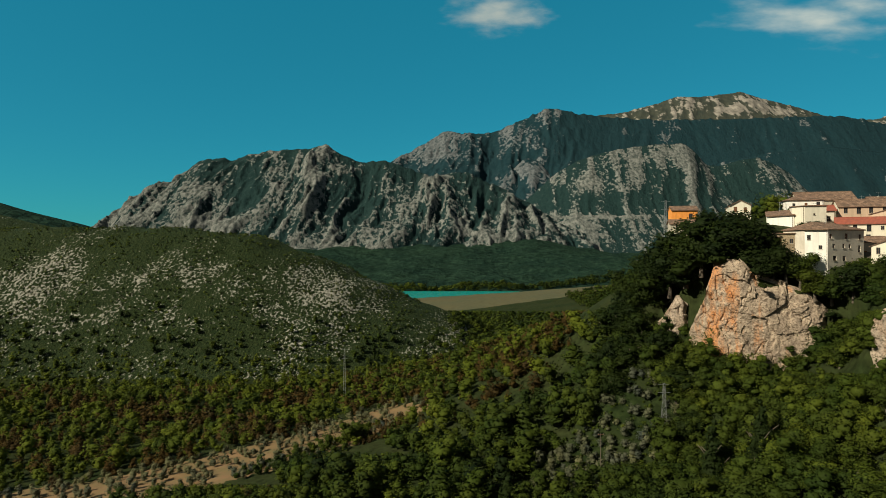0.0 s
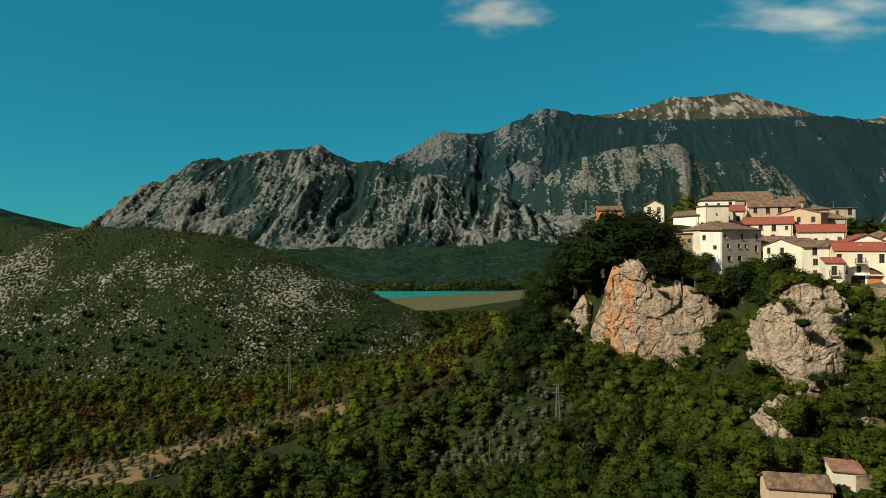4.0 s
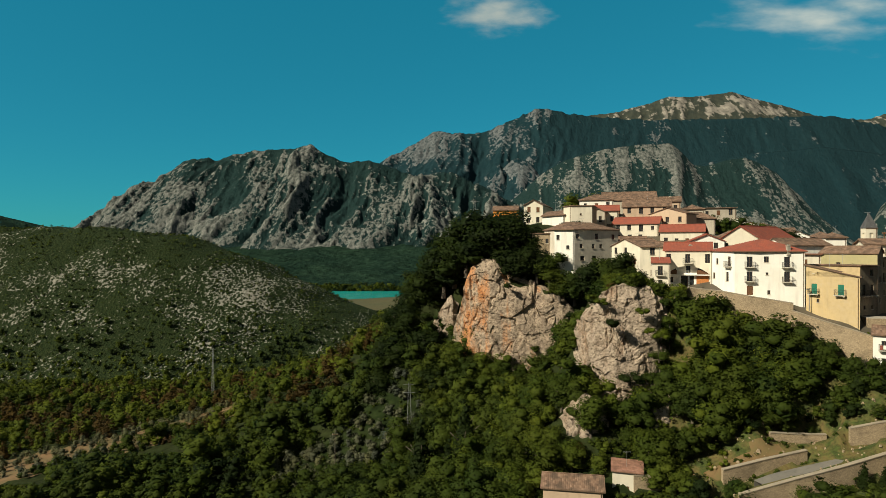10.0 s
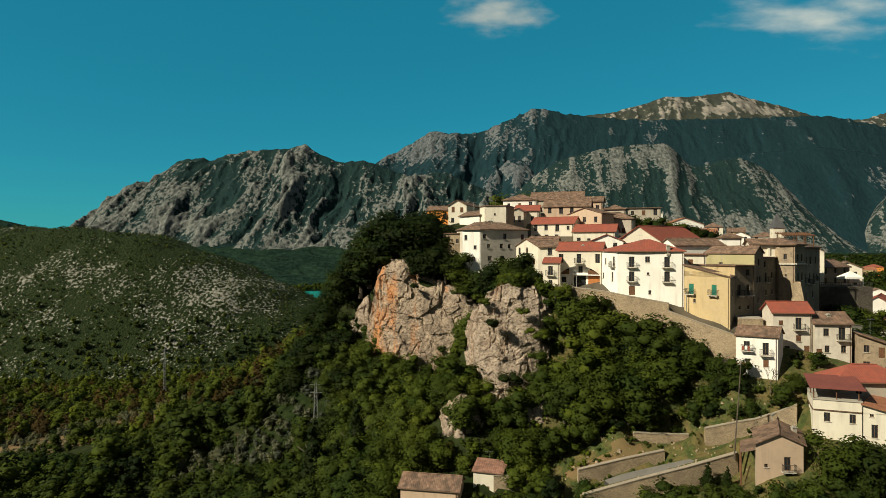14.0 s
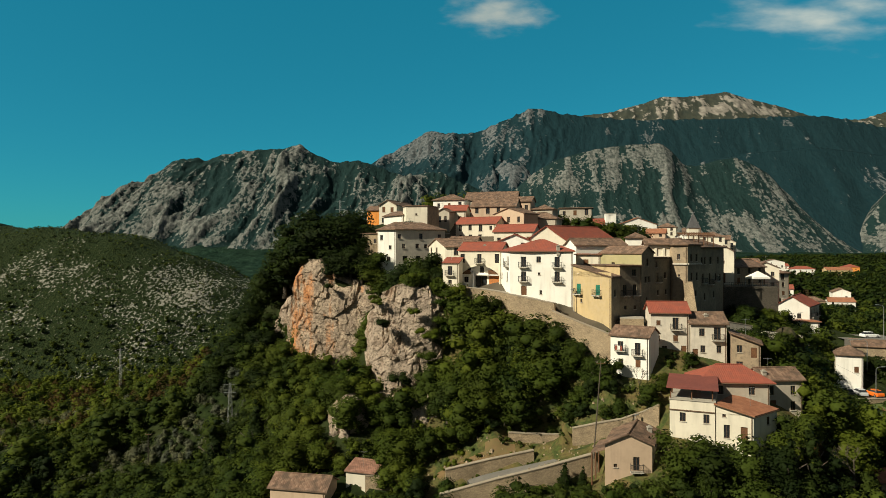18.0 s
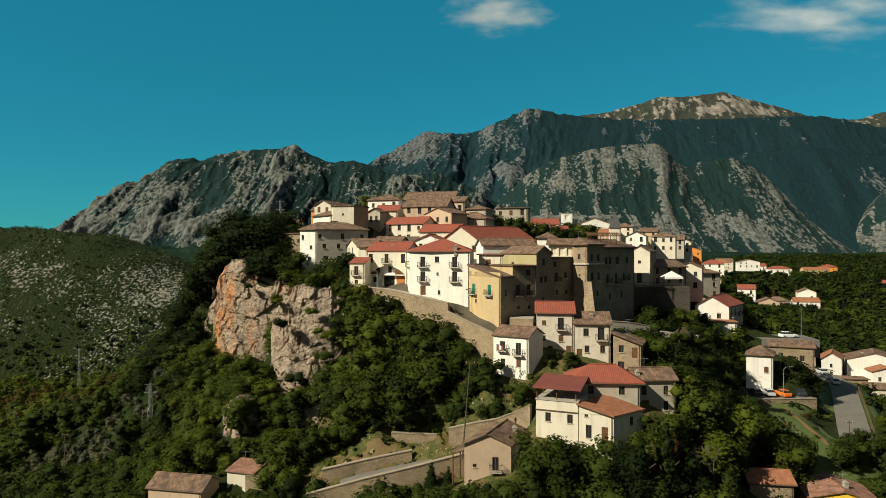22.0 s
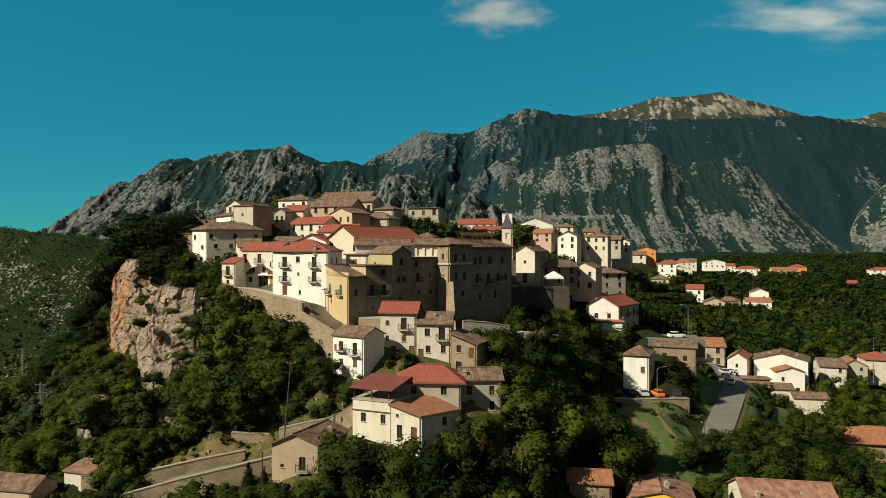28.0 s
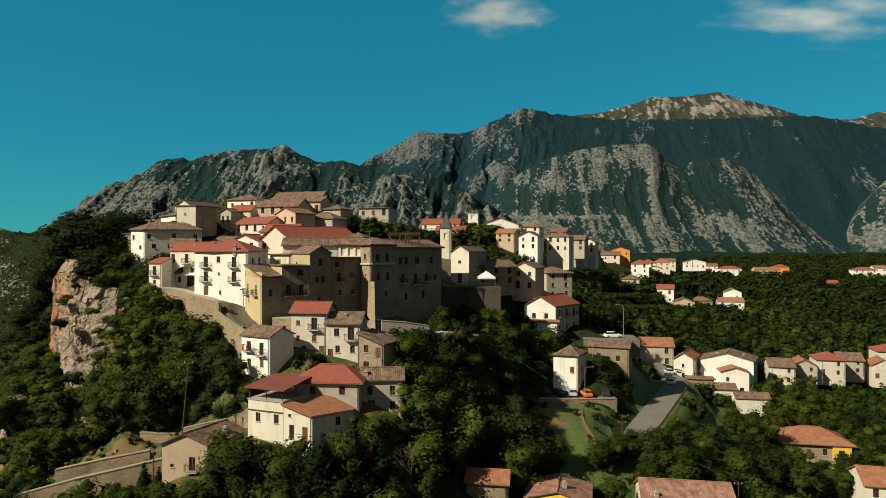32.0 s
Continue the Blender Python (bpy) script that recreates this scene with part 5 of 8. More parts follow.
home("house", "white house with a brown lean-to roof", [(90.5, 176.5), (96.0, 173.2), (98.5, 179.0), (93.0, 182.0)], 63.5, (69.0, 69.3, 71.0, 70.6), ("shed", 0), M["white"], M["tile"], rows=((0,), 1, 3.5))
home("house", "cream gabled house at the back of the village", quad4(87.5, 193.0, 93.0, 191.0, 16), 67.0, 73.3, ("perp", 1.5), M["cream"], M["tile"], rows=((0,), 2, 2.4), chim=((0.6, 0.5, 0.9),))
home("chapel", "small stone chapel front with pointed windows", quad4(105.3, 181.5, 108.8, 180.0, 4), 64.0, 70.6, ("perp", 0.9), M["grey"], M["tile"], wins=[(0, 0.5, 3.6, 0.8, 1.8, "win"), (0, 2.2, 3.6, 0.8, 1.8, "win")])
home("house", "old house with a low brown roof between taller walls", quad4(108.5, 166.0, 115.5, 164.0, 7), 57.0, 61.8, ("par", 1.4), M["grey"], M["tile"], rows=((0,), 1, 2.6))
home("house", "old house with a worn brown roof", quad4(111.5, 152.0, 119.0, 150.0, 7), 55.5, 60.4, ("par", 1.3), M["grey"], M["tile"], rows=((0,), 1, 2.6))
home("house", "cream house with a timber roof terrace", quad4(155.5, 147.5, 162.5, 145.4, 6), 55.0, 58.6, ("par", 1.0), M["cream"], M["tile"], rows=((0,), 1, 2.6), chim=((0.2, 0.4, 1.4), (0.7, 0.4, 1.2)))
home("house", "plain house with a brown roof and a small turret", quad4(147.5, 140.0, 151.5, 139.0, 5), 57.0, 62.6, ("hip", 0.9), M["white"], M["tile"], rows=((0,), 1, 2.0))
# eastwards along the ridge
# brown walls of the chapel and next house are painted shade
home("chapel", "pale chapel with a rounded front and a tiled roof", quad4(171.0, 150.2, 175.2, 148.2, 11), 51.8, 59.4, ("perp", 1.3), [M["cream"], M["worn"], M["worn"], M["cream"]], M["tile"], wins=[(0, 1.7, 0.2, 1.1, 2.3, "door"), (0, 1.9, 4.8, 0.7, 0.7, "win")], category="chapel", over=0.25)
home("house", "cream house with a brown roof behind the terrace", [(177.0, 152.6), (187.4, 158.0), (184.0, 165.5), (173.6, 160.2)], 51.0, 55.6, ("par", 1.6), [M["worn"], M["worn"], M["cream"], M["cream"]], M["tile"], rows=((0,), 2, 3.0))
home("house", "yellow gabled house with a brown roof", quad4(187.0, 163.6, 192.6, 161.0, 8), 49.0, 55.2, ("perp", 1.4), [M["cream"], M["grey"], M["grey"], M["cream"]], M["tile"], rows=((0,), 2, 2.6))
home("house", "grey house with white-framed windows and a brown roof", [(198.5, 179.6), (206.2, 181.4), (203.5, 191.0), (195.8, 189.0)], 45.8, 53.2, ("hip", 1.5), M["grey"], M["tile"], rows=((0, 3), 3, 3.4))
# grey on its east wall is shade painted onto white plaster
home("house", "white gabled house with a red roof", [(189.2, 156.8), (196.6, 154.6), (204.3, 163.6), (196.5, 167.0)], 38.4, 46.0, ("perp", 2.3), [M["white"], M["grey"], M["white"], M["white"]], M["tile_red"], wins=[(0, 5.0, 4.6, 0.9, 1.2, "win"), (0, 2.0, 4.6, 0.9, 1.2, "win"), (0, 5.0, 1.6, 0.9, 1.2, "win"), (1, 1.5, 4.8, 0.9, 1.9, "bal"), (1, 5.0, 4.8, 0.9, 1.9, "bal"), (1, 8.6, 4.8, 0.9, 1.9, "bal"), (1, 1.5, 1.6, 0.9, 1.4, "win"), (1, 5.0, 1.6, 0.9, 1.4, "win"), (1, 8.6, 1.6, 0.9, 1.4, "win")], chim=((0.2, 0.2, 1.0),))
home("shed", "low red-roofed shed beside the white house", quad4(190.0, 151.5, 196.5, 150.5, 4), 40.0, 42.6, ("shed", 0), M["white"], M["tile_orange"])
home("house", "cream block with a brown hipped roof above parked cars", [(193.4, 139.2), (198.5, 137.8), (201.5, 143.0), (196.4, 144.8)], 28.4, 36.9, ("hip", 1.4), [M["white"], M["cream"]], M["tile"], wins=[(0, 3.6, 4.6, 0.9, 1.3, "shutw"), (1, 2.5, 4.6, 0.9, 1.3, "win"), (1, 2.5, 1.2, 0.9, 1.3, "win")])
home("house", "old stone house with a brown roof by the car park", quad4(203.0, 148.0, 211.5, 144.5, 7), 29.0, 37.4, ("par", 1.0), M["stone"], M["tile"], rows=((0,), 2, 3.0))
home("house", "house with a red roof and white lower wall", quad4(222.5, 192.0, 238.0, 189.0, 8), 24.5, 30.8, ("par", 2.0), M["grey"], M["tile_orange"], rows=((0,), 2, 3.2))
home("house", "cream gabled house with a red roof beside the road", [(235.3, 181.6), (240.4, 180.4), (245.0, 187.0), (239.8, 189.0)], 22.2, 28.7, ("perp", 1.6), M["white"], M["tile_orange"], wins=[(0, 2.2, 1.2, 0.8, 1.2, "win"), (0, 2.2, 4.0, 0.7, 1.0, "win"), (1, 1.5, 1.0, 0.9, 1.4, "win"), (1, 5.0, 3.6, 0.9, 1.4, "win")])
home("house", "large white house with a low brown gabled roof", [(243.6, 183.0), (257.0, 179.0), (262.0, 187.0), (248.5, 192.0)], 19.5, 28.2, ("perp", 2.0), [M["white"], M["pale_blue"], M["white"], M["white"]], M["tile"], rows=((1,), 3, 2.9), chim=((0.3, 0.3, 1.0), (0.8, 0.3, 1.0)))
home("house", "white annexe with a brown roof", quad4(246.8, 176.6, 253.8, 175.0, 5), 18.6, 25.8, ("perp", 1.2), M["white"], M["tile_orange"], rows=((0, 1), 2, 2.6))
home("shed", "low stone shed with a brown roof", quad4(237.0, 175.6, 243.8, 174.2, 4), 19.5, 24.0, ("shed", 0), M["stone"], M["tile"])
home("house", "low cream outbuilding with brown roofs", quad4(241.8, 171.5, 248.0, 170.2, 5), 17.8, 22.2, ("par", 1.0), M["cream"], M["tile"], rows=((0,), 1, 2.4))
home("house", "low cream outbuilding with a tiled roof", quad4(246.8, 167.6, 255.0, 166.2, 5), 16.6, 20.6, ("par", 1.0), M["cream"], M["tile"], rows=((0,), 1, 2.4))
# brown front stands in for the shade under the porch
home("villa", "yellow villa with a broad orange roof and a porch", quad4(249.0, 149.0, 263.5, 146.0, 10), 11.0, 14.8, ("hip", 2.4), [M["worn"], M["bright_yellow"], M["worn"], M["worn"]], M["tile_orange"], rows=((0,), 1, 3.2), over=0.9, chim=((0.2, 0.4, 0.8),))
home("villa_wing", "bright yellow wing of the villa under its eaves", quad4(259.4, 146.4, 263.2, 145.6, 2.4), 11.0, 14.4, ("flat", 0), M["bright_yellow"], M["tile_orange"], wins=[(0, 1.2, 1.2, 1.3, 1.2, "win")], over=0.0)
for k, (x, y, z, w, h, wall, tl) in enumerate(((268, 192, 19, 8, 7, "worn_white", "tile"), (277, 196, 19, 8, 6.5, "grey", "tile_orange"), (286, 198, 20, 9, 7, "worn_white", "tile_red"), (296, 203, 20, 8, 6, "grey", "tile"), (304, 199, 19, 7, 6, "worn_white", "tile_orange"), (312, 208, 21, 9, 7, "worn_white", "tile_red"), (323, 206, 21, 9, 6.5, "pinkish", "tile"))):
    home("house", "two-storey house of a row along the lower road", quad4(x, y, x + w * 0.85, y - 2.2, 8), z, z + h - 1.5, (("par", "perp", "hip")[k % 3], 1.8), M[wall], M[tl], rows=((0, 1), 2, 2.8), chim=((0.4, 0.4, 0.9),))
home("house", "bright yellow house with an orange tiled roof", quad4(181.5, 94.6, 190.5, 92.4, 7.5), 13.8, 22.9, ("perp", 1.2), M["bright_yellow"], M["tile_rust"], rows=((0,), 2, 3.0), chim=((0.6, 0.3, 1.6),))
home("house", "house with a worn brown tiled roof and white chimneys", quad4(199.3, 94.6, 212.3, 92.4, 10.5), 14.0, 21.2, ("par", 2.6), M["cream"], M["tile_rust"], rows=((0,), 2, 3.0), chim=((0.15, 0.2, 1.2), (0.5, 0.6, 0.9), (0.65, 0.3, 1.0)))
home("shed", "small shed with a red tiled roof", quad4(172.6, 94.6, 178.6, 93.6, 5), 21.0, 25.2, ("par", 1.1), M["stone"], M["tile_orange"])
home("house", "house with an orange roof beyond the meadow", quad4(250.5, 122.0, 261.5, 119.0, 9), 8.0, 14.5, ("par", 2.2), M["cream"], M["tile_orange"], rows=((0,), 2, 3.0))
# below the street
home("house", "small white house with balconies and a brown roof", [(135.2, 106.5), (140.7, 103.6), (143.7, 107.6), (138.2, 110.6)], 37.9, 45.6, ("par", 1.2), M["white"], M["tile"],
     wins=[(0, 1.2, 5.2, 0.9, 1.5, "bal"), (0, 4.0, 4.6, 0.9, 2.0, "bal"), (0, 1.3, 2.6, 0.8, 1.2, "win"), (0, 4.1, 2.6, 0.8, 1.2, "shutw")], over=0.3, down=6)
home("house", "weathered beige house with a worn red tiled roof", [(142.9, 109.2), (149.1, 108.4), (149.8, 113.6), (143.6, 114.4)], 41.2, 49.1, ("par", 1.5), M["worn_white"], M["tile_red"],
     wins=[(0, 0.9, 5.7, 0.7, 0.8, "shutw"), (0, 3.6, 5.0, 1.0, 2.0, "bal"), (0, 3.7, 2.9, 0.8, 1.1, "shutw"), (0, 0.9, 3.0, 0.6, 0.9, "win"), (0, 1.8, 0.3, 0.9, 1.8, "win"), (0, 5.0, 0.3, 0.9, 1.9, "door")])
home("house", "old house with a cream front and a brown roof", [(149.2, 107.8), (155.0, 107.0), (155.6, 112.6), (149.8, 113.4)], 41.0, 47.4, ("par", 1.5), [M["worn_white"], M["grey"]], M["tile"],
     wins=[(0, 1.4, 4.2, 0.9, 1.3, "win"), (0, 3.8, 3.6, 1.1, 2.1, "bal"), (0, 4.2, 1.4, 0.8, 1.2, "win"), (0, 1.6, 1.4, 0.8, 1.2, "win"), (0, 0.3, 0.0, 0.9, 2.0, "door")], chim=((0.5, 0.3, 0.9),))
home("house", "low plastered house with a sloping brown roof", [(155.1, 105.6), (159.3, 104.2), (161.5, 109.0), (157.0, 110.5)], 39.2, (46.0, 44.2, 44.2, 46.0), ("shed", 0), M["worn"], M["tile"], wins=[(0, 0.9, 3.6, 0.8, 1.2, "win"), (0, 3.0, 2.8, 0.9, 1.7, "door"), (0, 0.8, 0.2, 1.0, 1.9, "win")])
home("house", "roofless stone annexe beside the lane", quad4(138.6, 113.0, 142.6, 112.0, 3), 42.5, 47.6, ("flat", 0), M["stone"], M["concrete"], wins=[(0, 1.6, 1.8, 1.1, 2.0, "win")], over=0.0)
# the cream house with red roofs
RED = home("house", "cream house with a red hipped roof and a covered terrace", [(140.4, 93.2), (146.1, 90.9), (149.5, 98.0), (143.6, 100.3)], 33.4, 37.9, ("flat", 0), M["cream"], M["concrete"],
     wins=[(0, 1.4, 1.4, 0.8, 1.3, "win"), (0, 4.6, 1.4, 0.8, 1.3, "win"), (3, 3.0, 1.4, 0.8, 1.3, "win")], over=0.12, down=4)
home("house", "grey upper storey with a bright red hipped roof", [(146.4, 96.6), (156.4, 95.6), (157.0, 101.5), (147.0, 102.6)], 33.5, 40.0, ("hip", 1.8), M["grey"], M["tile_red"], wins=[(0, 2.4, 4.4, 0.9, 1.3, "win"), (0, 7.0, 4.4, 0.9, 1.3, "win")], over=0.7)
home("house", "cream wing with an orange sloping roof", [(146.2, 90.8), (150.7, 89.0), (156.0, 92.8), (151.5, 96.5)], 31.4, (37.7, 36.4, 36.4, 37.7), ("shed", 0), M["cream"], M["tile_orange"],
     wins=[(0, 1.0, 1.6, 0.8, 1.9, "win"), (0, 3.2, 1.4, 0.9, 2.0, "door"), (0, 0.8, 4.6, 0.5, 0.5, "win"), (1, 3.6, 3.2, 0.8, 1.2, "win")], over=0.3, down=4)
home("house", "worn white wing with a brown roof", [(156.5, 97.8), (162.8, 98.2), (162.5, 103.0), (156.2, 102.6)], 34.4, 39.8, ("par", 1.3), M["grey"], M["tile"], wins=[(0, 0.9, 3.0, 0.8, 1.4, "win"), (0, 4.4, 3.0, 0.8, 1.4, "win"), (0, 4.4, 0.6, 0.8, 1.4, "win"), (0, 1.0, 0.2, 1.1, 2.0, "door")], chim=((0.1, 0.2, 0.8),))
FARM = home("house", "plastered farmhouse gable with a brown tiled roof", [(129.7, 88.7), (136.2, 88.3), (139.5, 95.0), (133.0, 95.7)], 27.6, 32.7, ("perp", 1.4), [M["pinkish"], M["grey"]], M["tile"], wins=[(0, 3.9, 1.4, 0.9, 1.9, "bal"), (0, 1.2, 1.8, 0.5, 0.5, "win")], chim=((0.85, 0.6, 0.9),))
home("hut", "small plastered hut with a red tiled roof", [(90.9, 104.9), (95.6, 104.0), (96.8, 108.0), (92.0, 109.0)], 18.6, (23.2, 23.0, 23.7, 23.9), ("shed", 0), M["cream"], M["tile_rust"], wins=[(0, 1.9, 0.3, 0.8, 1.9, "door"), (0, 0.6, 1.3, 0.6, 1.2, "win")], over=0.25)
home("hut", "low hut with a brown tiled roof", [(79.0, 102.4), (88.2, 100.6), (89.3, 105.6), (80.1, 107.4)], 16.6, 21.5, ("par", 1.4), M["pinkish"], M["tile"], rows=((0,), 1, 3.0), chim=((0.8, 0.5, 0.8),))
home("house", "orange house at the end of the village", quad4(80.4, 222.0, 88.8, 220.5, 8), 68.5, 73.6, ("par", 1.5), M["orange"], M["tile"], wins=[(0, 5.6, 2.0, 1.3, 1.9, "win")])
home("house", "low stone outbuilding with a tiled roof", quad4(72.5, 201.5, 80.5, 200.0, 6), 62.5, 68.0, ("par", 1.3), M["grey"], M["tile"])
# church, belfry and the far hamlets
home("church", "white church with a broad gable and a red roof", quad4(186.5, 286.0, 203.0, 284.0, 16), 66.5, 71.0, ("perp", 3.0), M["white"], M["tile_orange"], wins=[(0, 7.6, 2.2, 1.4, 1.6, "win")], category="church")
home("house", "white house with a red roof on the ridge", quad4(160.0, 272.0, 176.0, 270.0, 9), 65.0, 70.6, ("par", 2.4), M["white"], M["tile_red"], rows=((0,), 2, 3.0))
home("house", "cream house with a red roof on the ridge", quad4(166.0, 262.0, 178.0, 260.0, 8), 63.0, 67.6, ("par", 1.8), M["cream"], M["tile_red"], rows=((0,), 1, 3.0))
for k, (x, y, z, w, h, wall, tl) in enumerate(((191, 262, 61, 10, 5.5, "pinkish", "tile_orange"), (199, 250, 57, 10, 8, "white", "tile"), (211, 256, 56, 12, 9, "cream", "tile"), (223, 272, 57, 9, 7, "grey", "tile"), (230, 282, 56, 9, 7, "cream", "tile"), (205, 290, 64, 11, 6, "cream", "tile"), (219, 296, 62, 10, 6, "yellow", "tile"))):
    home("house", "ridge house with sunlit walls and a tiled roof", quad4(x, y, x + w * 0.7, y - w * 0.3, 9), z + h * 0.3, z + h, (("par", "perp", "hip")[k % 3], 1.8), M[wall], M[tl], rows=((0, 1), 2, 2.8), chim=((0.4, 0.4, 0.9),), down=7)
for k, (x, y, z, w, h, wall, tl) in enumerate(((262, 372, 50, 13, 8, "cream", "tile"), (269, 378, 52, 14, 9, "orange", "tile"), (276, 360, 46, 12, 7, "white", "tile_red"), (286, 392, 42, 12, 9, "salmon", "tile"), (297, 398, 41, 12, 8, "cream", "tile"), (262, 330, 38, 11, 8, "grey", "tile"), (281, 331, 32, 10, 9, "white", "tile_red"), (285, 318, 27, 12, 8, "pinkish", "tile"),
                                                (306, 350, 25, 14, 8, "stone", "tile"), (324, 356, 24, 17, 8, "white", "tile_orange"), (330, 362, 25, 11, 13, "white", "tile"), (315, 440, 45, 14, 7, "cream", "tile_orange"), (330, 470, 46, 14, 6, "cream", "tile"), (360, 500, 45, 20, 6, "white", "tile"), (300, 420, 46, 12, 6, "white", "tile_red"))):
    home("house", "hamlet house with a tiled roof among trees", quad4(x, y, x + w * 0.78, y - 3, 8), z, z + h * 0.8, (("par", "perp", "hip")[k % 3], 2.0), M[wall], M[tl], rows=((0, 1), 2, 3.4))
for k, (x, y, z, w, h, wall, tl) in enumerate(((395, 555, 38, 14, 7, "white", "tile_red"), (405, 540, 36, 18, 7, "white", "tile_red"), (438, 545, 36, 20, 6, "yellow", "tile_orange"), (462, 560, 37, 12, 7, "orange", "tile_red"), (470, 500, 28, 10, 5, "salmon", "tile_red"), (520, 540, 36, 18, 6, "white", "tile_red"), (548, 556, 36, 16, 7, "white", "tile_orange"), (575, 560, 36, 16, 7, "cream", "tile_red"), (470, 420, 12, 14, 5, "white", "tile"))):
    home("house", "distant hamlet house with a red roof", quad4(x, y, x + w, y - 3, 10), z, z + h, (("par", "hip")[k % 2], 2.2), M[wall], M[tl], rows=((0,), 2, 4.0))


# ---- rock faces ----
def fbm(x, y, size, seed, octaves=4):
    out, amp = 0, 1.0
    for o in range(octaves):
        out = out + wave_noise(x, y, size / 2 ** o, seed + o) * amp
        amp *= 0.55
    return out


def facets(x, y, size, seed):
    """Broken planes, a plane a cell of about that size, each at its own depth and tilt."""
    px, py = x / size, y / size
    ix, iy = np.floor(px), np.floor(py)
    best, out = np.full(x.shape, 1e9), np.zeros(x.shape)
    for dx in (-1, 0, 1):
        for dy in (-1, 0, 1):
            cx, cy = ix + dx, iy + dy
            ux, uy = px - cx - 0.5 - 0.45 * lattice(cx, cy, seed), py - cy - 0.5 - 0.45 * lattice(cx, cy, seed + 1)
            d = ux ** 2 + uy ** 2
            h = lattice(cx, cy, seed + 2) * 0.6 + ux * lattice(cx, cy, seed + 3) * 0.9 + uy * lattice(cx, cy, seed + 4) * 0.9
            out = np.where(d < best, h, out)
            best = np.minimum(best, d)
    return out


def cliff(name, label, line, mat, seed, cell=0.25, rough=0.42, lean=0.07):
    """A rock face along line, rows of (x, y, foot, top): ledges, cracks and bulges, its head folded back into the hill."""
    p = np.array(line, float)
    s = np.append(0, np.cumsum(np.hypot(*np.diff(p[:, :2], axis=0).T)))
    ss = np.arange(0, s[-1], cell)
    x, y, z0, z1 = (np.interp(ss, s, p[:, k]) for k in range(4))
    tx, ty = np.gradient(x), np.gradient(y)
    r = np.hypot(tx, ty)
    nx, ny = ty / r, -tx / r
    w = max(3, int(4 / cell))
    nx, ny = (np.convolve(np.pad(q, w, "edge"), np.ones(2 * w + 1) / (2 * w + 1), "valid") for q in (nx, ny))
    rows = int((z1 - z0).max() / cell)
    tt = np.linspace(0, 1, rows)
    back = np.linspace(0.1, 1, 8)
    S, T = np.meshgrid(ss, tt)
    z1 = z1 + fbm(ss, ss * 0, 9, seed + 3) * 0.5 + facets(ss, ss * 0, 2.4, seed + 4) * 0.6
    Z = z0[None] + (z1 - z0)[None] * T
    out = fbm(S, Z * 0.7, 14, seed) * rough
    crack = np.exp(-((fbm(S, Z * 0.35, 13, seed + 31)) ** 2) * 220) * -0.45
    warp = lumps(S, Z, 5, seed + 90, 3)
    tilt = Z + S * 0.25 + warp * 0.6
    for size, deep in ((6.0, 0.5), (2.6, 0.32), (1.1, 0.16), (0.55, 0.07)):
        out = out + facets((S + warp * 0.5) * 0.8, tilt, size, seed + 91 + int(size * 10)) * deep
    out = out + crack + lumps(S, Z, 0.8, seed + 95, 2) * 0.05 + (1 - T) * (z1 - z0)[None] * lean
    out = out - smooth01((T - 0.86) / 0.14) * 1.6
    X, Y = x[None] + nx[None] * out, y[None] + ny[None] * out
    Xb = np.stack([X[-1] - nx * 9 * b for b in back])
    Yb = np.stack([Y[-1] - ny * 9 * b for b in back])
    Zb = np.stack([Z[-1] + 0.5 * math.sin(b * 3) - 4.0 * b ** 2 for b in back])
    X, Y, Z = np.vstack([X, Xb]), np.vstack([Y, Yb]), np.vstack([Z, Zb])
    v = np.stack([X, Y, Z], -1).reshape(-1, 3)
    i = np.arange(X.size).reshape(X.shape)
    q = np.stack([i[:-1, :-1], i[:-1, 1:], i[1:, 1:], i[1:, :-1]], -1).reshape(-1, 4)
    return tagged(new(name, mesh_of(name, v.tolist(), q.tolist(), mat)), label, "cliff", kind="structure")


cliff("cliff_west", "sheer orange and grey limestone cliff under the village", CLIFF_WEST, M["rock_orange"], 71, lean=0.05)
cliff("cliff_east", "grey limestone crag with ledges and scrub", CLIFF_EAST, M["rock"], 83, lean=0.04)
cliff("cliff_slab", "grey limestone slab among dark trees", CLIFF_SLAB, M["rock"], 89)
cliff("cliff_foot", "low grey rock slabs below the crag", [(84.6, 122, 23, 28.5), (86, 117.5, 22.5, 31.5), (89, 115.8, 22.5, 32.6), (92.6, 115.6, 23, 31.6), (94.4, 118, 24, 28), (97, 117.4, 24, 29.6), (100, 116, 24.5, 32), (104, 115.6, 26, 34.4), (107, 117, 29, 35)], M["rock"], 97, rough=0.6)
cliff("cliff_spur", "dark overgrown rock outcrop", [(168.5, 124, 38, 41), (170.0, 120, 37, 44), (173, 118.5, 36, 45), (176, 120, 36, 43.5), (177.5, 124, 38, 41)], M["rock_dark"], 101, rough=0.6)


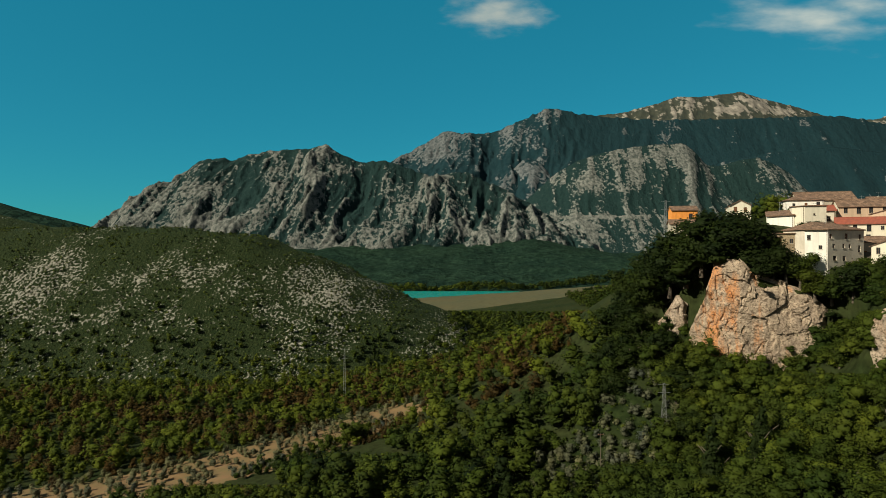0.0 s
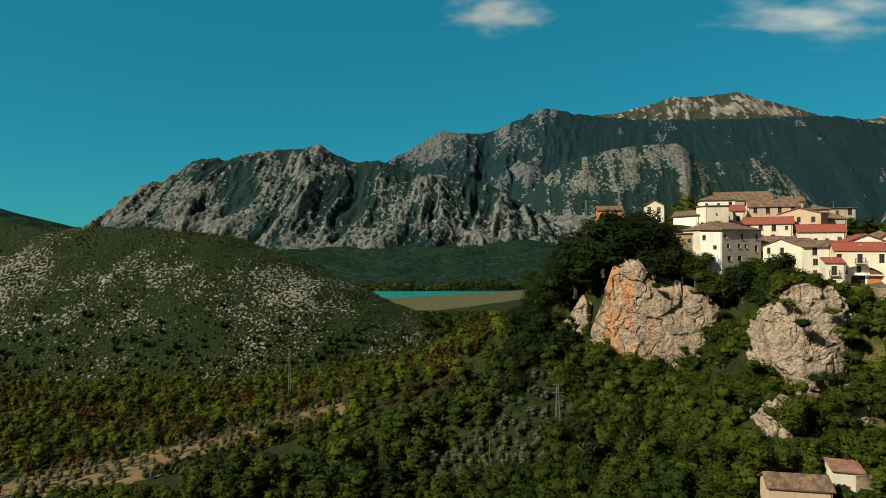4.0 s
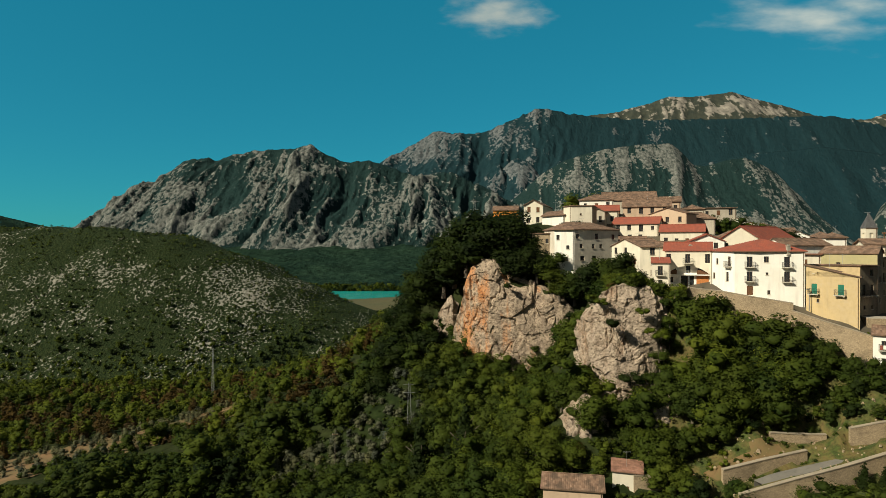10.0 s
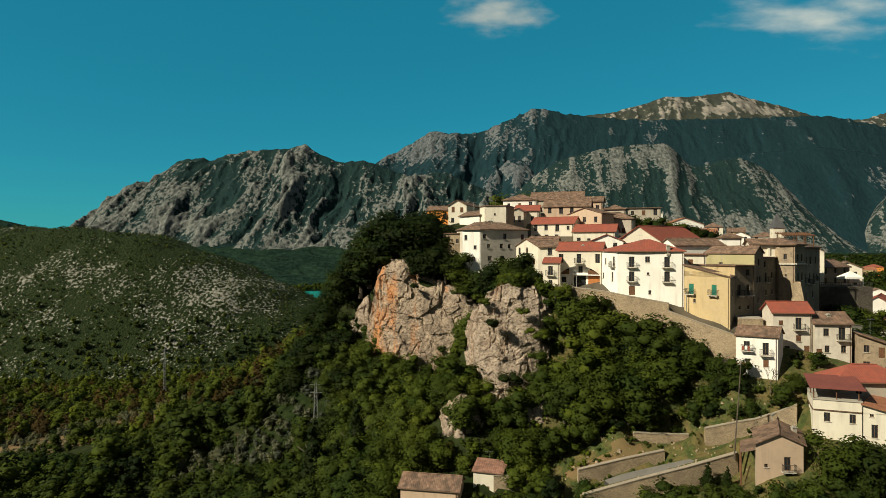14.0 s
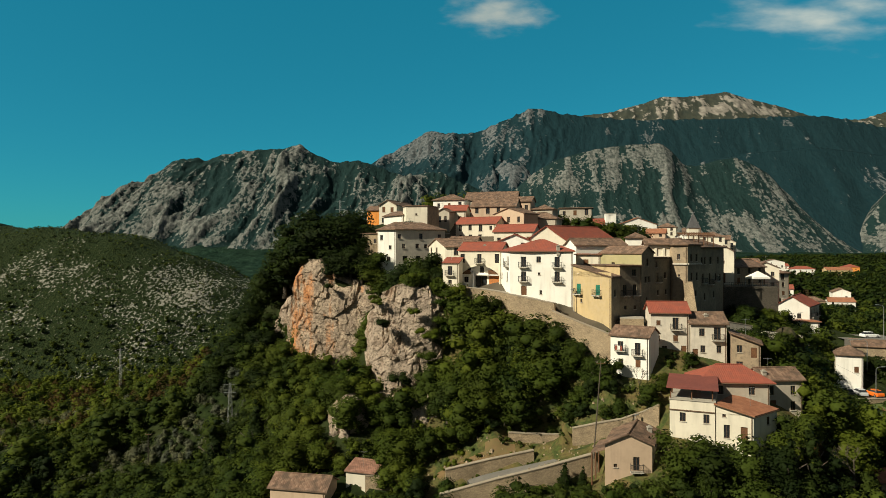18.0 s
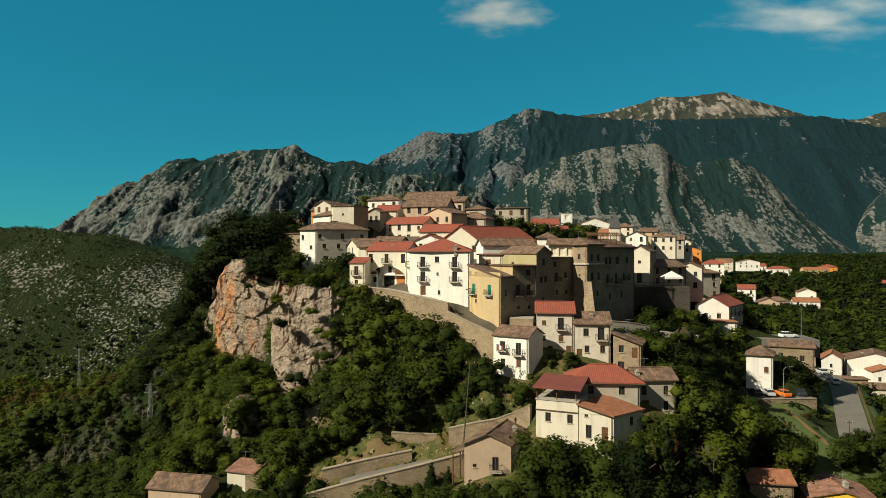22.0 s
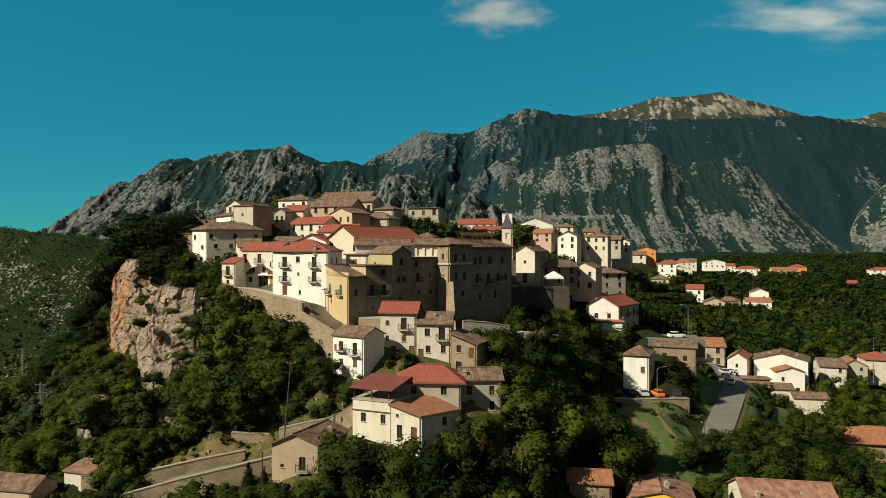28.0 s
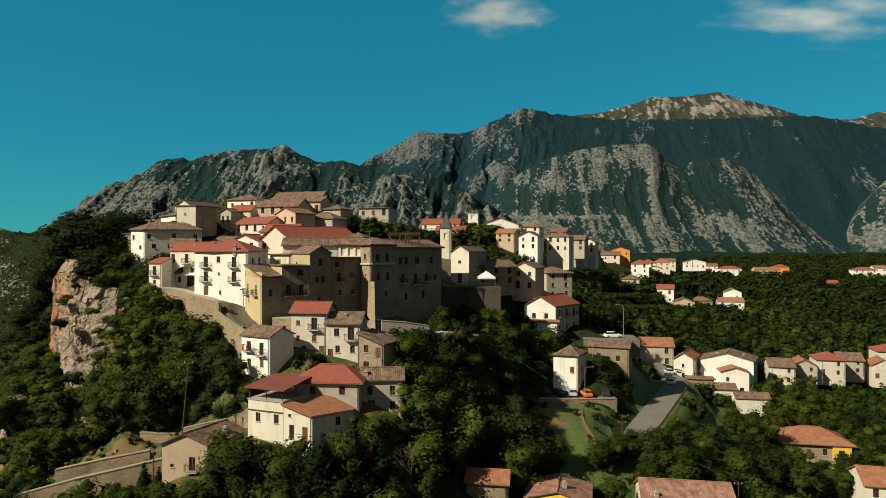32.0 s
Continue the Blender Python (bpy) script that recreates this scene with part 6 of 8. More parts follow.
# ---- stone walls, lanes and the road ----
def stone_wall(name, label, line, thick=0.6, mat=None, deep=3.0):
    """A wall along rows of (x, y, top, height)."""
    v, f = [], []
    for (x, y, t, h) in line:
        v += [(x, y, t - h - deep), (x, y, t)]
    n = len(line)
    p = np.array([q[:2] for q in line], float)
    d = np.gradient(p, axis=0)
    d /= np.hypot(d[:, 0], d[:, 1])[:, None]
    v += [(a[0] - w[1] * thick, a[1] + w[0] * thick, b[2]) for a, b, w in zip(p, [v[2 * i] for i in range(n)], d)]
    v += [(a[0] - w[1] * thick, a[1] + w[0] * thick, b[2]) for a, b, w in zip(p, [v[2 * i + 1] for i in range(n)], d)]
    for i in range(n - 1):
        f += [(2 * i, 2 * i + 2, 2 * i + 3, 2 * i + 1), (2 * i + 1, 2 * i + 3, 3 * n + i + 1, 3 * n + i), (3 * n + i, 3 * n + i + 1, 2 * n + i + 1, 2 * n + i)]
    f += [(0, 1, 3 * n, 2 * n), (2 * n - 2, 3 * n - 1, 4 * n - 1, 2 * n - 1)]
    ob = thing(name, label, "stone wall")
    part("masonry", v, f, mat or M["stone"], ob)
    cap, cf = [], []
    for i in range(n - 1):
        (x0, y0, t0, _), (x1, y1, t1, _) = line[i], line[i + 1]
        a, b = d[i], d[i + 1]
        k = len(cap)
        for (x, y, t, w) in ((x0, y0, t0, a), (x1, y1, t1, b)):
            cap += [(x + w[1] * 0.08, y - w[0] * 0.08, t + 0.003), (x - w[1] * (thick + 0.08), y + w[0] * (thick + 0.08), t + 0.003), (x + w[1] * 0.08, y - w[0] * 0.08, t + 0.13), (x - w[1] * (thick + 0.08), y + w[0] * (thick + 0.08), t + 0.13)]
        cf += [(k, k + 4, k + 6, k + 2), (k + 2, k + 6, k + 7, k + 3), (k + 3, k + 7, k + 5, k + 1), (k, k + 2, k + 3, k + 1), (k + 4, k + 5, k + 7, k + 6)]
    part("coping", cap, cf, M["coping"], ob)
    return ob


stone_wall("retaining_wall", "long rubble retaining wall under the village street", WALL_STREET)
stone_wall("retaining_wall", "lower rubble retaining wall below the ochre house", WALL_LOWER)
stone_wall("garden_wall", "rubble wall beside the small hut", WALL_HUT)
stone_wall("terrace_wall", "stone terrace wall with a pale coping", WALL_TERRACE)
stone_wall("lane_wall", "low rubble wall along the lane", WALL_LANE)
stone_wall("garden_wall", "rubble wall above the garden terraces", WALL_GARDEN)
stone_wall("lane_wall", "rubble wall climbing beside the lane", WALL_CLIMB)


stone_wall("path_wall", "low pale plastered wall along the footpath", [(157.5, 119.5, 46.4, 1.1), (162, 120.5, 46.0, 1.1), (166.5, 121.6, 45.2, 1.0)], mat=M["concrete"])
stone_wall("garden_wall", "low pale garden wall below the road", [(205.0, 113.0, 23.6, 1.0), (210.4, 112.4, 22.9, 1.0), (217.2, 113.4, 21.8, 1.0)], mat=M["concrete"])


def ribbon(name, label, line, width, mat, lift=0.15, kind="structure", skirt=1.2):
    """A road along rows of (x, y, z)."""
    p = np.array(line, float)
    s = np.append(0, np.cumsum(np.hypot(*np.diff(p[:, :2], axis=0).T)))
    ss = np.linspace(0, s[-1], max(3, int(s[-1] / 2)))
    x, y, z = (np.interp(ss, s, p[:, k]) for k in range(3))
    tx, ty = np.gradient(x), np.gradient(y)
    r = np.hypot(tx, ty)
    nx, ny = -ty / r * width / 2, tx / r * width / 2
    v = []
    for i in range(len(ss)):
        v += [(x[i] + nx[i], y[i] + ny[i], z[i] - skirt), (x[i] + nx[i], y[i] + ny[i], z[i] + lift), (x[i] - nx[i], y[i] - ny[i], z[i] + lift), (x[i] - nx[i], y[i] - ny[i], z[i] - skirt)]
    f = []
    for i in range(len(ss) - 1):
        k = 4 * i
        f += [(k + 1, k + 2, k + 6, k + 5), (k, k + 1, k + 5, k + 4), (k + 2, k + 3, k + 7, k + 6)]
    return tagged(new(name, mesh_of(name, v, f, mat)), label, "road", kind=kind)


LANE = [(111, 96.4, 24.2), (114, 97, 25.0), (122, 98, 26.4), (131, 97.5, 28.6)]
PARK = [(176, 137, 28.2), (190, 136.2, 28.2), (206, 137.6, 28.0)]
DECK = [(203, 155, 38.4), (216, 153.6, 38.4)]
ribbon("road", "pale worn asphalt road through the valley", ROAD, 5.6, M["asphalt"])
ribbon("lane", "narrow asphalt lane between stone walls", LANE, 2.4, M["asphalt"])
ribbon("parking_strip", "asphalt strip with parked cars", PARK, 6.0, M["asphalt"])
ribbon("car_park", "small raised car park", DECK, 9.0, M["asphalt"], skirt=4)
ribbon("street", "paved village street above the retaining wall", [(108, 131.4, 52.0), (114, 129.2, 51.9), (119.5, 124.6, 51.2), (124, 121.6, 50.4), (126.5, 120.0, 49.6)], 3.0, M["concrete"])
ribbon("path", "pale footpath at the foot of the old houses", [(158, 114, 42), (163, 119, 43.4), (169, 122, 44.0), (176, 122, 43.2)], 1.6, M["concrete"])

ribbon("path", "trodden earth path across the meadow", [(a, b, float(land(a, b)[0])) for a, b in ((197.5, 131), (197.0, 128), (196.4, 125), (196.3, 122), (196.8, 119), (197.4, 116))], 0.9, M["soil"], lift=0.10)

# ---- trees ----
RNG = np.random.RandomState(42)


def crown_quads(n, blobs, leaf, seed, flat=1.0):
    """Leaf sprays on a crown of overlapping blobs (x, y, z, r), as quads that mostly face outwards."""
    g = np.random.RandomState(seed)
    b = np.array(blobs, float)
    w = b[:, 3] ** 2
    k = g.choice(len(b), n, p=w / w.sum())
    d = g.normal(size=(n, 3))
    d /= np.linalg.norm(d, axis=1)[:, None]
    d[:, 2] = np.where(d[:, 2] < -0.5, -d[:, 2], d[:, 2])
    r = b[k, 3] * g.uniform(0.74, 1.14, n)
    c = b[k, :3] + d * r[:, None] * np.array([1, 1, flat])
    nrm = d + g.normal(0, 0.32, (n, 3)) + np.array([0, 0, 0.1])
    nrm /= np.linalg.norm(nrm, axis=1)[:, None]
    a = np.cross(nrm, g.normal(size=(n, 3)))
    a /= np.linalg.norm(a, axis=1)[:, None]
    e = np.cross(nrm, a)
    s = leaf * g.uniform(0.6, 1.3, n)[:, None]
    bend = nrm * s * 0.25
    soft = d * 0.78 + nrm * 0.28 + np.array([0, 0, 0.12])
    soft = np.repeat(soft[:, None], 3, 1)
    return np.concatenate([np.stack([c - a * s - e * s * 0.7 - bend, c + a * s - e * s * 0.6, c + e * s * 1.0 - bend], 1), soft], 2)


def ico():
    p = (1 + 5 ** 0.5) / 2
    v = np.array([(-1, p, 0), (1, p, 0), (-1, -p, 0), (1, -p, 0), (0, -1, p), (0, 1, p), (0, -1, -p), (0, 1, -p), (p, 0, -1), (p, 0, 1), (-p, 0, -1), (-p, 0, 1)], float)
    v /= np.linalg.norm(v[0])
    f = [(0, 11, 5), (0, 5, 1), (0, 1, 7), (0, 7, 10), (0, 10, 11), (1, 5, 9), (5, 11, 4), (11, 10, 2), (10, 7, 6), (7, 1, 8), (3, 9, 4), (3, 4, 2), (3, 2, 6), (3, 6, 8), (3, 8, 9), (4, 9, 5), (2, 4, 11), (6, 2, 10), (8, 6, 7), (9, 8, 1)]
    return v, np.array(f)


ICO_V, ICO_F = ico()


def clump_tris(blobs, seed, count, split=False):
    """The leafy inside of a crown: the largest blobs as uneven clumps, shaded as rounded masses."""
    g = np.random.RandomState(seed + 5000)
    out = []
    for x, y, z, r in sorted(blobs, key=lambda b: -b[3])[:count]:
        v, f = ICO_V, ICO_F
        if split:
            a, b, c = v[f[:, 0]], v[f[:, 1]], v[f[:, 2]]
            ab, bc, ca = (q / np.linalg.norm(q, axis=1)[:, None] for q in (a + b, b + c, c + a))
            t = np.concatenate([np.stack(q, 1) for q in ((a, ab, ca), (ab, b, bc), (ca, bc, c), (ab, bc, ca))])
        else:
            t = v[f]
        n = t * 0.8 + np.array([0, 0, 0.12])
        key = np.round(t * 1000).astype(int).sum(-1) * 7919 % 997 / 997.0
        t = t * (r * (0.60 + 0.13 * key))[..., None] + np.array([x, y, z])
        out.append(np.concatenate([t, n + g.normal(0, 0.05, 3)], 2))
    return np.concatenate(out)


def crown_tris(n, blobs, leaf, seed, count, split=False):
    return np.concatenate([clump_tris(blobs, seed, count, split), crown_quads(n, blobs, leaf, seed)])


def blobs_for(shape, seed):
    """Blobs of a crown for a tree one unit tall."""
    g = np.random.RandomState(seed)
    out = []
    if shape == "broad":
        for i in range(9):
            w, q = g.uniform(0, 6.28), g.uniform(0.05, 0.26)
            out.append((math.cos(w) * q, math.sin(w) * q, g.uniform(0.22, 0.82), g.uniform(0.13, 0.2)))
        out += [(0, 0, 0.6, 0.27), (0, 0, 0.36, 0.24)]
    elif shape == "tall":
        for i in range(10):
            w, z = g.uniform(0, 6.28), 0.2 + 0.07 * i
            q = 0.15 * (1.1 - z)
            out.append((math.cos(w) * q, math.sin(w) * q, z, 0.06 + 0.17 * (1.02 - z)))
    elif shape == "cone":
        for i in range(9):
            z = 0.12 + i * 0.1
            out.append((0.02 * math.cos(i * 2.4), 0.02 * math.sin(i * 2.4), z, 0.02 + 0.20 * (1.03 - z)))
    else:
        for i in range(7):
            w, q = g.uniform(0, 6.28), g.uniform(0.1, 0.4)
            out.append((math.cos(w) * q, math.sin(w) * q, g.uniform(0.25, 0.6), g.uniform(0.22, 0.36)))
    return out


def quads_mesh(name, q, mat):
    """A mesh of loose leaf sprays, q of shape (n, 3, 6 or 7): place, outward direction and tone."""
    n = len(q)
    me = bpy.data.meshes.new(name)
    me.vertices.add(n * 3)
    me.vertices.foreach_set("co", q[..., :3].astype(np.float32).ravel())
    me.attributes.new("spray", "FLOAT_VECTOR", "POINT").data.foreach_set("vector", q[..., 3:6].astype(np.float32).ravel())
    tone = q[..., 6] if q.shape[-1] > 6 else np.full(q.shape[:2], 0.5)
    me.attributes.new("tone", "FLOAT", "POINT").data.foreach_set("value", tone.astype(np.float32).ravel())
    me.loops.add(n * 3)
    me.loops.foreach_set("vertex_index", np.arange(n * 3, dtype=np.int32))
    me.polygons.add(n)
    me.polygons.foreach_set("loop_start", np.arange(0, n * 3, 3, dtype=np.int32))
    me.materials.append(mat)
    me.update()
    return me


# what must stay in sight: rows of (x0, x1, y, z of the lowest part seen)
SIGHTS = [(85.5, 92.5, 115, 25.2, 30, 150), (97, 106, 115, 27.5, 30, 140), (157.5, 166.5, 119.4, 45.2, 120, 169), (-130, -85, 168, -10.5, 0, 25), (-85, -50, 182, -8, 0, 40), (-54, -20, 198, -4, 0, 50), (30, 50, 151, 9, 20, 110), (68, 88, 154, 29.5, 0, 95), (93, 103, 121, 34, 0, 100), (108, 116, 126, 51.2), (115, 122, 121.5, 50.4), (121, 128, 116, 47.6), (127, 131.5, 113.2, 44.0), (131, 137, 109.4, 41.2), (94, 131, 103, 23.2), (114, 131, 94, 24.8), (208, 214, 125, 23.8), (211, 222, 136, 24.2), (219, 231, 154, 24.8), (190, 208, 136, 28.5), (205, 217, 153, 38.5), (-30, 140, 860, -24, 0, 90), (119, 129, 106, 27.2, 60, 110), (127.6, 139, 99.4, 29.8), (189, 199, 116, 25.2, 120, 169), (190, 203, 109, 20.8, 130, 169), (189, 199, 128, 27.2, 120, 169), (234, 246, 114, 11.0, 150, 169)]
for pts, z0 in HOUSES:
    SIGHTS.append((min(p[0] for p in pts), max(p[0] for p in pts), min(p[1] for p in pts), z0 + (5.2 if pts[0][1] > 200 else 3.4 if pts[0][0] > 225 else 1.3)))
FOOT = [(np.array(pts), z0) for pts, z0 in HOUSES]


def cap_height(x, y):
    """The height that a tree top may reach at (x, y) so that the flight sees the houses, walls and roads behind it."""
    top = np.full(x.shape, 1e3)
    for x0, x1, yh, zh, *span in SIGHTS:
        c0, c1 = span or (0.0, 169.0)
        lo, hi = max(c0, x1 - 0.7 * yh), min(c1, x0 + 0.7 * yh)
        if hi < lo:
            lo = hi = min(max((lo + hi) / 2, 0), 169)
        k = y / yh
        a, b = lo + (x0 - lo) * k, hi + (x0 - hi) * k
        c, d = lo + (x1 - lo) * k, hi + (x1 - hi) * k
        left, right = np.minimum(a, b), np.maximum(c, d)
        block = (y < yh - 0.3) & (x > left - 1) & (x < right + 1)
        top = np.where(block, np.minimum(top, 60 + (zh - 60) * k + 0.5), top)
    return top


def free(x, y):
    """Where trees may stand."""
    ok = np.ones(x.shape, bool)
    for pts, _ in FOOT:
        c = pts.mean(0)
        r = np.hypot(*(pts - c).T).max() + 0.6
        ok &= np.hypot(x - c[0], y - c[1]) > r
    for line, r in ((ROAD, 4.5), (LANE, 3.5), (PARK, 5), (DECK, 7)):
        ok &= ~near_line(x, y, line, r)
    # the village's own ground, terraces, the grove, the meadow and the rock faces
    ok &= ~((x > 104) & (x < 168) & (y > town_edge(x) - 1.2) & (y < 205))
    ok &= ~((x > 104) & (x < 126) & (y > 98) & (y < 108))
    ok &= ~((x > 66) & (x < 100) & (y > 147) & (y < 158)) & ~((x > 91) & (x < 110) & (y > 119) & (y < 126))
    ok &= ~near_line(x, y, GROVE, 17) & ~near_line(x, y, GROVE_EAST, 8)
    ok &= ~((x > 188) & (x < 200 + (y - 118) * 0.5) & (y > 105) & (y < 132))
    ok &= ~((x > 234) & (x < 246) & (y > 111) & (y < 123))
    ok &= ~((y > 860) & (y < 1260) & (x < 640))
    ok &= ~((y > 690) & (y < 900) & (x > -80) & (x < 220))
    return ok


def jittered(x0, x1, y0, y1, step, g):
    x, y = np.meshgrid(np.arange(x0, x1, step), np.arange(y0, y1, step))
    return (x + g.uniform(-0.45, 0.45, x.shape) * step).ravel(), (y + g.uniform(-0.45, 0.45, y.shape) * step).ravel()


def in_view(x, y, top):
    return (x > -0.72 * y - 8) & (x < 169 + 0.72 * y + 8) & (top > 60 - 0.40 * y - 1)


class Woods:
    """Collects trees and joins them, a mesh a kind of leaf."""

    def __init__(self):
        self.parts = {}

    def add(self, key, proto, x, y, z, h, wide, g):
        w = g.uniform(0, 6.28, len(x))
        c, s = np.cos(w)[:, None, None], np.sin(w)[:, None, None]
        q = proto[g.randint(0, len(proto), len(x))]
        sx = (h * wide)[:, None, None]
        X = (q[..., 0] * c - q[..., 1] * s) * sx + x[:, None, None]
        Y = (q[..., 0] * s + q[..., 1] * c) * sx + y[:, None, None]
        Z = q[..., 2] * h[:, None, None] + z[:, None, None]
        A, B = q[..., 3] * c - q[..., 4] * s, q[..., 3] * s + q[..., 4] * c
        tone = np.clip(0.5 + g.normal(0, 0.2, len(x)) + wave_noise(x, y, 70, 91) * 0.25 + 0.3 * ((y > 195) & (y < 420) & (x < 60)) - 0.22 * ((x > 200) & (y > 195)), 0, 1)
        self.parts.setdefault(key, []).append(np.stack([X, Y, Z, A, B, q[..., 5], np.broadcast_to(tone[:, None, None], X.shape)], -1).reshape(-1, 3, 7))


woods = Woods()


def protos(shape, n, leaf, count=5, seed=0, clumps=0):
    if shape == "bush":
        n, leaf, clumps = int(n * 0.36), leaf * 1.6, min(clumps, 3)
    if not clumps:
        return np.stack([crown_quads(n, blobs_for(shape, seed + i), leaf, seed + 50 + i) for i in range(count)])
    return np.stack([crown_tris(n, blobs_for(shape, seed + i), leaf, seed + 50 + i, clumps) for i in range(count)])


P_NEAR = {s: protos(s, 520, 0.0235, 6, k * 10, 7) for k, s in enumerate(("broad", "tall", "cone", "bush"))}
P_MID = {s: protos(s, 180, 0.037, 6, k * 10 + 200, 4) for k, s in enumerate(("broad", "tall", "cone", "bush"))}
P_FAR = {s: protos(s, 50, 0.103, 6, k * 10 + 400) for k, s in enumerate(("broad", "tall", "cone", "bush"))}
P_DEEP = {s: protos(s, 76, 0.066, 6, k * 10 + 500, 2) for k, s in enumerate(("broad", "tall", "cone", "bush"))}
P_FINE = {s: protos(s, 1150, 0.019, 5, k * 10 + 800, 8) for k, s in enumerate(("broad", "tall", "cone", "bush"))}
SINGLE = []          # trees near the flight, built one by one: x, y, z, height, width, shape, leaf


def plant(x, y, h, g, protos_, near=False, keep_clear=True, capped=True):
    z = land(x, y) - 0.3
    cap = cap_height(x, y)
    h = np.minimum(h, cap - z) if capped else h
    keep = (free(x, y) | (not keep_clear)) & in_view(x, y, z + h) & (h > 0.45)
    keep &= ~((x > 212) & (x < 266) & (y > 100) & (y < 168) & (lattice(x / 9, y / 9, 55) < 0.12))
    x, y, z, h = x[keep], y[keep], z[keep], h[keep]
    u = 0.2 + g.uniform(0, 0.6, len(x)) + wave_noise(x, y, 55, 12) * 0.30
    u = np.where((x < 60) & (y > 195) & (y < 420), np.minimum(u + 0.30, 0.88), u) - np.where((x < 60) & (y < 170), 0.08, 0.0)
    shape = np.where(h < 2.4, "bush", np.where(u > 0.86, "tall", "broad"))
    leaf = np.where(u < 0.16, "leaf_dark", np.where(u < 0.62, "leaf", np.where(u < 0.86, "leaf_light", np.where(u < 0.91, "leaf_brown", "leaf_dark"))))
    leaf = np.where((y > 380), np.where(u < 0.25, "leaf_dark", np.where((u > 0.6) & (x < 60), "leaf_light", "leaf")), leaf)
    wide = np.where(shape == "bush", 1.3, g.uniform(1.15, 1.6, len(x)))
    one = near & (shape != "bush") & (y < 165) & (z + h > 60 - 0.39 * y + 2)
    for i in np.flatnonzero(one):
        if len(SINGLE) < 160:
            SINGLE.append((x[i], y[i], z[i], h[i], wide[i], shape[i], leaf[i]))
        else:
            one[i] = False
    for s in ("broad", "tall", "cone", "bush"):
        for lf in ("leaf_dark", "leaf", "leaf_light", "leaf_brown"):
            k = (shape == s) & (leaf == lf) & ~one
            if k.any():
                woods.add(lf, protos_[s], x[k], y[k], z[k], h[k], wide[k], g)


g1 = np.random.RandomState(7)
x, y = jittered(-130, 330, 62, 180, 3.9, g1)
o = g1.permutation(len(x))
x, y = x[o], y[o]
k = x > 55
plant(x[k], y[k], g1.uniform(4.0, 8.5, k.sum()), g1, P_NEAR, True)
plant(x[~k], y[~k], 2.2 + 7.5 * g1.uniform(0, 1, (~k).sum()) ** 1.6 + wave_noise(x[~k], y[~k], 30, 21) * 1.2, g1, P_MID)
x, y = jittered(98, 136, 98, 121, 3.0, g1)
plant(x, y, g1.uniform(4.5, 9.0, len(x)), g1, P_NEAR, True)
x, y = jittered(82, 108, 128, 156, 2.6, g1)
plant(x, y, g1.uniform(1.6, 4.0, len(x)), g1, P_MID)
x, y = jittered(-130, 330, 62, 180, 3.4, g1)
plant(x, y, g1.uniform(1.3, 3.0, len(x)), g1, P_FAR)
x, y = jittered(-260, 420, 180, 360, 5.0, g1)
k = y < 250
plant(x[k], y[k], 3.0 + 6.0 * g1.uniform(0, 1, k.sum()) ** 1.4, g1, P_MID)
plant(x[~k], y[~k], 3.0 + 5.5 * g1.uniform(0, 1, (~k).sum()) ** 1.4, g1, P_DEEP)
x, y = jittered(60, 420, 180, 360, 3.6, g1)
plant(x, y, g1.uniform(1.4, 3.2, len(x)), g1, P_FAR)
x, y = jittered(-100, 900, 360, 860, 7.6, g1)
k = x > 20 - (y - 360) * 0.1
plant(x[k], y[k], g1.uniform(5.0, 9.0, k.sum()), g1, P_FAR)
x, y = jittered(-520, 40, 360, 640, 3.5, g1)
k = (wave_noise(x, y, 40, 9) + g1.uniform(-0.7, 0.7, len(x)) - (land(x, y) - 20) * 0.006) > -0.2
plant(x[k], y[k], g1.uniform(0.9, 2.7, k.sum()), g1, P_FAR)
x, y = jittered(-440, 60, 345, 480, 6.2, g1)
k = g1.uniform(0, 1, len(x)) < 0.85 - (land(x, y) + 22) / 45 + wave_noise(x, y, 50, 19) * 0.3
plant(x[k], y[k], 2.5 + 5.0 * g1.uniform(0, 1, k.sum()) ** 1.5, g1, P_DEEP)
x, y = jittered(-260, 620, 1258, 1330, 11, g1)
plant(x, y, g1.uniform(8.0, 15.0, len(x)), g1, P_FAR)
x, y = jittered(640, 1150, 860, 1300, 13, g1)
plant(x, y, g1.uniform(7.0, 11.0, len(x)), g1, P_FAR)
x, y = jittered(164, 190, 100, 141, 4.0, g1)
plant(x, y, g1.uniform(7.0, 11.0, len(x)), g1, P_FINE)
x, y = jittered(164, 202, 117, 156, 3.2, g1)
plant(x, y, g1.uniform(3.0, 7.0, len(x)), g1, P_NEAR)
x, y = jittered(86, 97, 128, 154, 2.0, g1)
plant(x, y, g1.uniform(1.2, 2.6, len(x)), g1, P_MID, False, False)
x, y = jittered(103, 166, 84, 118, 1.9, g1)
plant(x, y, g1.uniform(0.5, 1.9, len(x)), g1, P_MID)
x, y = jittered(187, 206, 110, 133, 3.2, g1)
k = g1.uniform(0, 1, len(x)) < 0.3
plant(x[k], y[k], g1.uniform(0.8, 2.2, k.sum()), g1, P_MID, False, False)
x, y = jittered(138, 182, 178, 262, 3.4, g1)
plant(x, y, g1.uniform(2.5, 5.5, len(x)), g1, P_MID)
x, y = jittered(140, 168, 183, 204, 3.2, g1)
plant(x, y, g1.uniform(2.5, 5.0, len(x)), g1, P_MID, False, False)
x, y = jittered(104, 128, 98, 109, 2.2, g1)
k = g1.uniform(0, 1, len(x)) < 0.4
plant(x[k], y[k], g1.uniform(0.8, 2.0, k.sum()), g1, P_MID, False, False)
x, y = jittered(105, 130, 109, 129, 2.7, g1)
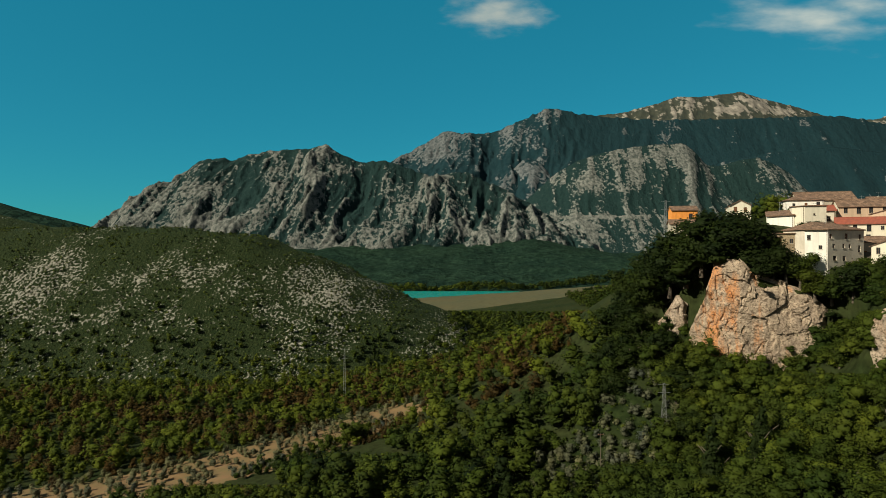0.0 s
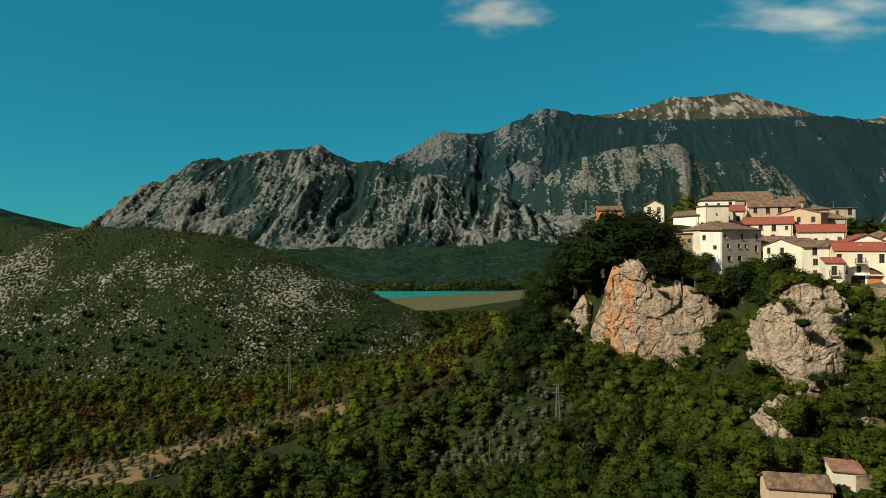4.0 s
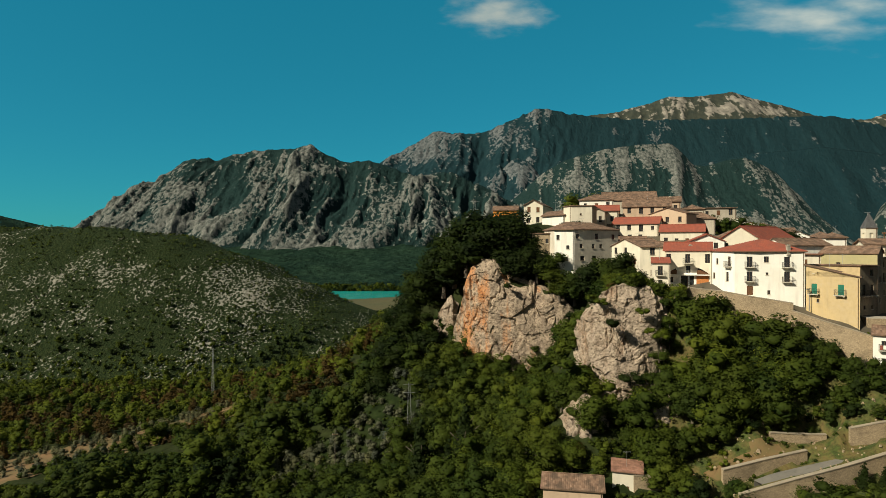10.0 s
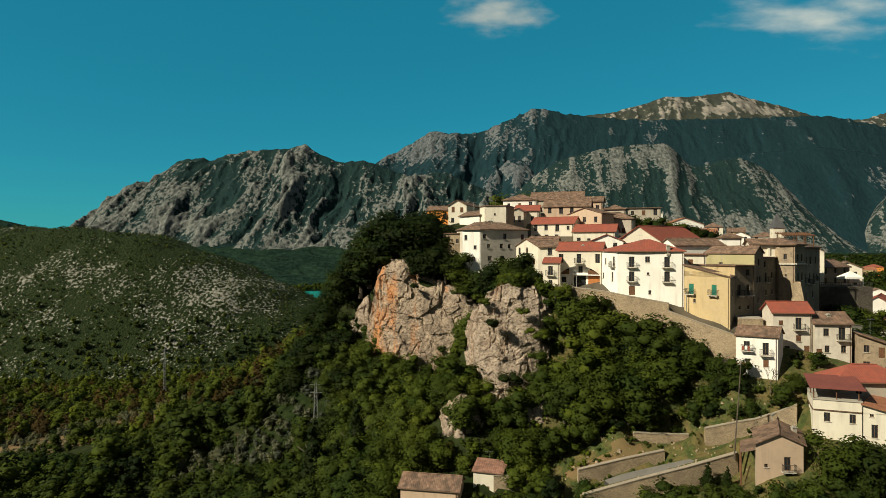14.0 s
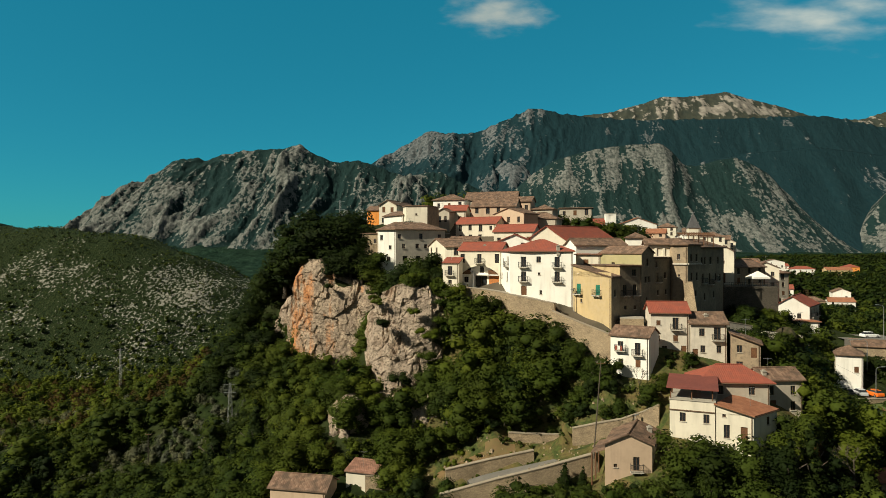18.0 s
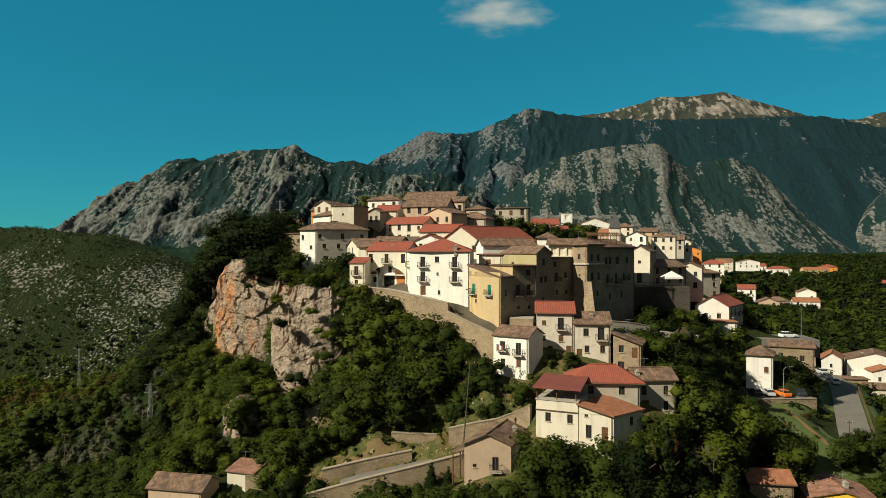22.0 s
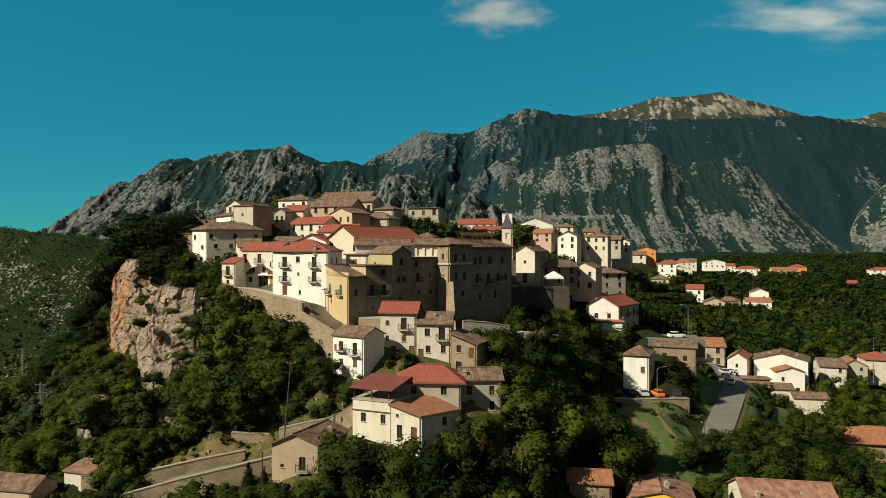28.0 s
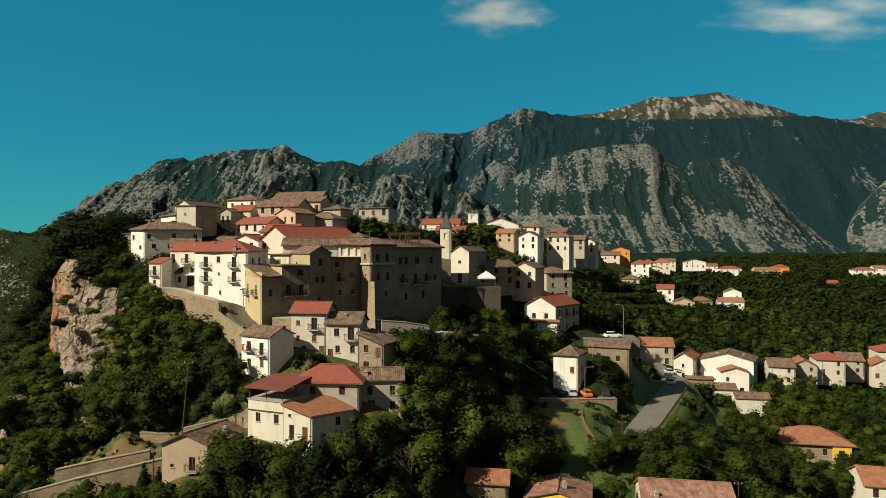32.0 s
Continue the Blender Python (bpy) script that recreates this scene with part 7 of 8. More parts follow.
plant(x, y, g1.uniform(5.0, 11.0, len(x)), g1, P_NEAR)
x, y = jittered(140, 168, 186, 193, 2.6, g1)
plant(x, y, g1.uniform(5.0, 7.5, len(x)), g1, P_NEAR, False, False, False)
x, y = jittered(200, 212, 128, 134, 1.8, g1)
plant(x, y, g1.uniform(0.8, 2.0, len(x)), g1, P_MID, False, True, False)
x, y = jittered(184, 212, 138, 158, 2.1, g1)
plant(x, y, g1.uniform(0.8, 2.0, len(x)), g1, P_MID, False, True, False)
x, y = jittered(83, 108, 127, 158, 2.3, g1)
plant(x, y, g1.uniform(2.2, 4.6, len(x)), g1, P_NEAR, False, False)
x, y = jittered(38, 92, 122, 166, 3.1, g1)
k = ~near_line(x, y, GROVE_EAST, 9)
plant(x[k], y[k], g1.uniform(4.5, 9.5, k.sum()), g1, P_NEAR, False, False)
x, y = jittered(20, 58, 142, 172, 2.0, g1)
k = near_line(x, y, GROVE_EAST, 12)
plant(x[k], y[k], g1.uniform(0.6, 1.7, k.sum()), g1, P_MID, False, False, False)
x, y = jittered(-60, 20, 186, 262, 3.0, g1)
k = near_line(x, y, [(a + 6, b - 14) for a, b in GROVE[2:]], 9)
plant(x[k], y[k], g1.uniform(1.5, 4.0, k.sum()), g1, P_MID, False, False, False)
x, y = jittered(76, 104, 100, 116, 2.0, g1)
plant(x, y, g1.uniform(1.2, 3.2, len(x)), g1, P_MID)
x, y = jittered(176, 262, 166, 300, 3.2, g1)
plant(x, y, g1.uniform(3.5, 7.5, len(x)), g1, P_DEEP)
x, y = jittered(180, 244, 196, 244, 3.4, g1)
plant(x, y, g1.uniform(2.6, 5.5, len(x)), g1, P_DEEP, False, True, False)
# low bushes in the gardens, at the foot of the cliffs and beside the crag
x, y = jittered(104, 140, 95, 112, 1.5, g1)
k = (g1.uniform(0, 1, len(x)) < 0.45) & ~near_line(x, y, LANE, 1.8)
plant(x[k], y[k], g1.uniform(0.35, 1.2, k.sum()), g1, P_MID, False, False, False)
x, y = jittered(126, 136, 101, 110, 2.2, g1)
plant(x, y, g1.uniform(1.5, 4.2, len(x)), g1, P_NEAR, False, False)
x, y = jittered(60, 92, 143, 156.5, 2.0, g1)
plant(x, y, g1.uniform(0.6, 1.7, len(x)), g1, P_MID, False, False, False)
x, y = jittered(104, 114, 117, 125, 1.6, g1)
plant(x, y, g1.uniform(0.9, 2.4, len(x)), g1, P_MID, False, False, False)
x, y = jittered(92, 105, 115, 121, 1.8, g1)
plant(x, y, g1.uniform(0.9, 2.2, len(x)), g1, P_MID, False, False, False)
x, y = jittered(142, 164, 84, 120, 2.6, g1)
plant(x, y, g1.uniform(0.6, 1.8, len(x)), g1, P_MID)
# the tall dark trees on the brow of the cliff
brow = ((77, 172, 57, 14), (80, 174.5, 58, 13.5), (83, 178, 60, 12), (69, 169, 54, 13), (72, 167, 54, 15), (75, 166, 54, 16), (78, 165.5, 54, 15.5), (81, 166, 55, 13.5), (84, 167, 56, 11), (66, 172, 51, 14), (63, 176, 48, 14), (60, 179, 45, 13), (66.5, 179, 54, 14), (71, 174, 56, 13), (57, 181, 42, 13), (54, 183, 38, 12), (51, 181, 35, 11), (61, 186, 48, 13), (55, 189, 42, 12), (49, 188, 33, 11),
        (80.5, 160.5, 52.5, 8.5), (83.5, 160, 52.5, 9), (86.5, 159.5, 52.5, 9), (89.5, 158.5, 51.5, 8), (91.5, 155.6, 48.5, 7.5), (95, 154.6, 47.5, 8.5), (98, 151, 48.5, 9), (101, 149, 50.5, 8.5), (104.5, 148, 52, 7.5), (107, 147, 53, 6), (99.5, 144, 47, 7), (103, 143, 49.5, 6.5), (106, 141.5, 51, 5.5), (55, 176, 33, 10), (51, 173, 27, 10), (47, 177, 27, 10), (59, 170, 30, 9), (46, 170, 20, 9))
for bx, by, bz, bh in brow:
    SINGLE.append((bx, by, bz - 1.0, bh + 1.0, 1.45, "broad", "leaf_dark" if bh > 8.9 else ("leaf_dark", "leaf")[int(bx) % 2]))
for bx, by, bz, bh in ((168, 139.5, 41, 5.5), (171.5, 138.5, 39.5, 7), (175, 139, 38.5, 8), (178.5, 138.5, 37, 8.5), (182, 139.4, 36, 9.5), (185.5, 142, 36, 8.5), (187.0, 145, 36, 7), (171, 140.4, 43, 5.5), (174.5, 140.2, 42.5, 6), (178, 139.8, 42, 6), (181.5, 140.6, 41, 6.5), (173, 133, 37, 8), (177, 132, 35.5, 9), (181, 133.5, 33, 9.5), (185, 134.5, 31, 9), (187.5, 149, 38, 8), (184.5, 149, 40, 6), (187, 150.5, 39, 4), (190, 152, 38, 2.6), (194, 147, 33, 10.5), (205.5, 141.5, 28, 8.5), (187.5, 138.6, 29, 8), (186.5, 109, 20.5, 6), (206.5, 112.5, 21, 8.0), (211, 115.5, 19.5, 8.5), (209, 107, 19, 8),
                       (168.5, 100, 23, 9), (171.5, 103, 24, 9.5), (166, 104.5, 28, 8), (176, 106, 24, 8), (180, 103, 21, 7.5), (164.6, 97.5, 27, 7), (181.5, 121, 27, 9), (181, 115, 25.5, 9), (178, 124, 30, 10), (139.5, 86.5, 26.5, 9), (143.5, 85, 26.5, 8.5), (147.5, 84.6, 26, 9), (151.5, 85.4, 26, 8.5), (155.5, 88.4, 28, 8), (131.0, 83.5, 23, 6.5), (127, 85, 22.5, 6), (135.5, 84.5, 24, 6.5), (159.5, 92, 30, 7), (175.5, 118, 30, 9), (213.5, 113, 18.5, 7), (217, 118, 17.5, 7), (219.5, 124, 18, 6)):
    SINGLE.append((bx, by, bz - 0.5, bh, 1.35, "broad", ("leaf_dark", "leaf", "leaf_dark", "leaf_light")[int(bx * 2 + by) % 4]))
for bx, by, bh in ((58, 136, 17), (67.5, 134, 16.5), (125, 93.4, 4.5), (127.5, 92.6, 3.6), (119.5, 92.2, 3.2), (64, 130, 12), (153, 84, 11), (157, 86, 11)):
    SINGLE.append((bx, by, float(land(bx, by)[0]) - 0.4, bh, 1.0 if bh > 8 else 1.3, "cone", "leaf_dark"))
for bx, by, bz, bh, lf in ((78.9, 155.5, 50.2, 1.8, "leaf_dark"), (108.6, 126.2, 47.8, 3.4, "leaf"), (110.6, 125.4, 47.4, 3.4, "leaf_dark"), (112.6, 124.2, 46.4, 3.6, "leaf"), (114.6, 123.0, 45.6, 3.4, "leaf_dark"), (116.8, 121.6, 45.0, 3.2, "leaf"), (119.0, 119.8, 44.2, 3.0, "leaf_dark"), (95.5, 121.5, 44.5, 2.6, "leaf_dark"), (98.5, 120.6, 34.0, 3.4, "leaf_dark"), (101.5, 121.8, 47.0, 2.0, "leaf_light"), (104.5, 121.2, 42.5, 2.6, "leaf_light"), (104, 120.6, 38.5, 3.0, "leaf_light"), (106.5, 121.8, 45.0, 2.4, "leaf_light"), (94, 125, 48.8, 2.0, "leaf_light"), (109.5, 122.5, 47.5, 3.0, "leaf"), (107.5, 122, 50.5, 2.2, "leaf"), (90.5, 121, 29.5, 3.6, "leaf_dark"), (94.5, 117.0, 27.0, 4.0, "leaf_dark"), (85.5, 156.4, 34.5, 2.2, "leaf"), (89.5, 155.2, 33.5, 2.8, "leaf_dark"), (92.6, 154.2, 38.5, 2.6, "leaf"), (94.4, 153.6, 43, 2.6, "leaf_dark"), (103.2, 122.4, 33.5, 3.2, "leaf"), (105.8, 122.6, 36.5, 3.0, "leaf_light"), (107, 123.4, 40.5, 2.6, "leaf"), (102.4, 122.2, 43.5, 1.8, "leaf_light"), (100.6, 121.8, 30.2, 2.6, "leaf"), (106.4, 124.2, 48.6, 2.0, "leaf"), (93, 128.4, 49.6, 1.6, "leaf_light"), (117.5, 108.2, 30, 2.6, "leaf"), (119.4, 109.2, 31, 3, "leaf_light"), (115.5, 108, 29.4, 2.4, "leaf_dark"), (121.5, 108.8, 31, 2.4, "leaf"), (171, 118.4, 42.6, 2.4, "leaf"), (173.5, 117.4, 43.8, 2.2, "leaf_dark"), (175.5, 118.4, 42, 2.6, "leaf"), (172, 116.6, 38.5, 3, "leaf_dark"), (175, 116.8, 38, 3, "leaf"), (95, 166.2, 65.0, 2.6, "leaf_dark"), (97.5, 167, 65.2, 2.6, "leaf_dark")):
    SINGLE.append((bx, by, bz, bh, 1.5, "bush", lf))
for key, lst in woods.parts.items():
    q = np.concatenate(lst)
    ob = new("woodland", quads_mesh("woodland", q, M[key]))
    tagged(ob, {"leaf": "dense green broadleaf woods and scrub on the slopes", "leaf_dark": "dense dark green woods and scrub on the slopes", "leaf_light": "lighter green trees and shrubs on the slopes", "leaf_brown": "brownish early autumn trees on the slopes"}[key], "woods", kind="stuff")

# olive trees of the grove
g2 = np.random.RandomState(9)
x, y = jittered(-170, 10, 150, 250, 4.2, g2)
k = near_line(x, y, GROVE, 21) & (g2.uniform(0, 1, len(x)) < 0.55 + 0.45 * near_line(x, y, [(a - 4, b + 9) for a, b in GROVE], 8))
x, y = x[k], y[k]
x2, y2 = jittered(18, 62, 140, 176, 2.7, g2)
k = near_line(x2, y2, GROVE_EAST, 10) & (g2.uniform(0, 1, len(x2)) < 0.85)
x, y = np.append(x, x2[k]), np.append(y, y2[k])
wo = Woods()
wo.add("o", P_MID["broad"], x, y, land(x, y) - 0.3, g2.uniform(2.2, 4.0, len(x)), np.full(len(x), 1.3), g2)
tagged(new("olive_grove", quads_mesh("olive_grove", np.concatenate(wo.parts["o"]), M["leaf_olive"])), "rows of small silver-green olive trees on dry soil", "olive trees", kind="stuff")

# single trees
CROWN = {}


def crown_mesh(shape, leaf, k):
    key = (shape, leaf, k)
    if key not in CROWN:
        q = crown_tris(1450, blobs_for(shape, k * 7 + 3), 0.0225, k * 5 + 900, 9)
        CROWN[key] = quads_mesh("crown", np.concatenate([q, np.full((*q.shape[:2], 1), 0.2 + 0.15 * k)], 2), M[leaf])
    return CROWN[key]


tv, tf = [], []
rod(tv, tf, (0, 0, -0.05), (0.01, 0, 0.32), 0.032, 0.022, 7)
rod(tv, tf, (0.01, 0, 0.30), (0.0, 0.02, 0.75), 0.022, 0.006, 6)
for w in range(5):
    a = w * 1.26
    rod(tv, tf, (0.008, 0, 0.28 + 0.06 * w), (0.2 * math.cos(a), 0.2 * math.sin(a), 0.5 + 0.05 * w), 0.013, 0.004, 5)
TRUNK = mesh_of("trunk", tv, tf, M["bark"], True)
SHAPES = {"tall": "tall narrow ", "cone": "conical ", "broad": "rounded ", "bush": "low bushy "}
WORDS = {"leaf": "green", "leaf_dark": "dark green", "leaf_light": "light green", "leaf_brown": "brownish"}
for n, (x, y, z, h, wide, shape, leaf) in enumerate(SINGLE):
    t = thing("tree", SHAPES[shape] + WORDS[leaf] + (" shrub on the rocks below the village" if shape == "bush" else " tree on the slope below the village"), "shrub" if shape == "bush" else "tree", group="shrubs on the rocks" if shape == "bush" else "trees on the slope")
    t.matrix_basis = Matrix.LocRotScale((x, y, z), Euler((0, 0, n * 2.4)), (h * wide, h * wide, h))
    share("trunk", TRUNK, Matrix.Identity(4), t)
    share("crown", crown_mesh(shape, leaf, n % 5), Matrix.Identity(4), t)

# loose stones on the garden terraces
gs = np.random.RandomState(33)
v, f = [], []
for i in range(260):
    sx, sy = gs.uniform(102, 138), gs.uniform(95, 113)
    sz, r = float(land(sx, sy)[0]), gs.uniform(0.08, 0.26) * (2.2 if i % 40 == 0 else 1.0)
    k = len(v)
    for a in range(5):
        w = a * 1.257 + gs.uniform(-0.3, 0.3)
        v += [(sx + math.cos(w) * r * gs.uniform(0.8, 1.2), sy + math.sin(w) * r * gs.uniform(0.8, 1.2), sz - 0.15), (sx + math.cos(w) * r * gs.uniform(0.5, 0.9), sy + math.sin(w) * r * gs.uniform(0.5, 0.9), sz + r * gs.uniform(0.5, 0.9))]
    f += [(k + 2 * a, k + 2 * ((a + 1) % 5), k + 2 * ((a + 1) % 5) + 1, k + 2 * a + 1) for a in range(5)] + [tuple(k + 2 * a + 1 for a in range(5))]
tagged(new("rubble", mesh_of("rubble", v, f, M["stone"])), "loose pale stones scattered over the garden terraces", "stones", kind="stuff")

# ---- details of the houses ----
def edge_frame(a, b):
    L = math.hypot(b[0] - a[0], b[1] - a[1])
    d = ((b[0] - a[0]) / L, (b[1] - a[1]) / L)
    return L, d, (d[1], -d[0])


def arched_front(ob, a, b, z0, zm, ze):
    """A front with windows above a wide shallow arch, and a wall set back behind it."""
    L, d, n = edge_frame(a, b)
    wins = [(0.3, zm + 0.35, 0.95, 1.9, "win"), (4.1, zm + 0.35, 0.95, 1.9, "bal"), (8.0, zm + 0.35, 0.95, 1.9, "win")]
    v, f, *_ = wall_mesh(a, b, zm, ze, ze, None, [w[:4] for w in wins])
    part("wall", v, f, M["cream"], ob)
    base = Matrix(((d[0], -n[0], 0, a[0]), (d[1], -n[1], 0, a[1]), (0, 0, 1, 0), (0, 0, 0, 1)))
    for u, z, w, h, what in wins:
        fr, pa, si, do, sh = window_meshes(w, h)
        m = base @ Matrix.Translation((u, 0, z))
        win = share("window", fr, m, ob)
        share("pane", pa, Matrix.Identity(4), win)
        if what == "bal":
            add_balcony(w + 0.9, m @ Matrix.Translation((-0.45, 0, 0)), ob)

    def pt(u, z, back):
        return (a[0] + d[0] * u - n[0] * back, a[1] + d[1] * u - n[1] * back, z)
    k = 24
    top = []
    for i in range(k + 1):
        t = i / k
        top.append((0.3 + (L - 0.6) * t, zm - 2.2 + 1.9 * math.sin(math.pi * t) ** 0.75))
    v, f = [], []
    for back in (0.0, 0.45):
        for u, z in top:
            v += [pt(u, z, back), pt(u, zm, back)]
    n1 = 2 * (k + 1)
    for i in range(k):
        q = 2 * i
        f += [(q, q + 2, q + 3, q + 1), (n1 + q, n1 + q + 1, n1 + q + 3, n1 + q + 2), (q, n1 + q, n1 + q + 2, q + 2)]
    part("arch", v, f, M["cream"], ob, "shallow plastered arch")
    for u0, u1 in ((0, 0.3), (L - 0.3, L)):
        w, g = [pt(u0, z0 - 2, 0), pt(u1, z0 - 2, 0), pt(u1, z0 - 2, 0.45), pt(u0, z0 - 2, 0.45), pt(u0, zm, 0), pt(u1, zm, 0), pt(u1, zm, 0.45), pt(u0, zm, 0.45)], BOX_F
        part("pier", w, g, M["cream"], ob)
    a2, b2 = pt(0, 0, 1.4)[:2], pt(L, 0, 1.4)[:2]
    holes = [(3.2, z0, 2.6, 2.4), (0.6, z0 + 0.9, 1.0, 1.2), (0.3, z0 + 3.0, 1.9, 1.5), (4.2, z0 + 3.0, 0.9, 1.6), (6.6, z0 + 3.0, 2.2, 1.5)]
    v, f, *_ = wall_mesh(a2, b2, z0 - 2, zm, zm, None, holes)
    part("wall", v, f, M["white"], ob)
    base2 = base @ Matrix.Translation((0, 1.4, 0))
    for u, z, w, h in holes:
        fr, pa, si, do, sh = window_meshes(w, h)
        m = base2 @ Matrix.Translation((u, 0, z))
        share("pane", pa, Matrix.Identity(4), share("window", fr, m, ob))
    share("garage_door", window_meshes(2.4, 2.4)[3][1], base2 @ Matrix.Translation((6.3, -0.2, z0)), ob, "orange wooden garage door")
    for u0, u1 in ((0.3, 2.4), (6.4, L - 0.3)):
        w = [pt(u0, z0 + 2.7, 0.5), pt(u1, z0 + 2.7, 0.5), pt(u1, z0 + 2.7, 0.6), pt(u0, z0 + 2.7, 0.6), pt(u0, z0 + 3.6, 0.5), pt(u1, z0 + 3.6, 0.5), pt(u1, z0 + 3.6, 0.6), pt(u0, z0 + 3.6, 0.6)]
        part("parapet", w, BOX_F, M["wood"], ob)
    w = [pt(0.3, z0 + 2.5, 0.45), pt(L - 0.3, z0 + 2.5, 0.45), pt(L - 0.3, z0 + 2.5, 1.4), pt(0.3, z0 + 2.5, 1.4), pt(0.3, z0 + 2.7, 0.45), pt(L - 0.3, z0 + 2.7, 0.45), pt(L - 0.3, z0 + 2.7, 1.4), pt(0.3, z0 + 2.7, 1.4)]
    part("floor_slab", w, BOX_F, M["white"], ob)


arched_front(ARCH, (110.5, 136.0), (119.0, 132.4), 51.9, 56.7, 59.7)

# buttress and string course of the tower house
v, f = [], []
for z, k, w in ((44.5, 2.6, 1.5), (53.6, 0.3, 1.1)):
    for du, dn in ((-w, -0.2), (w, -0.2), (w, k), (-w, k)):
        v.append((155.0 + 0.60 * du + 0.1 * dn, 124.4 - 0.50 * du - 1.0 * dn, z))
f = [tuple(q) for q in BOX_F]
part("buttress", v, f, M["stone"], TOWER, "sloping rubble buttress")
for z in (56.9,):
    ring = [(152.8, 126.0), (155.0, 124.2), (159.3, 128.4)]
    v, f = [], []
    for (x0, y0), (x1, y1) in zip(ring[:-1], ring[1:]):
        L, d, n = edge_frame((x0, y0), (x1, y1))
        k = len(v)
        for zz in (z, z + 0.3):
            v += [(x0 + n[0] * 0.3, y0 + n[1] * 0.3, zz), (x1 + n[0] * 0.3, y1 + n[1] * 0.3, zz), (x1 - n[0] * 0.05, y1 - n[1] * 0.05, zz), (x0 - n[0] * 0.05, y0 - n[1] * 0.05, zz)]
        f += [tuple(k + i for i in q) for q in BOX_F]
    part("string_course", v, f, M["trim"], TOWER)

# covered terrace of the red-roofed house
v = [(139.8, 93.0, 39.6), (146.4, 90.4, 39.6), (149.0, 96.8, 40.35), (142.6, 99.6, 40.35)]
v += [(x, y, z + 0.14) for x, y, z in v]
part("terrace_roof", v, BOX_F, M["tile_maroon"], RED, "maroon sheet roof over the terrace")
for x, y in ((140.6, 93.4), (143.3, 92.3), (145.9, 91.3), (142.0, 96.6)):
    v, f = [], []
    rod(v, f, (x, y, 37.8), (x, y, 39.75), 0.09, 0.09, 6)
    part("post", v, f, M["wood"], RED)

v = [(127.9, 89.4, 31.2), (129.7, 88.7, 31.8), (132.2, 94.2, 31.8), (130.4, 94.9, 31.2)]
v += [(x, y, z + 0.14) for x, y, z in v]
part("porch_roof", v, BOX_F, M["tile"], FARM, "tiled lean-to roof on poles")
for x, y, z in ((128.1, 89.6, 31.2), (129.2, 92.0, 31.2), (130.3, 94.6, 31.2)):
    v, f = [], []
    rod(v, f, (x, y, z - 4.6), (x, y, z + 0.05), 0.11, 0.09, 6)
    part("post", v, f, M["wood"], FARM)
for (xa, ya), (xb, yb), z in (((140.4, 93.2), (146.1, 90.9), 36.35), ((143.6, 100.3), (140.4, 93.2), 36.35)):
    L, d, n = edge_frame((xa, ya), (xb, yb))
    v = []
    for zz in (z, z + 0.16):
        v += [(xa + n[0] * 0.12, ya + n[1] * 0.12, zz), (xb + n[0] * 0.12, yb + n[1] * 0.12, zz), (xb - n[0] * 0.02, yb - n[1] * 0.02, zz), (xa - n[0] * 0.02, ya - n[1] * 0.02, zz)]
    part("string_course", v, BOX_F, M["frame"], RED)

# belfry, spire and the church front
home("bell_tower", "white bell tower with open arches", quad4(180.4, 285.2, 184.9, 284.8, 4), 66.0, 76.0, ("flat", 0), M["white"], M["trim"], wins=[(0, 1.3, 7.2, 1.9, 2.2, "open"), (1, 1.1, 7.2, 1.8, 2.2, "open"), (3, 1.1, 7.2, 1.8, 2.2, "open")], over=0.25, category="bell tower")
home("bell_tower", "small stone bell tower with a slate spire", quad4(168.4, 158.0, 171.0, 157.6, 2.6), 57.0, 65.2, ("ridge", 3.8, (169.9, 159.1), (169.9, 159.15)), M["cream"], M["slate"], wins=[(0, 0.9, 5.4, 0.8, 1.6, "open"), (3, 0.9, 5.4, 0.8, 1.6, "open")], over=0.1, category="bell tower")

# timber pergola on a roof terrace
per = thing("pergola", "weathered timber pergola on a village roof terrace", "pergola")
for x in (157.8, 159.9, 162.0, 164.0):
    for y, h in ((133.4, 62.7), (136.2, 63.3)):
        v, f = boxes([(x - 0.07, y - 0.07, 60.4, x + 0.07, y + 0.07, h)])
        part("post", v, f, M["wood"], per)
for y, h in ((133.4, 62.7), (136.2, 63.3)):
    v, f = boxes([(157.4, y - 0.06, h, 164.4, y + 0.06, h + 0.16)])
    part("beam", v, f, M["wood"], per)
for i in range(14):
    x = 157.6 + i * 0.5
    a, b = Vector((x, 133.0, 62.85)), Vector((x, 136.6, 63.5))
    v = [tuple(q + Vector((dx, 0, dz))) for q in (a, b) for dx, dz in ((-0.06, 0), (0.06, 0), (0.06, 0.12), (-0.06, 0.12))]
    part("slat", v, [(0, 1, 2, 3), (7, 6, 5, 4), (0, 4, 5, 1), (1, 5, 6, 2), (2, 6, 7, 3), (3, 7, 4, 0)], M["wood"], per)

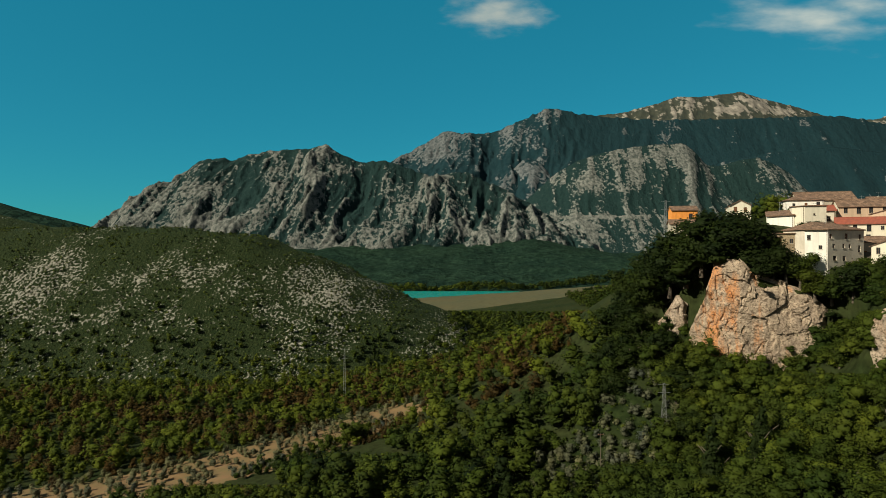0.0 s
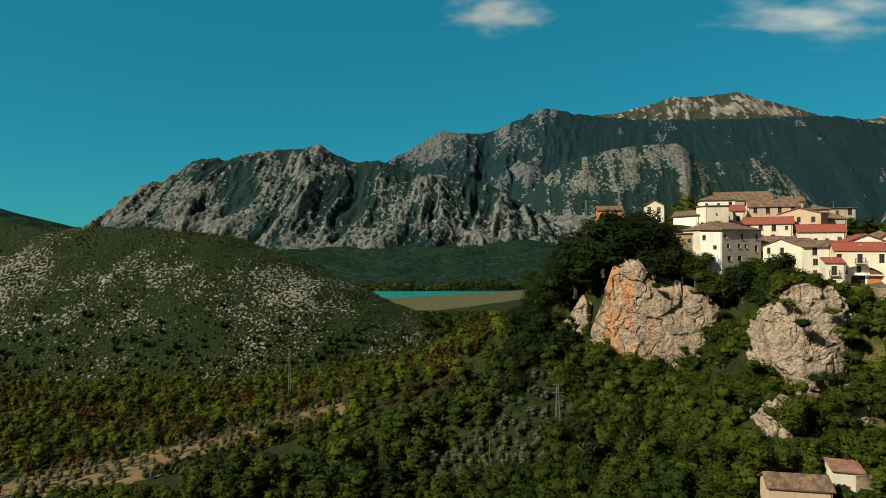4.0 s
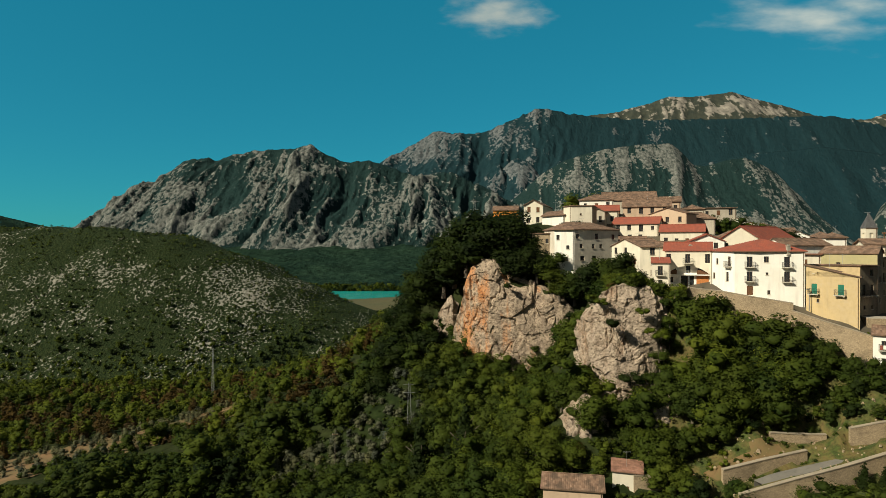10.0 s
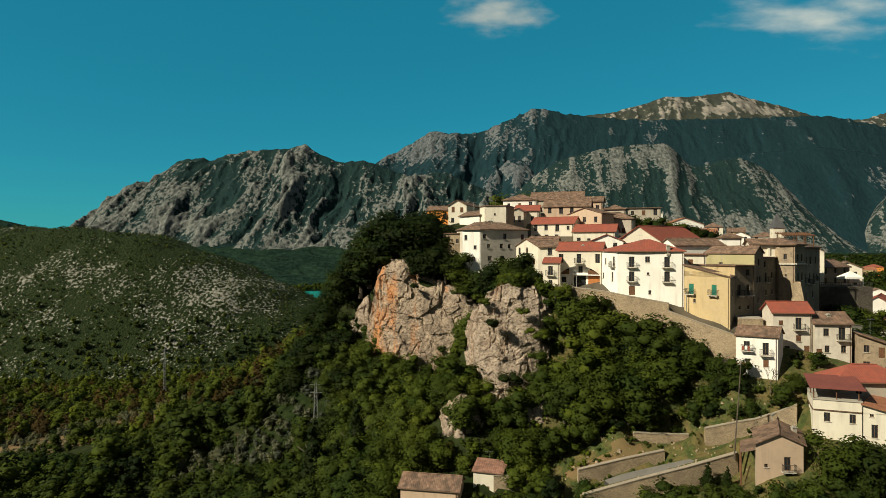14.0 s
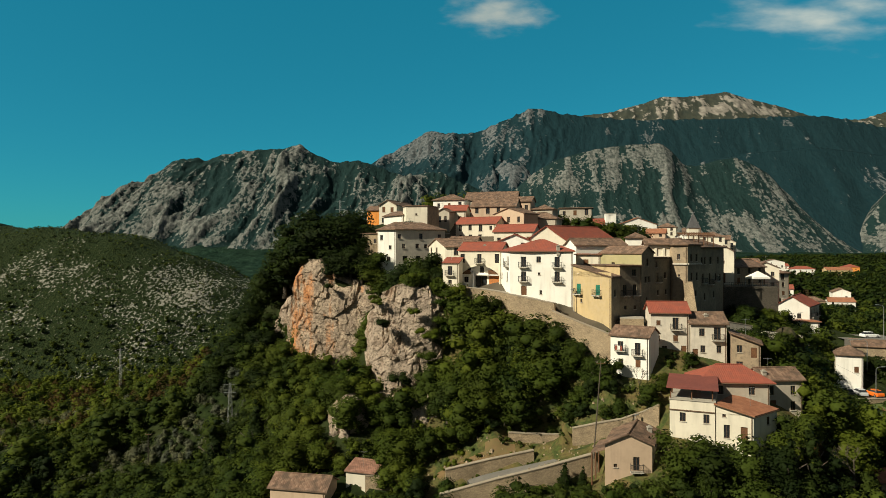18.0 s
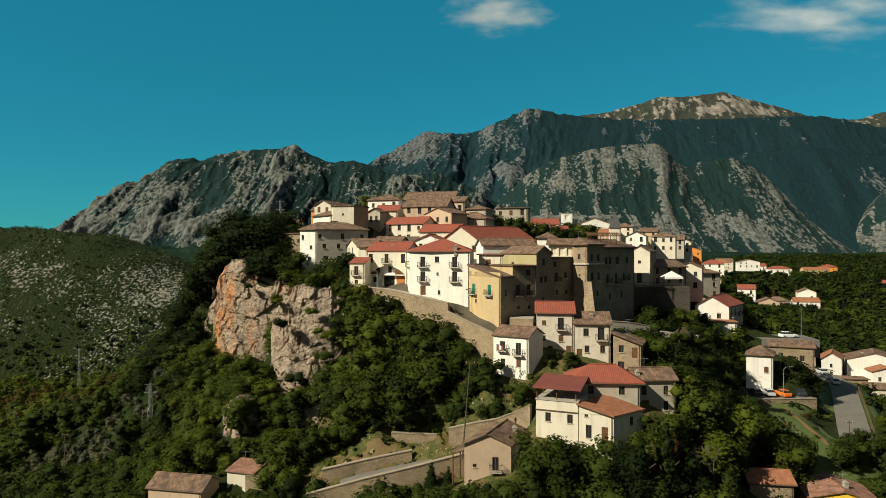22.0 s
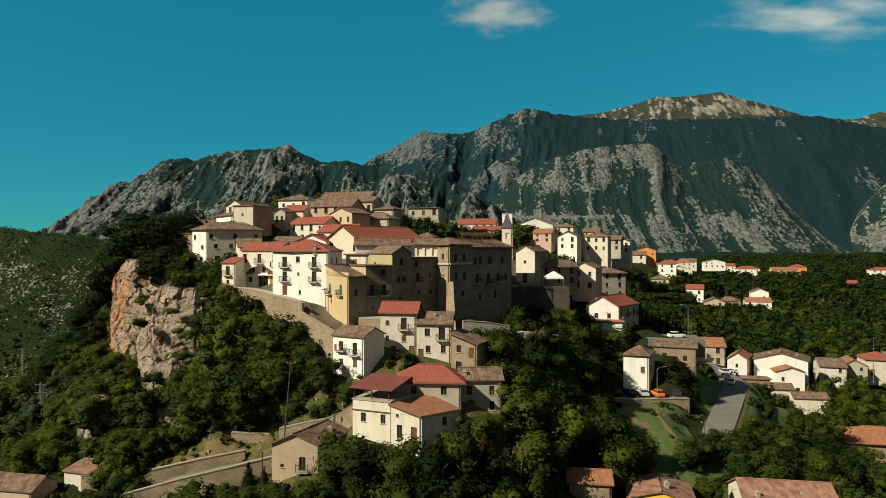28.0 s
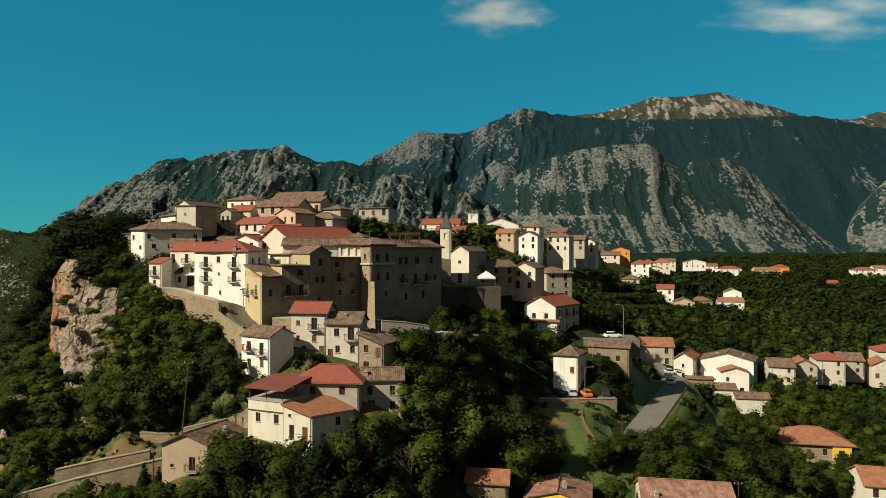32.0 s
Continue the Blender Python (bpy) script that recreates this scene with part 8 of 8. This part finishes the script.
# terrace with a white canopy
ter = thing("terrace", "stone terrace with an iron railing before the chapel", "terrace")
v, f = boxes([(169.0, 141.5, 43.0, 182.0, 149.0, 51.6)])
# stone colour darkened for the shade this wall stands in
part("masonry", v, f, M["stone_shade"], ter)
v, f = boxes([(169.0, 141.5, 52.5, 182.0, 141.55, 52.56), (169.0, 141.5, 52.0, 182.0, 141.55, 52.05)] + [(169.0 + i * 0.5, 141.5, 51.55, 169.05 + i * 0.5, 141.55, 52.55) for i in range(27)])
part("railing", v, f, M["iron"], ter)
tent = thing("canopy", "white peaked canopy on the terrace", "canopy")
v = [(177.0, 143.0, 53.6), (181.0, 143.0, 53.6), (181.0, 146.5, 53.6), (177.0, 146.5, 53.6), (179.0, 144.7, 55.0), (177.0, 143.0, 53.2), (181.0, 143.0, 53.2), (181.0, 146.5, 53.2), (177.0, 146.5, 53.2)]
part("cloth", v, [(0, 1, 4), (1, 2, 4), (2, 3, 4), (3, 0, 4), (0, 5, 6, 1), (1, 6, 7, 2), (2, 7, 8, 3), (3, 8, 5, 0)], M["white"], tent)
for x, y in ((177.05, 143.05), (180.95, 143.05), (180.95, 146.45), (177.05, 146.45)):
    v, f = [], []
    rod(v, f, (x, y, 51.55), (x, y, 53.6), 0.04, 0.04, 6)
    part("pole", v, f, M["steel"], tent)


# ---- lamps, poles, pylons and wires ----
def street_lamp(x, y, z, h, ang, arm=1.6, label="tall grey steel street lamp with a bent arm"):
    ob = thing("street_lamp", label, "street lamp", group="street lamps")
    v, f = [], []
    rod(v, f, (x, y, z - 0.3), (x, y, z + h - 0.6), 0.10, 0.06, 8)
    part("pole", v, f, M["steel"], ob)
    dx, dy = math.cos(ang), math.sin(ang)
    v, f = [], []
    p = [(x, y, z + h - 0.62), (x + dx * 0.25 * arm, y + dy * 0.25 * arm, z + h - 0.15), (x + dx * arm, y + dy * arm, z + h)]
    rod(v, f, p[0], p[1], 0.06, 0.05, 6)
    rod(v, f, p[1], p[2], 0.05, 0.04, 6)
    part("arm", v, f, M["steel"], ob)
    v, f = boxes([(-0.35, -0.14, -0.07, 0.35, 0.14, 0.07), (-0.25, -0.1, -0.11, 0.25, 0.1, -0.07)])
    lamp = share("lamp_head", mesh_of("lamp_head", v, f, M["steel"]), Matrix.Translation(p[2]) @ Matrix.Rotation(ang, 4, "Z"), ob)
    return ob


street_lamp(182.6, 130.0, 28.0, 8.0, math.pi)
street_lamp(199.4, 135.0, 28.1, 6.8, 0.0)
street_lamp(212.2, 151.0, 38.5, 8.2, math.pi)
street_lamp(203.0, 143.2, 32.0, 7.5, math.pi)
street_lamp(136.6, 97.6, 31.0, 3.4, 0.5, 0.4, "small lamp post beside the lane")
street_lamp(131.6, 118.8, 48.6, 3.8, 3.4, 0.3, "small lamp post by the white house")
street_lamp(113.2, 129.6, 51.9, 3.6, 3.4, 0.3, "small lamp post by the arched house")
street_lamp(266.0, 186.0, 20.0, 8.0, math.pi)
street_lamp(283.0, 190.0, 20.0, 8.0, math.pi)


def utility_pole(x, y, z, h, lean=(0, 0), label="weathered wooden utility pole"):
    ob = thing("utility_pole", label, "utility pole", group="utility poles")
    v, f = [], []
    rod(v, f, (x, y, z - 0.5), (x + lean[0], y + lean[1], z + h), 0.12, 0.07, 8)
    part("pole", v, f, M["bark"], ob)
    v, f = boxes([(x + lean[0] - 0.7, y + lean[1] - 0.05, z + h - 0.45, x + lean[0] + 0.7, y + lean[1] + 0.05, z + h - 0.35)])
    part("crossarm", v, f, M["wood"], ob)
    for k in (-0.6, 0.6):
        v, f = [], []
        rod(v, f, (x + lean[0] + k, y + lean[1], z + h - 0.35), (x + lean[0] + k, y + lean[1], z + h - 0.12), 0.05, 0.04, 6)
        part("insulator", v, f, M["trim"], ob)
    return x + lean[0], y + lean[1], z + h - 0.15


def wire(a, b, sag, label="thin dark overhead cable above the slope"):
    p = [Vector(a).lerp(Vector(b), i / 24) - Vector((0, 0, sag * 4 * (i / 24) * (1 - i / 24))) for i in range(25)]
    v, f = [], []
    for q in p:
        v += [tuple(q + Vector(o)) for o in ((0, -0.014, -0.01), (0, 0.014, -0.01), (0, 0, 0.016))]
    for i in range(24):
        f += [(3 * i + j, 3 * i + (j + 1) % 3, 3 * i + 3 + (j + 1) % 3, 3 * i + 3 + j) for j in range(3)]
    return tagged(new("cable", mesh_of("cable", v, f, M["iron"])), label, "cable", group="cables")


q1 = utility_pole(129.6, 95.0, 29.0, 14.2, (1.2, 0.3), "tall thin pole leaning beside the lane")
q2 = utility_pole(37.3, 149.6, 6.5, 10.0)
q3 = utility_pole(217.0, 102.6, 10.0, 12.3)
q4 = utility_pole(224.0, 100.0, 8.0, 11.5)
q5 = utility_pole(202.5, 118.0, 21.0, 7.0)
q6 = utility_pole(218.5, 168.0, 24.5, 9.0)
q7 = utility_pole(300.0, 215.0, 20.0, 10.0)
q8 = utility_pole(420.0, 520.0, 34.0, 14.0)
wire(q3, (179.0, 131.0, 41.0), 1.5)
wire(q3, (240.0, 92.0, 8.0), 1.0)
wire((139.2, 113.5, 52.0), (149.0, 109.5, 49.0), 0.6)
wire(q1, (138.4, 96.0, 36.5), 0.6)


def pylon(x, y, z, h, label):
    ob = thing("pylon", label, "pylon", group="pylons")
    v, f = [], []
    for sx in (-1, 1):
        for sy in (-1, 1):
            rod(v, f, (x + sx * 0.6, y + sy * 0.6, z - 0.5), (x + sx * 0.18, y + sy * 0.18, z + h), 0.07, 0.05, 4)
    for i in range(int(h / 0.8)):
        t0, t1 = i * 0.8 / h, (i + 1) * 0.8 / h
        w0, w1 = 0.6 - 0.42 * t0, 0.6 - 0.42 * t1
        k = 1 if i % 2 else -1
        rod(v, f, (x - k * w0, y - w0, z + h * t0), (x + k * w1, y - w1, z + h * t1), 0.035, 0.035, 4)
        rod(v, f, (x - w0, y + k * w0, z + h * t0), (x - w1, y - k * w1, z + h * t1), 0.035, 0.035, 4)
    part("lattice", v, f, M["steel"], ob)
    for k in (0.97, 0.80):
        v, f = [], []
        rod(v, f, (x - 1.5, y, z + h * k), (x + 1.5, y, z + h * k), 0.06, 0.06, 4)
        part("crossarm", v, f, M["steel"], ob)
    return ob


pylon(54.5, 156.0, float(land(54.5, 156.0)[0]) - 0.3, 27.3 - float(land(54.5, 156.0)[0]), "grey steel lattice pylon among trees")
pylon(73.2, 208.0, 61.0, 15.0, "slim steel lattice radio mast behind the trees")
pylon(-47.0, 302.0, float(land(-47.0, 302.0)[0]) - 0.3, 13.0 - float(land(-47.0, 302.0)[0]), "distant steel lattice pylon in the valley")


# ---- cars ----
def car(label, paint, m):
    ob = thing("car", label, "car", m, group="parked cars")
    sec = [(-2.1, 0.35, 0.75, 0.80), (-2.0, 0.25, 0.95, 0.86), (-1.2, 0.22, 1.0, 0.88), (0.9, 0.22, 0.98, 0.88), (1.8, 0.25, 0.85, 0.84), (2.1, 0.35, 0.65, 0.76)]
    v, f = [], []
    for x, lo, hi, w in sec:
        v += [(x, -w, lo), (x, -w, hi * 0.8), (x, -w * 0.9, hi), (x, w * 0.9, hi), (x, w, hi * 0.8), (x, w, lo)]
    for i in range(len(sec) - 1):
        for j in range(6):
            a, b = 6 * i + j, 6 * i + (j + 1) % 6
            f.append((a, b, b + 6, a + 6))
    f += [tuple(range(5, -1, -1)), tuple(range(6 * len(sec) - 6, 6 * len(sec)))]
    part("body", v, f, paint, ob, smooth=False)
    v = [(-1.75, -0.78, 0.93), (0.95, -0.78, 0.93), (0.95, 0.78, 0.93), (-1.75, 0.78, 0.93), (-1.35, -0.62, 1.42), (0.25, -0.62, 1.42), (0.25, 0.62, 1.42), (-1.35, 0.62, 1.42)]
    part("windows", v, BOX_F, M["pane"], ob)
    v = [(-1.38, -0.64, 1.40), (0.28, -0.64, 1.40), (0.28, 0.64, 1.40), (-1.38, 0.64, 1.40), (-1.25, -0.58, 1.49), (0.15, -0.58, 1.49), (0.15, 0.58, 1.49), (-1.25, 0.58, 1.49)]
    part("roof", v, BOX_F, paint, ob)
    for x in (-1.35, 1.35):
        for y in (-0.80, 0.80):
            v, f = [], []
            rod(v, f, (x, y - 0.10, 0.32), (x, y + 0.10, 0.32), 0.32, 0.32, 14)
            f.append(tuple(range(13, -1, -1)))
            w = part("wheel", v, f, M["iron"], ob)
            v, f = [], []
            rod(v, f, (x, y - 0.11, 0.32), (x, y + 0.11, 0.32), 0.18, 0.18, 10)
            f.append(tuple(range(9, -1, -1)))
            part("rim", v, f, M["steel"], w)
    for y in (-0.62, 0.62):
        v, f = boxes([(2.0, y - 0.16, 0.56, 2.08, y + 0.16, 0.68)])
        part("headlight", v, f, M["trim"], ob)
    return ob


PAINT = {k: material("car_paint_" + k, c, c, big=1, fine=9, bump=0, spread=0.02, rough=0.3, spec=0.5) for k, c in (("white", (0.75, 0.75, 0.74)), ("dark", (0.03, 0.035, 0.045)), ("orange", (0.75, 0.16, 0.02)), ("silver", (0.45, 0.46, 0.47)))}
for label, paint, x, y, z, a in (("white estate car on the raised car park", "white", 210.2, 153.0, 38.56, 5), ("dark car parked nose-in beside the road", "dark", 191.6, 137.6, 28.36, 84), ("dark hatchback parked nose-in beside the road", "dark", 194.4, 137.3, 28.36, 88),
                                 ("silver car parked nose-in beside the road", "silver", 197.2, 137.0, 28.36, 82), ("bright orange car parked nose-in beside the road", "orange", 200.0, 136.6, 28.3, 95), ("dark estate car parked nose-in beside the road", "dark", 204.6, 138.2, 28.1, 80),
                                 ("white car driving lane of the valley road", "white", 228.2, 163.5, 25.2, 64), ("dark car on the valley road", "dark", 229.4, 169.5, 25.35, 80), ("silver car on the valley road", "silver", 231.6, 175.5, 25.5, 90)):
    car(label, PAINT[paint], pose(x, y, z, 0, 0, a))

# guard rail of the road
rail = thing("guard_rail", "rusty iron guard rail along the road", "guard rail")
rp = [(210.2, 122.2, 23.8), (211.5, 124.6, 24.0), (219.4, 138.4, 24.6), (227.8, 153.4, 25.0), (232.2, 161.6, 25.0)]
v, f = [], []
for a, b in zip(rp[:-1], rp[1:]):
    for h in (0.5, 0.95):
        v, f = [], []
        rod(v, f, (a[0], a[1], a[2] + h), (b[0], b[1], b[2] + h), 0.05, 0.05, 5)
        part("rail", v, f, M["wood"], rail)
for a, b in zip(rp[:-1], rp[1:]):
    n = int(math.dist(a, b) / 2.5)
    for i in range(n):
        p = Vector(a).lerp(Vector(b), i / n)
        v, f = [], []
        rod(v, f, p - Vector((0, 0, 0.5)), p + Vector((0, 0, 1.0)), 0.05, 0.05, 5)
        part("post", v, f, M["wood"], rail)
stone_wall("road_wall", "stone wall holding up the parking strip", [(184, 133.0, 28.4, 2), (195, 132.8, 28.4, 1.6), (206, 134.2, 28.2, 2)])


def bare_tree(x, y, z, h, label, seed):
    ob = thing("bare_tree", label, "tree")
    g = random.Random(seed)
    v, f = [], []

    def grow(p, d, r, depth):
        q = p + d
        rod(v, f, p, q, r, r * 0.65, 5)
        if depth:
            for _ in range(3):
                e = (d.normalized() + Vector((g.uniform(-0.8, 0.8), g.uniform(-0.8, 0.8), g.uniform(-0.1, 0.6)))).normalized() * d.length * g.uniform(0.6, 0.8)
                grow(q, e, r * 0.6, depth - 1)
    grow(Vector((x, y, z - 0.3)), Vector((0, 0, h * 0.35)), h * 0.022, 4)
    part("trunk", v, f, M["bark"], ob)
    return ob


bare_tree(138.6, 101.8, 37.0, 4.6, "leafless small tree before the white house", 3)
bare_tree(164.6, 88.6, 26.5, 6.2, "pale dead tree among green trees", 5)
bare_tree(133.6, 104.8, 36.5, 5.5, "thin leafless tree on the slope", 8)

# washing on the small house's balcony
wash = thing("washing", "red and white washing on a balcony", "washing")
for k, (u, w, h, c) in enumerate(((0.9, 0.35, 0.7, "tile_red"), (1.35, 0.4, 0.6, "white"), (1.8, 0.3, 0.8, "tile_red"))):
    x, y = 135.2 + 0.885 * u - 0.466 * 0.8, 106.5 - 0.466 * u - 0.885 * 0.8
    v = [(x, y, 43.9 - h), (x + 0.885 * w, y - 0.466 * w, 43.9 - h), (x + 0.885 * w + 0.02, y - 0.466 * w + 0.03, 43.9 - h), (x + 0.02, y + 0.03, 43.9 - h)]
    v += [(p[0], p[1], 43.95) for p in v]
    part("cloth", v, BOX_F, M[c], wash)
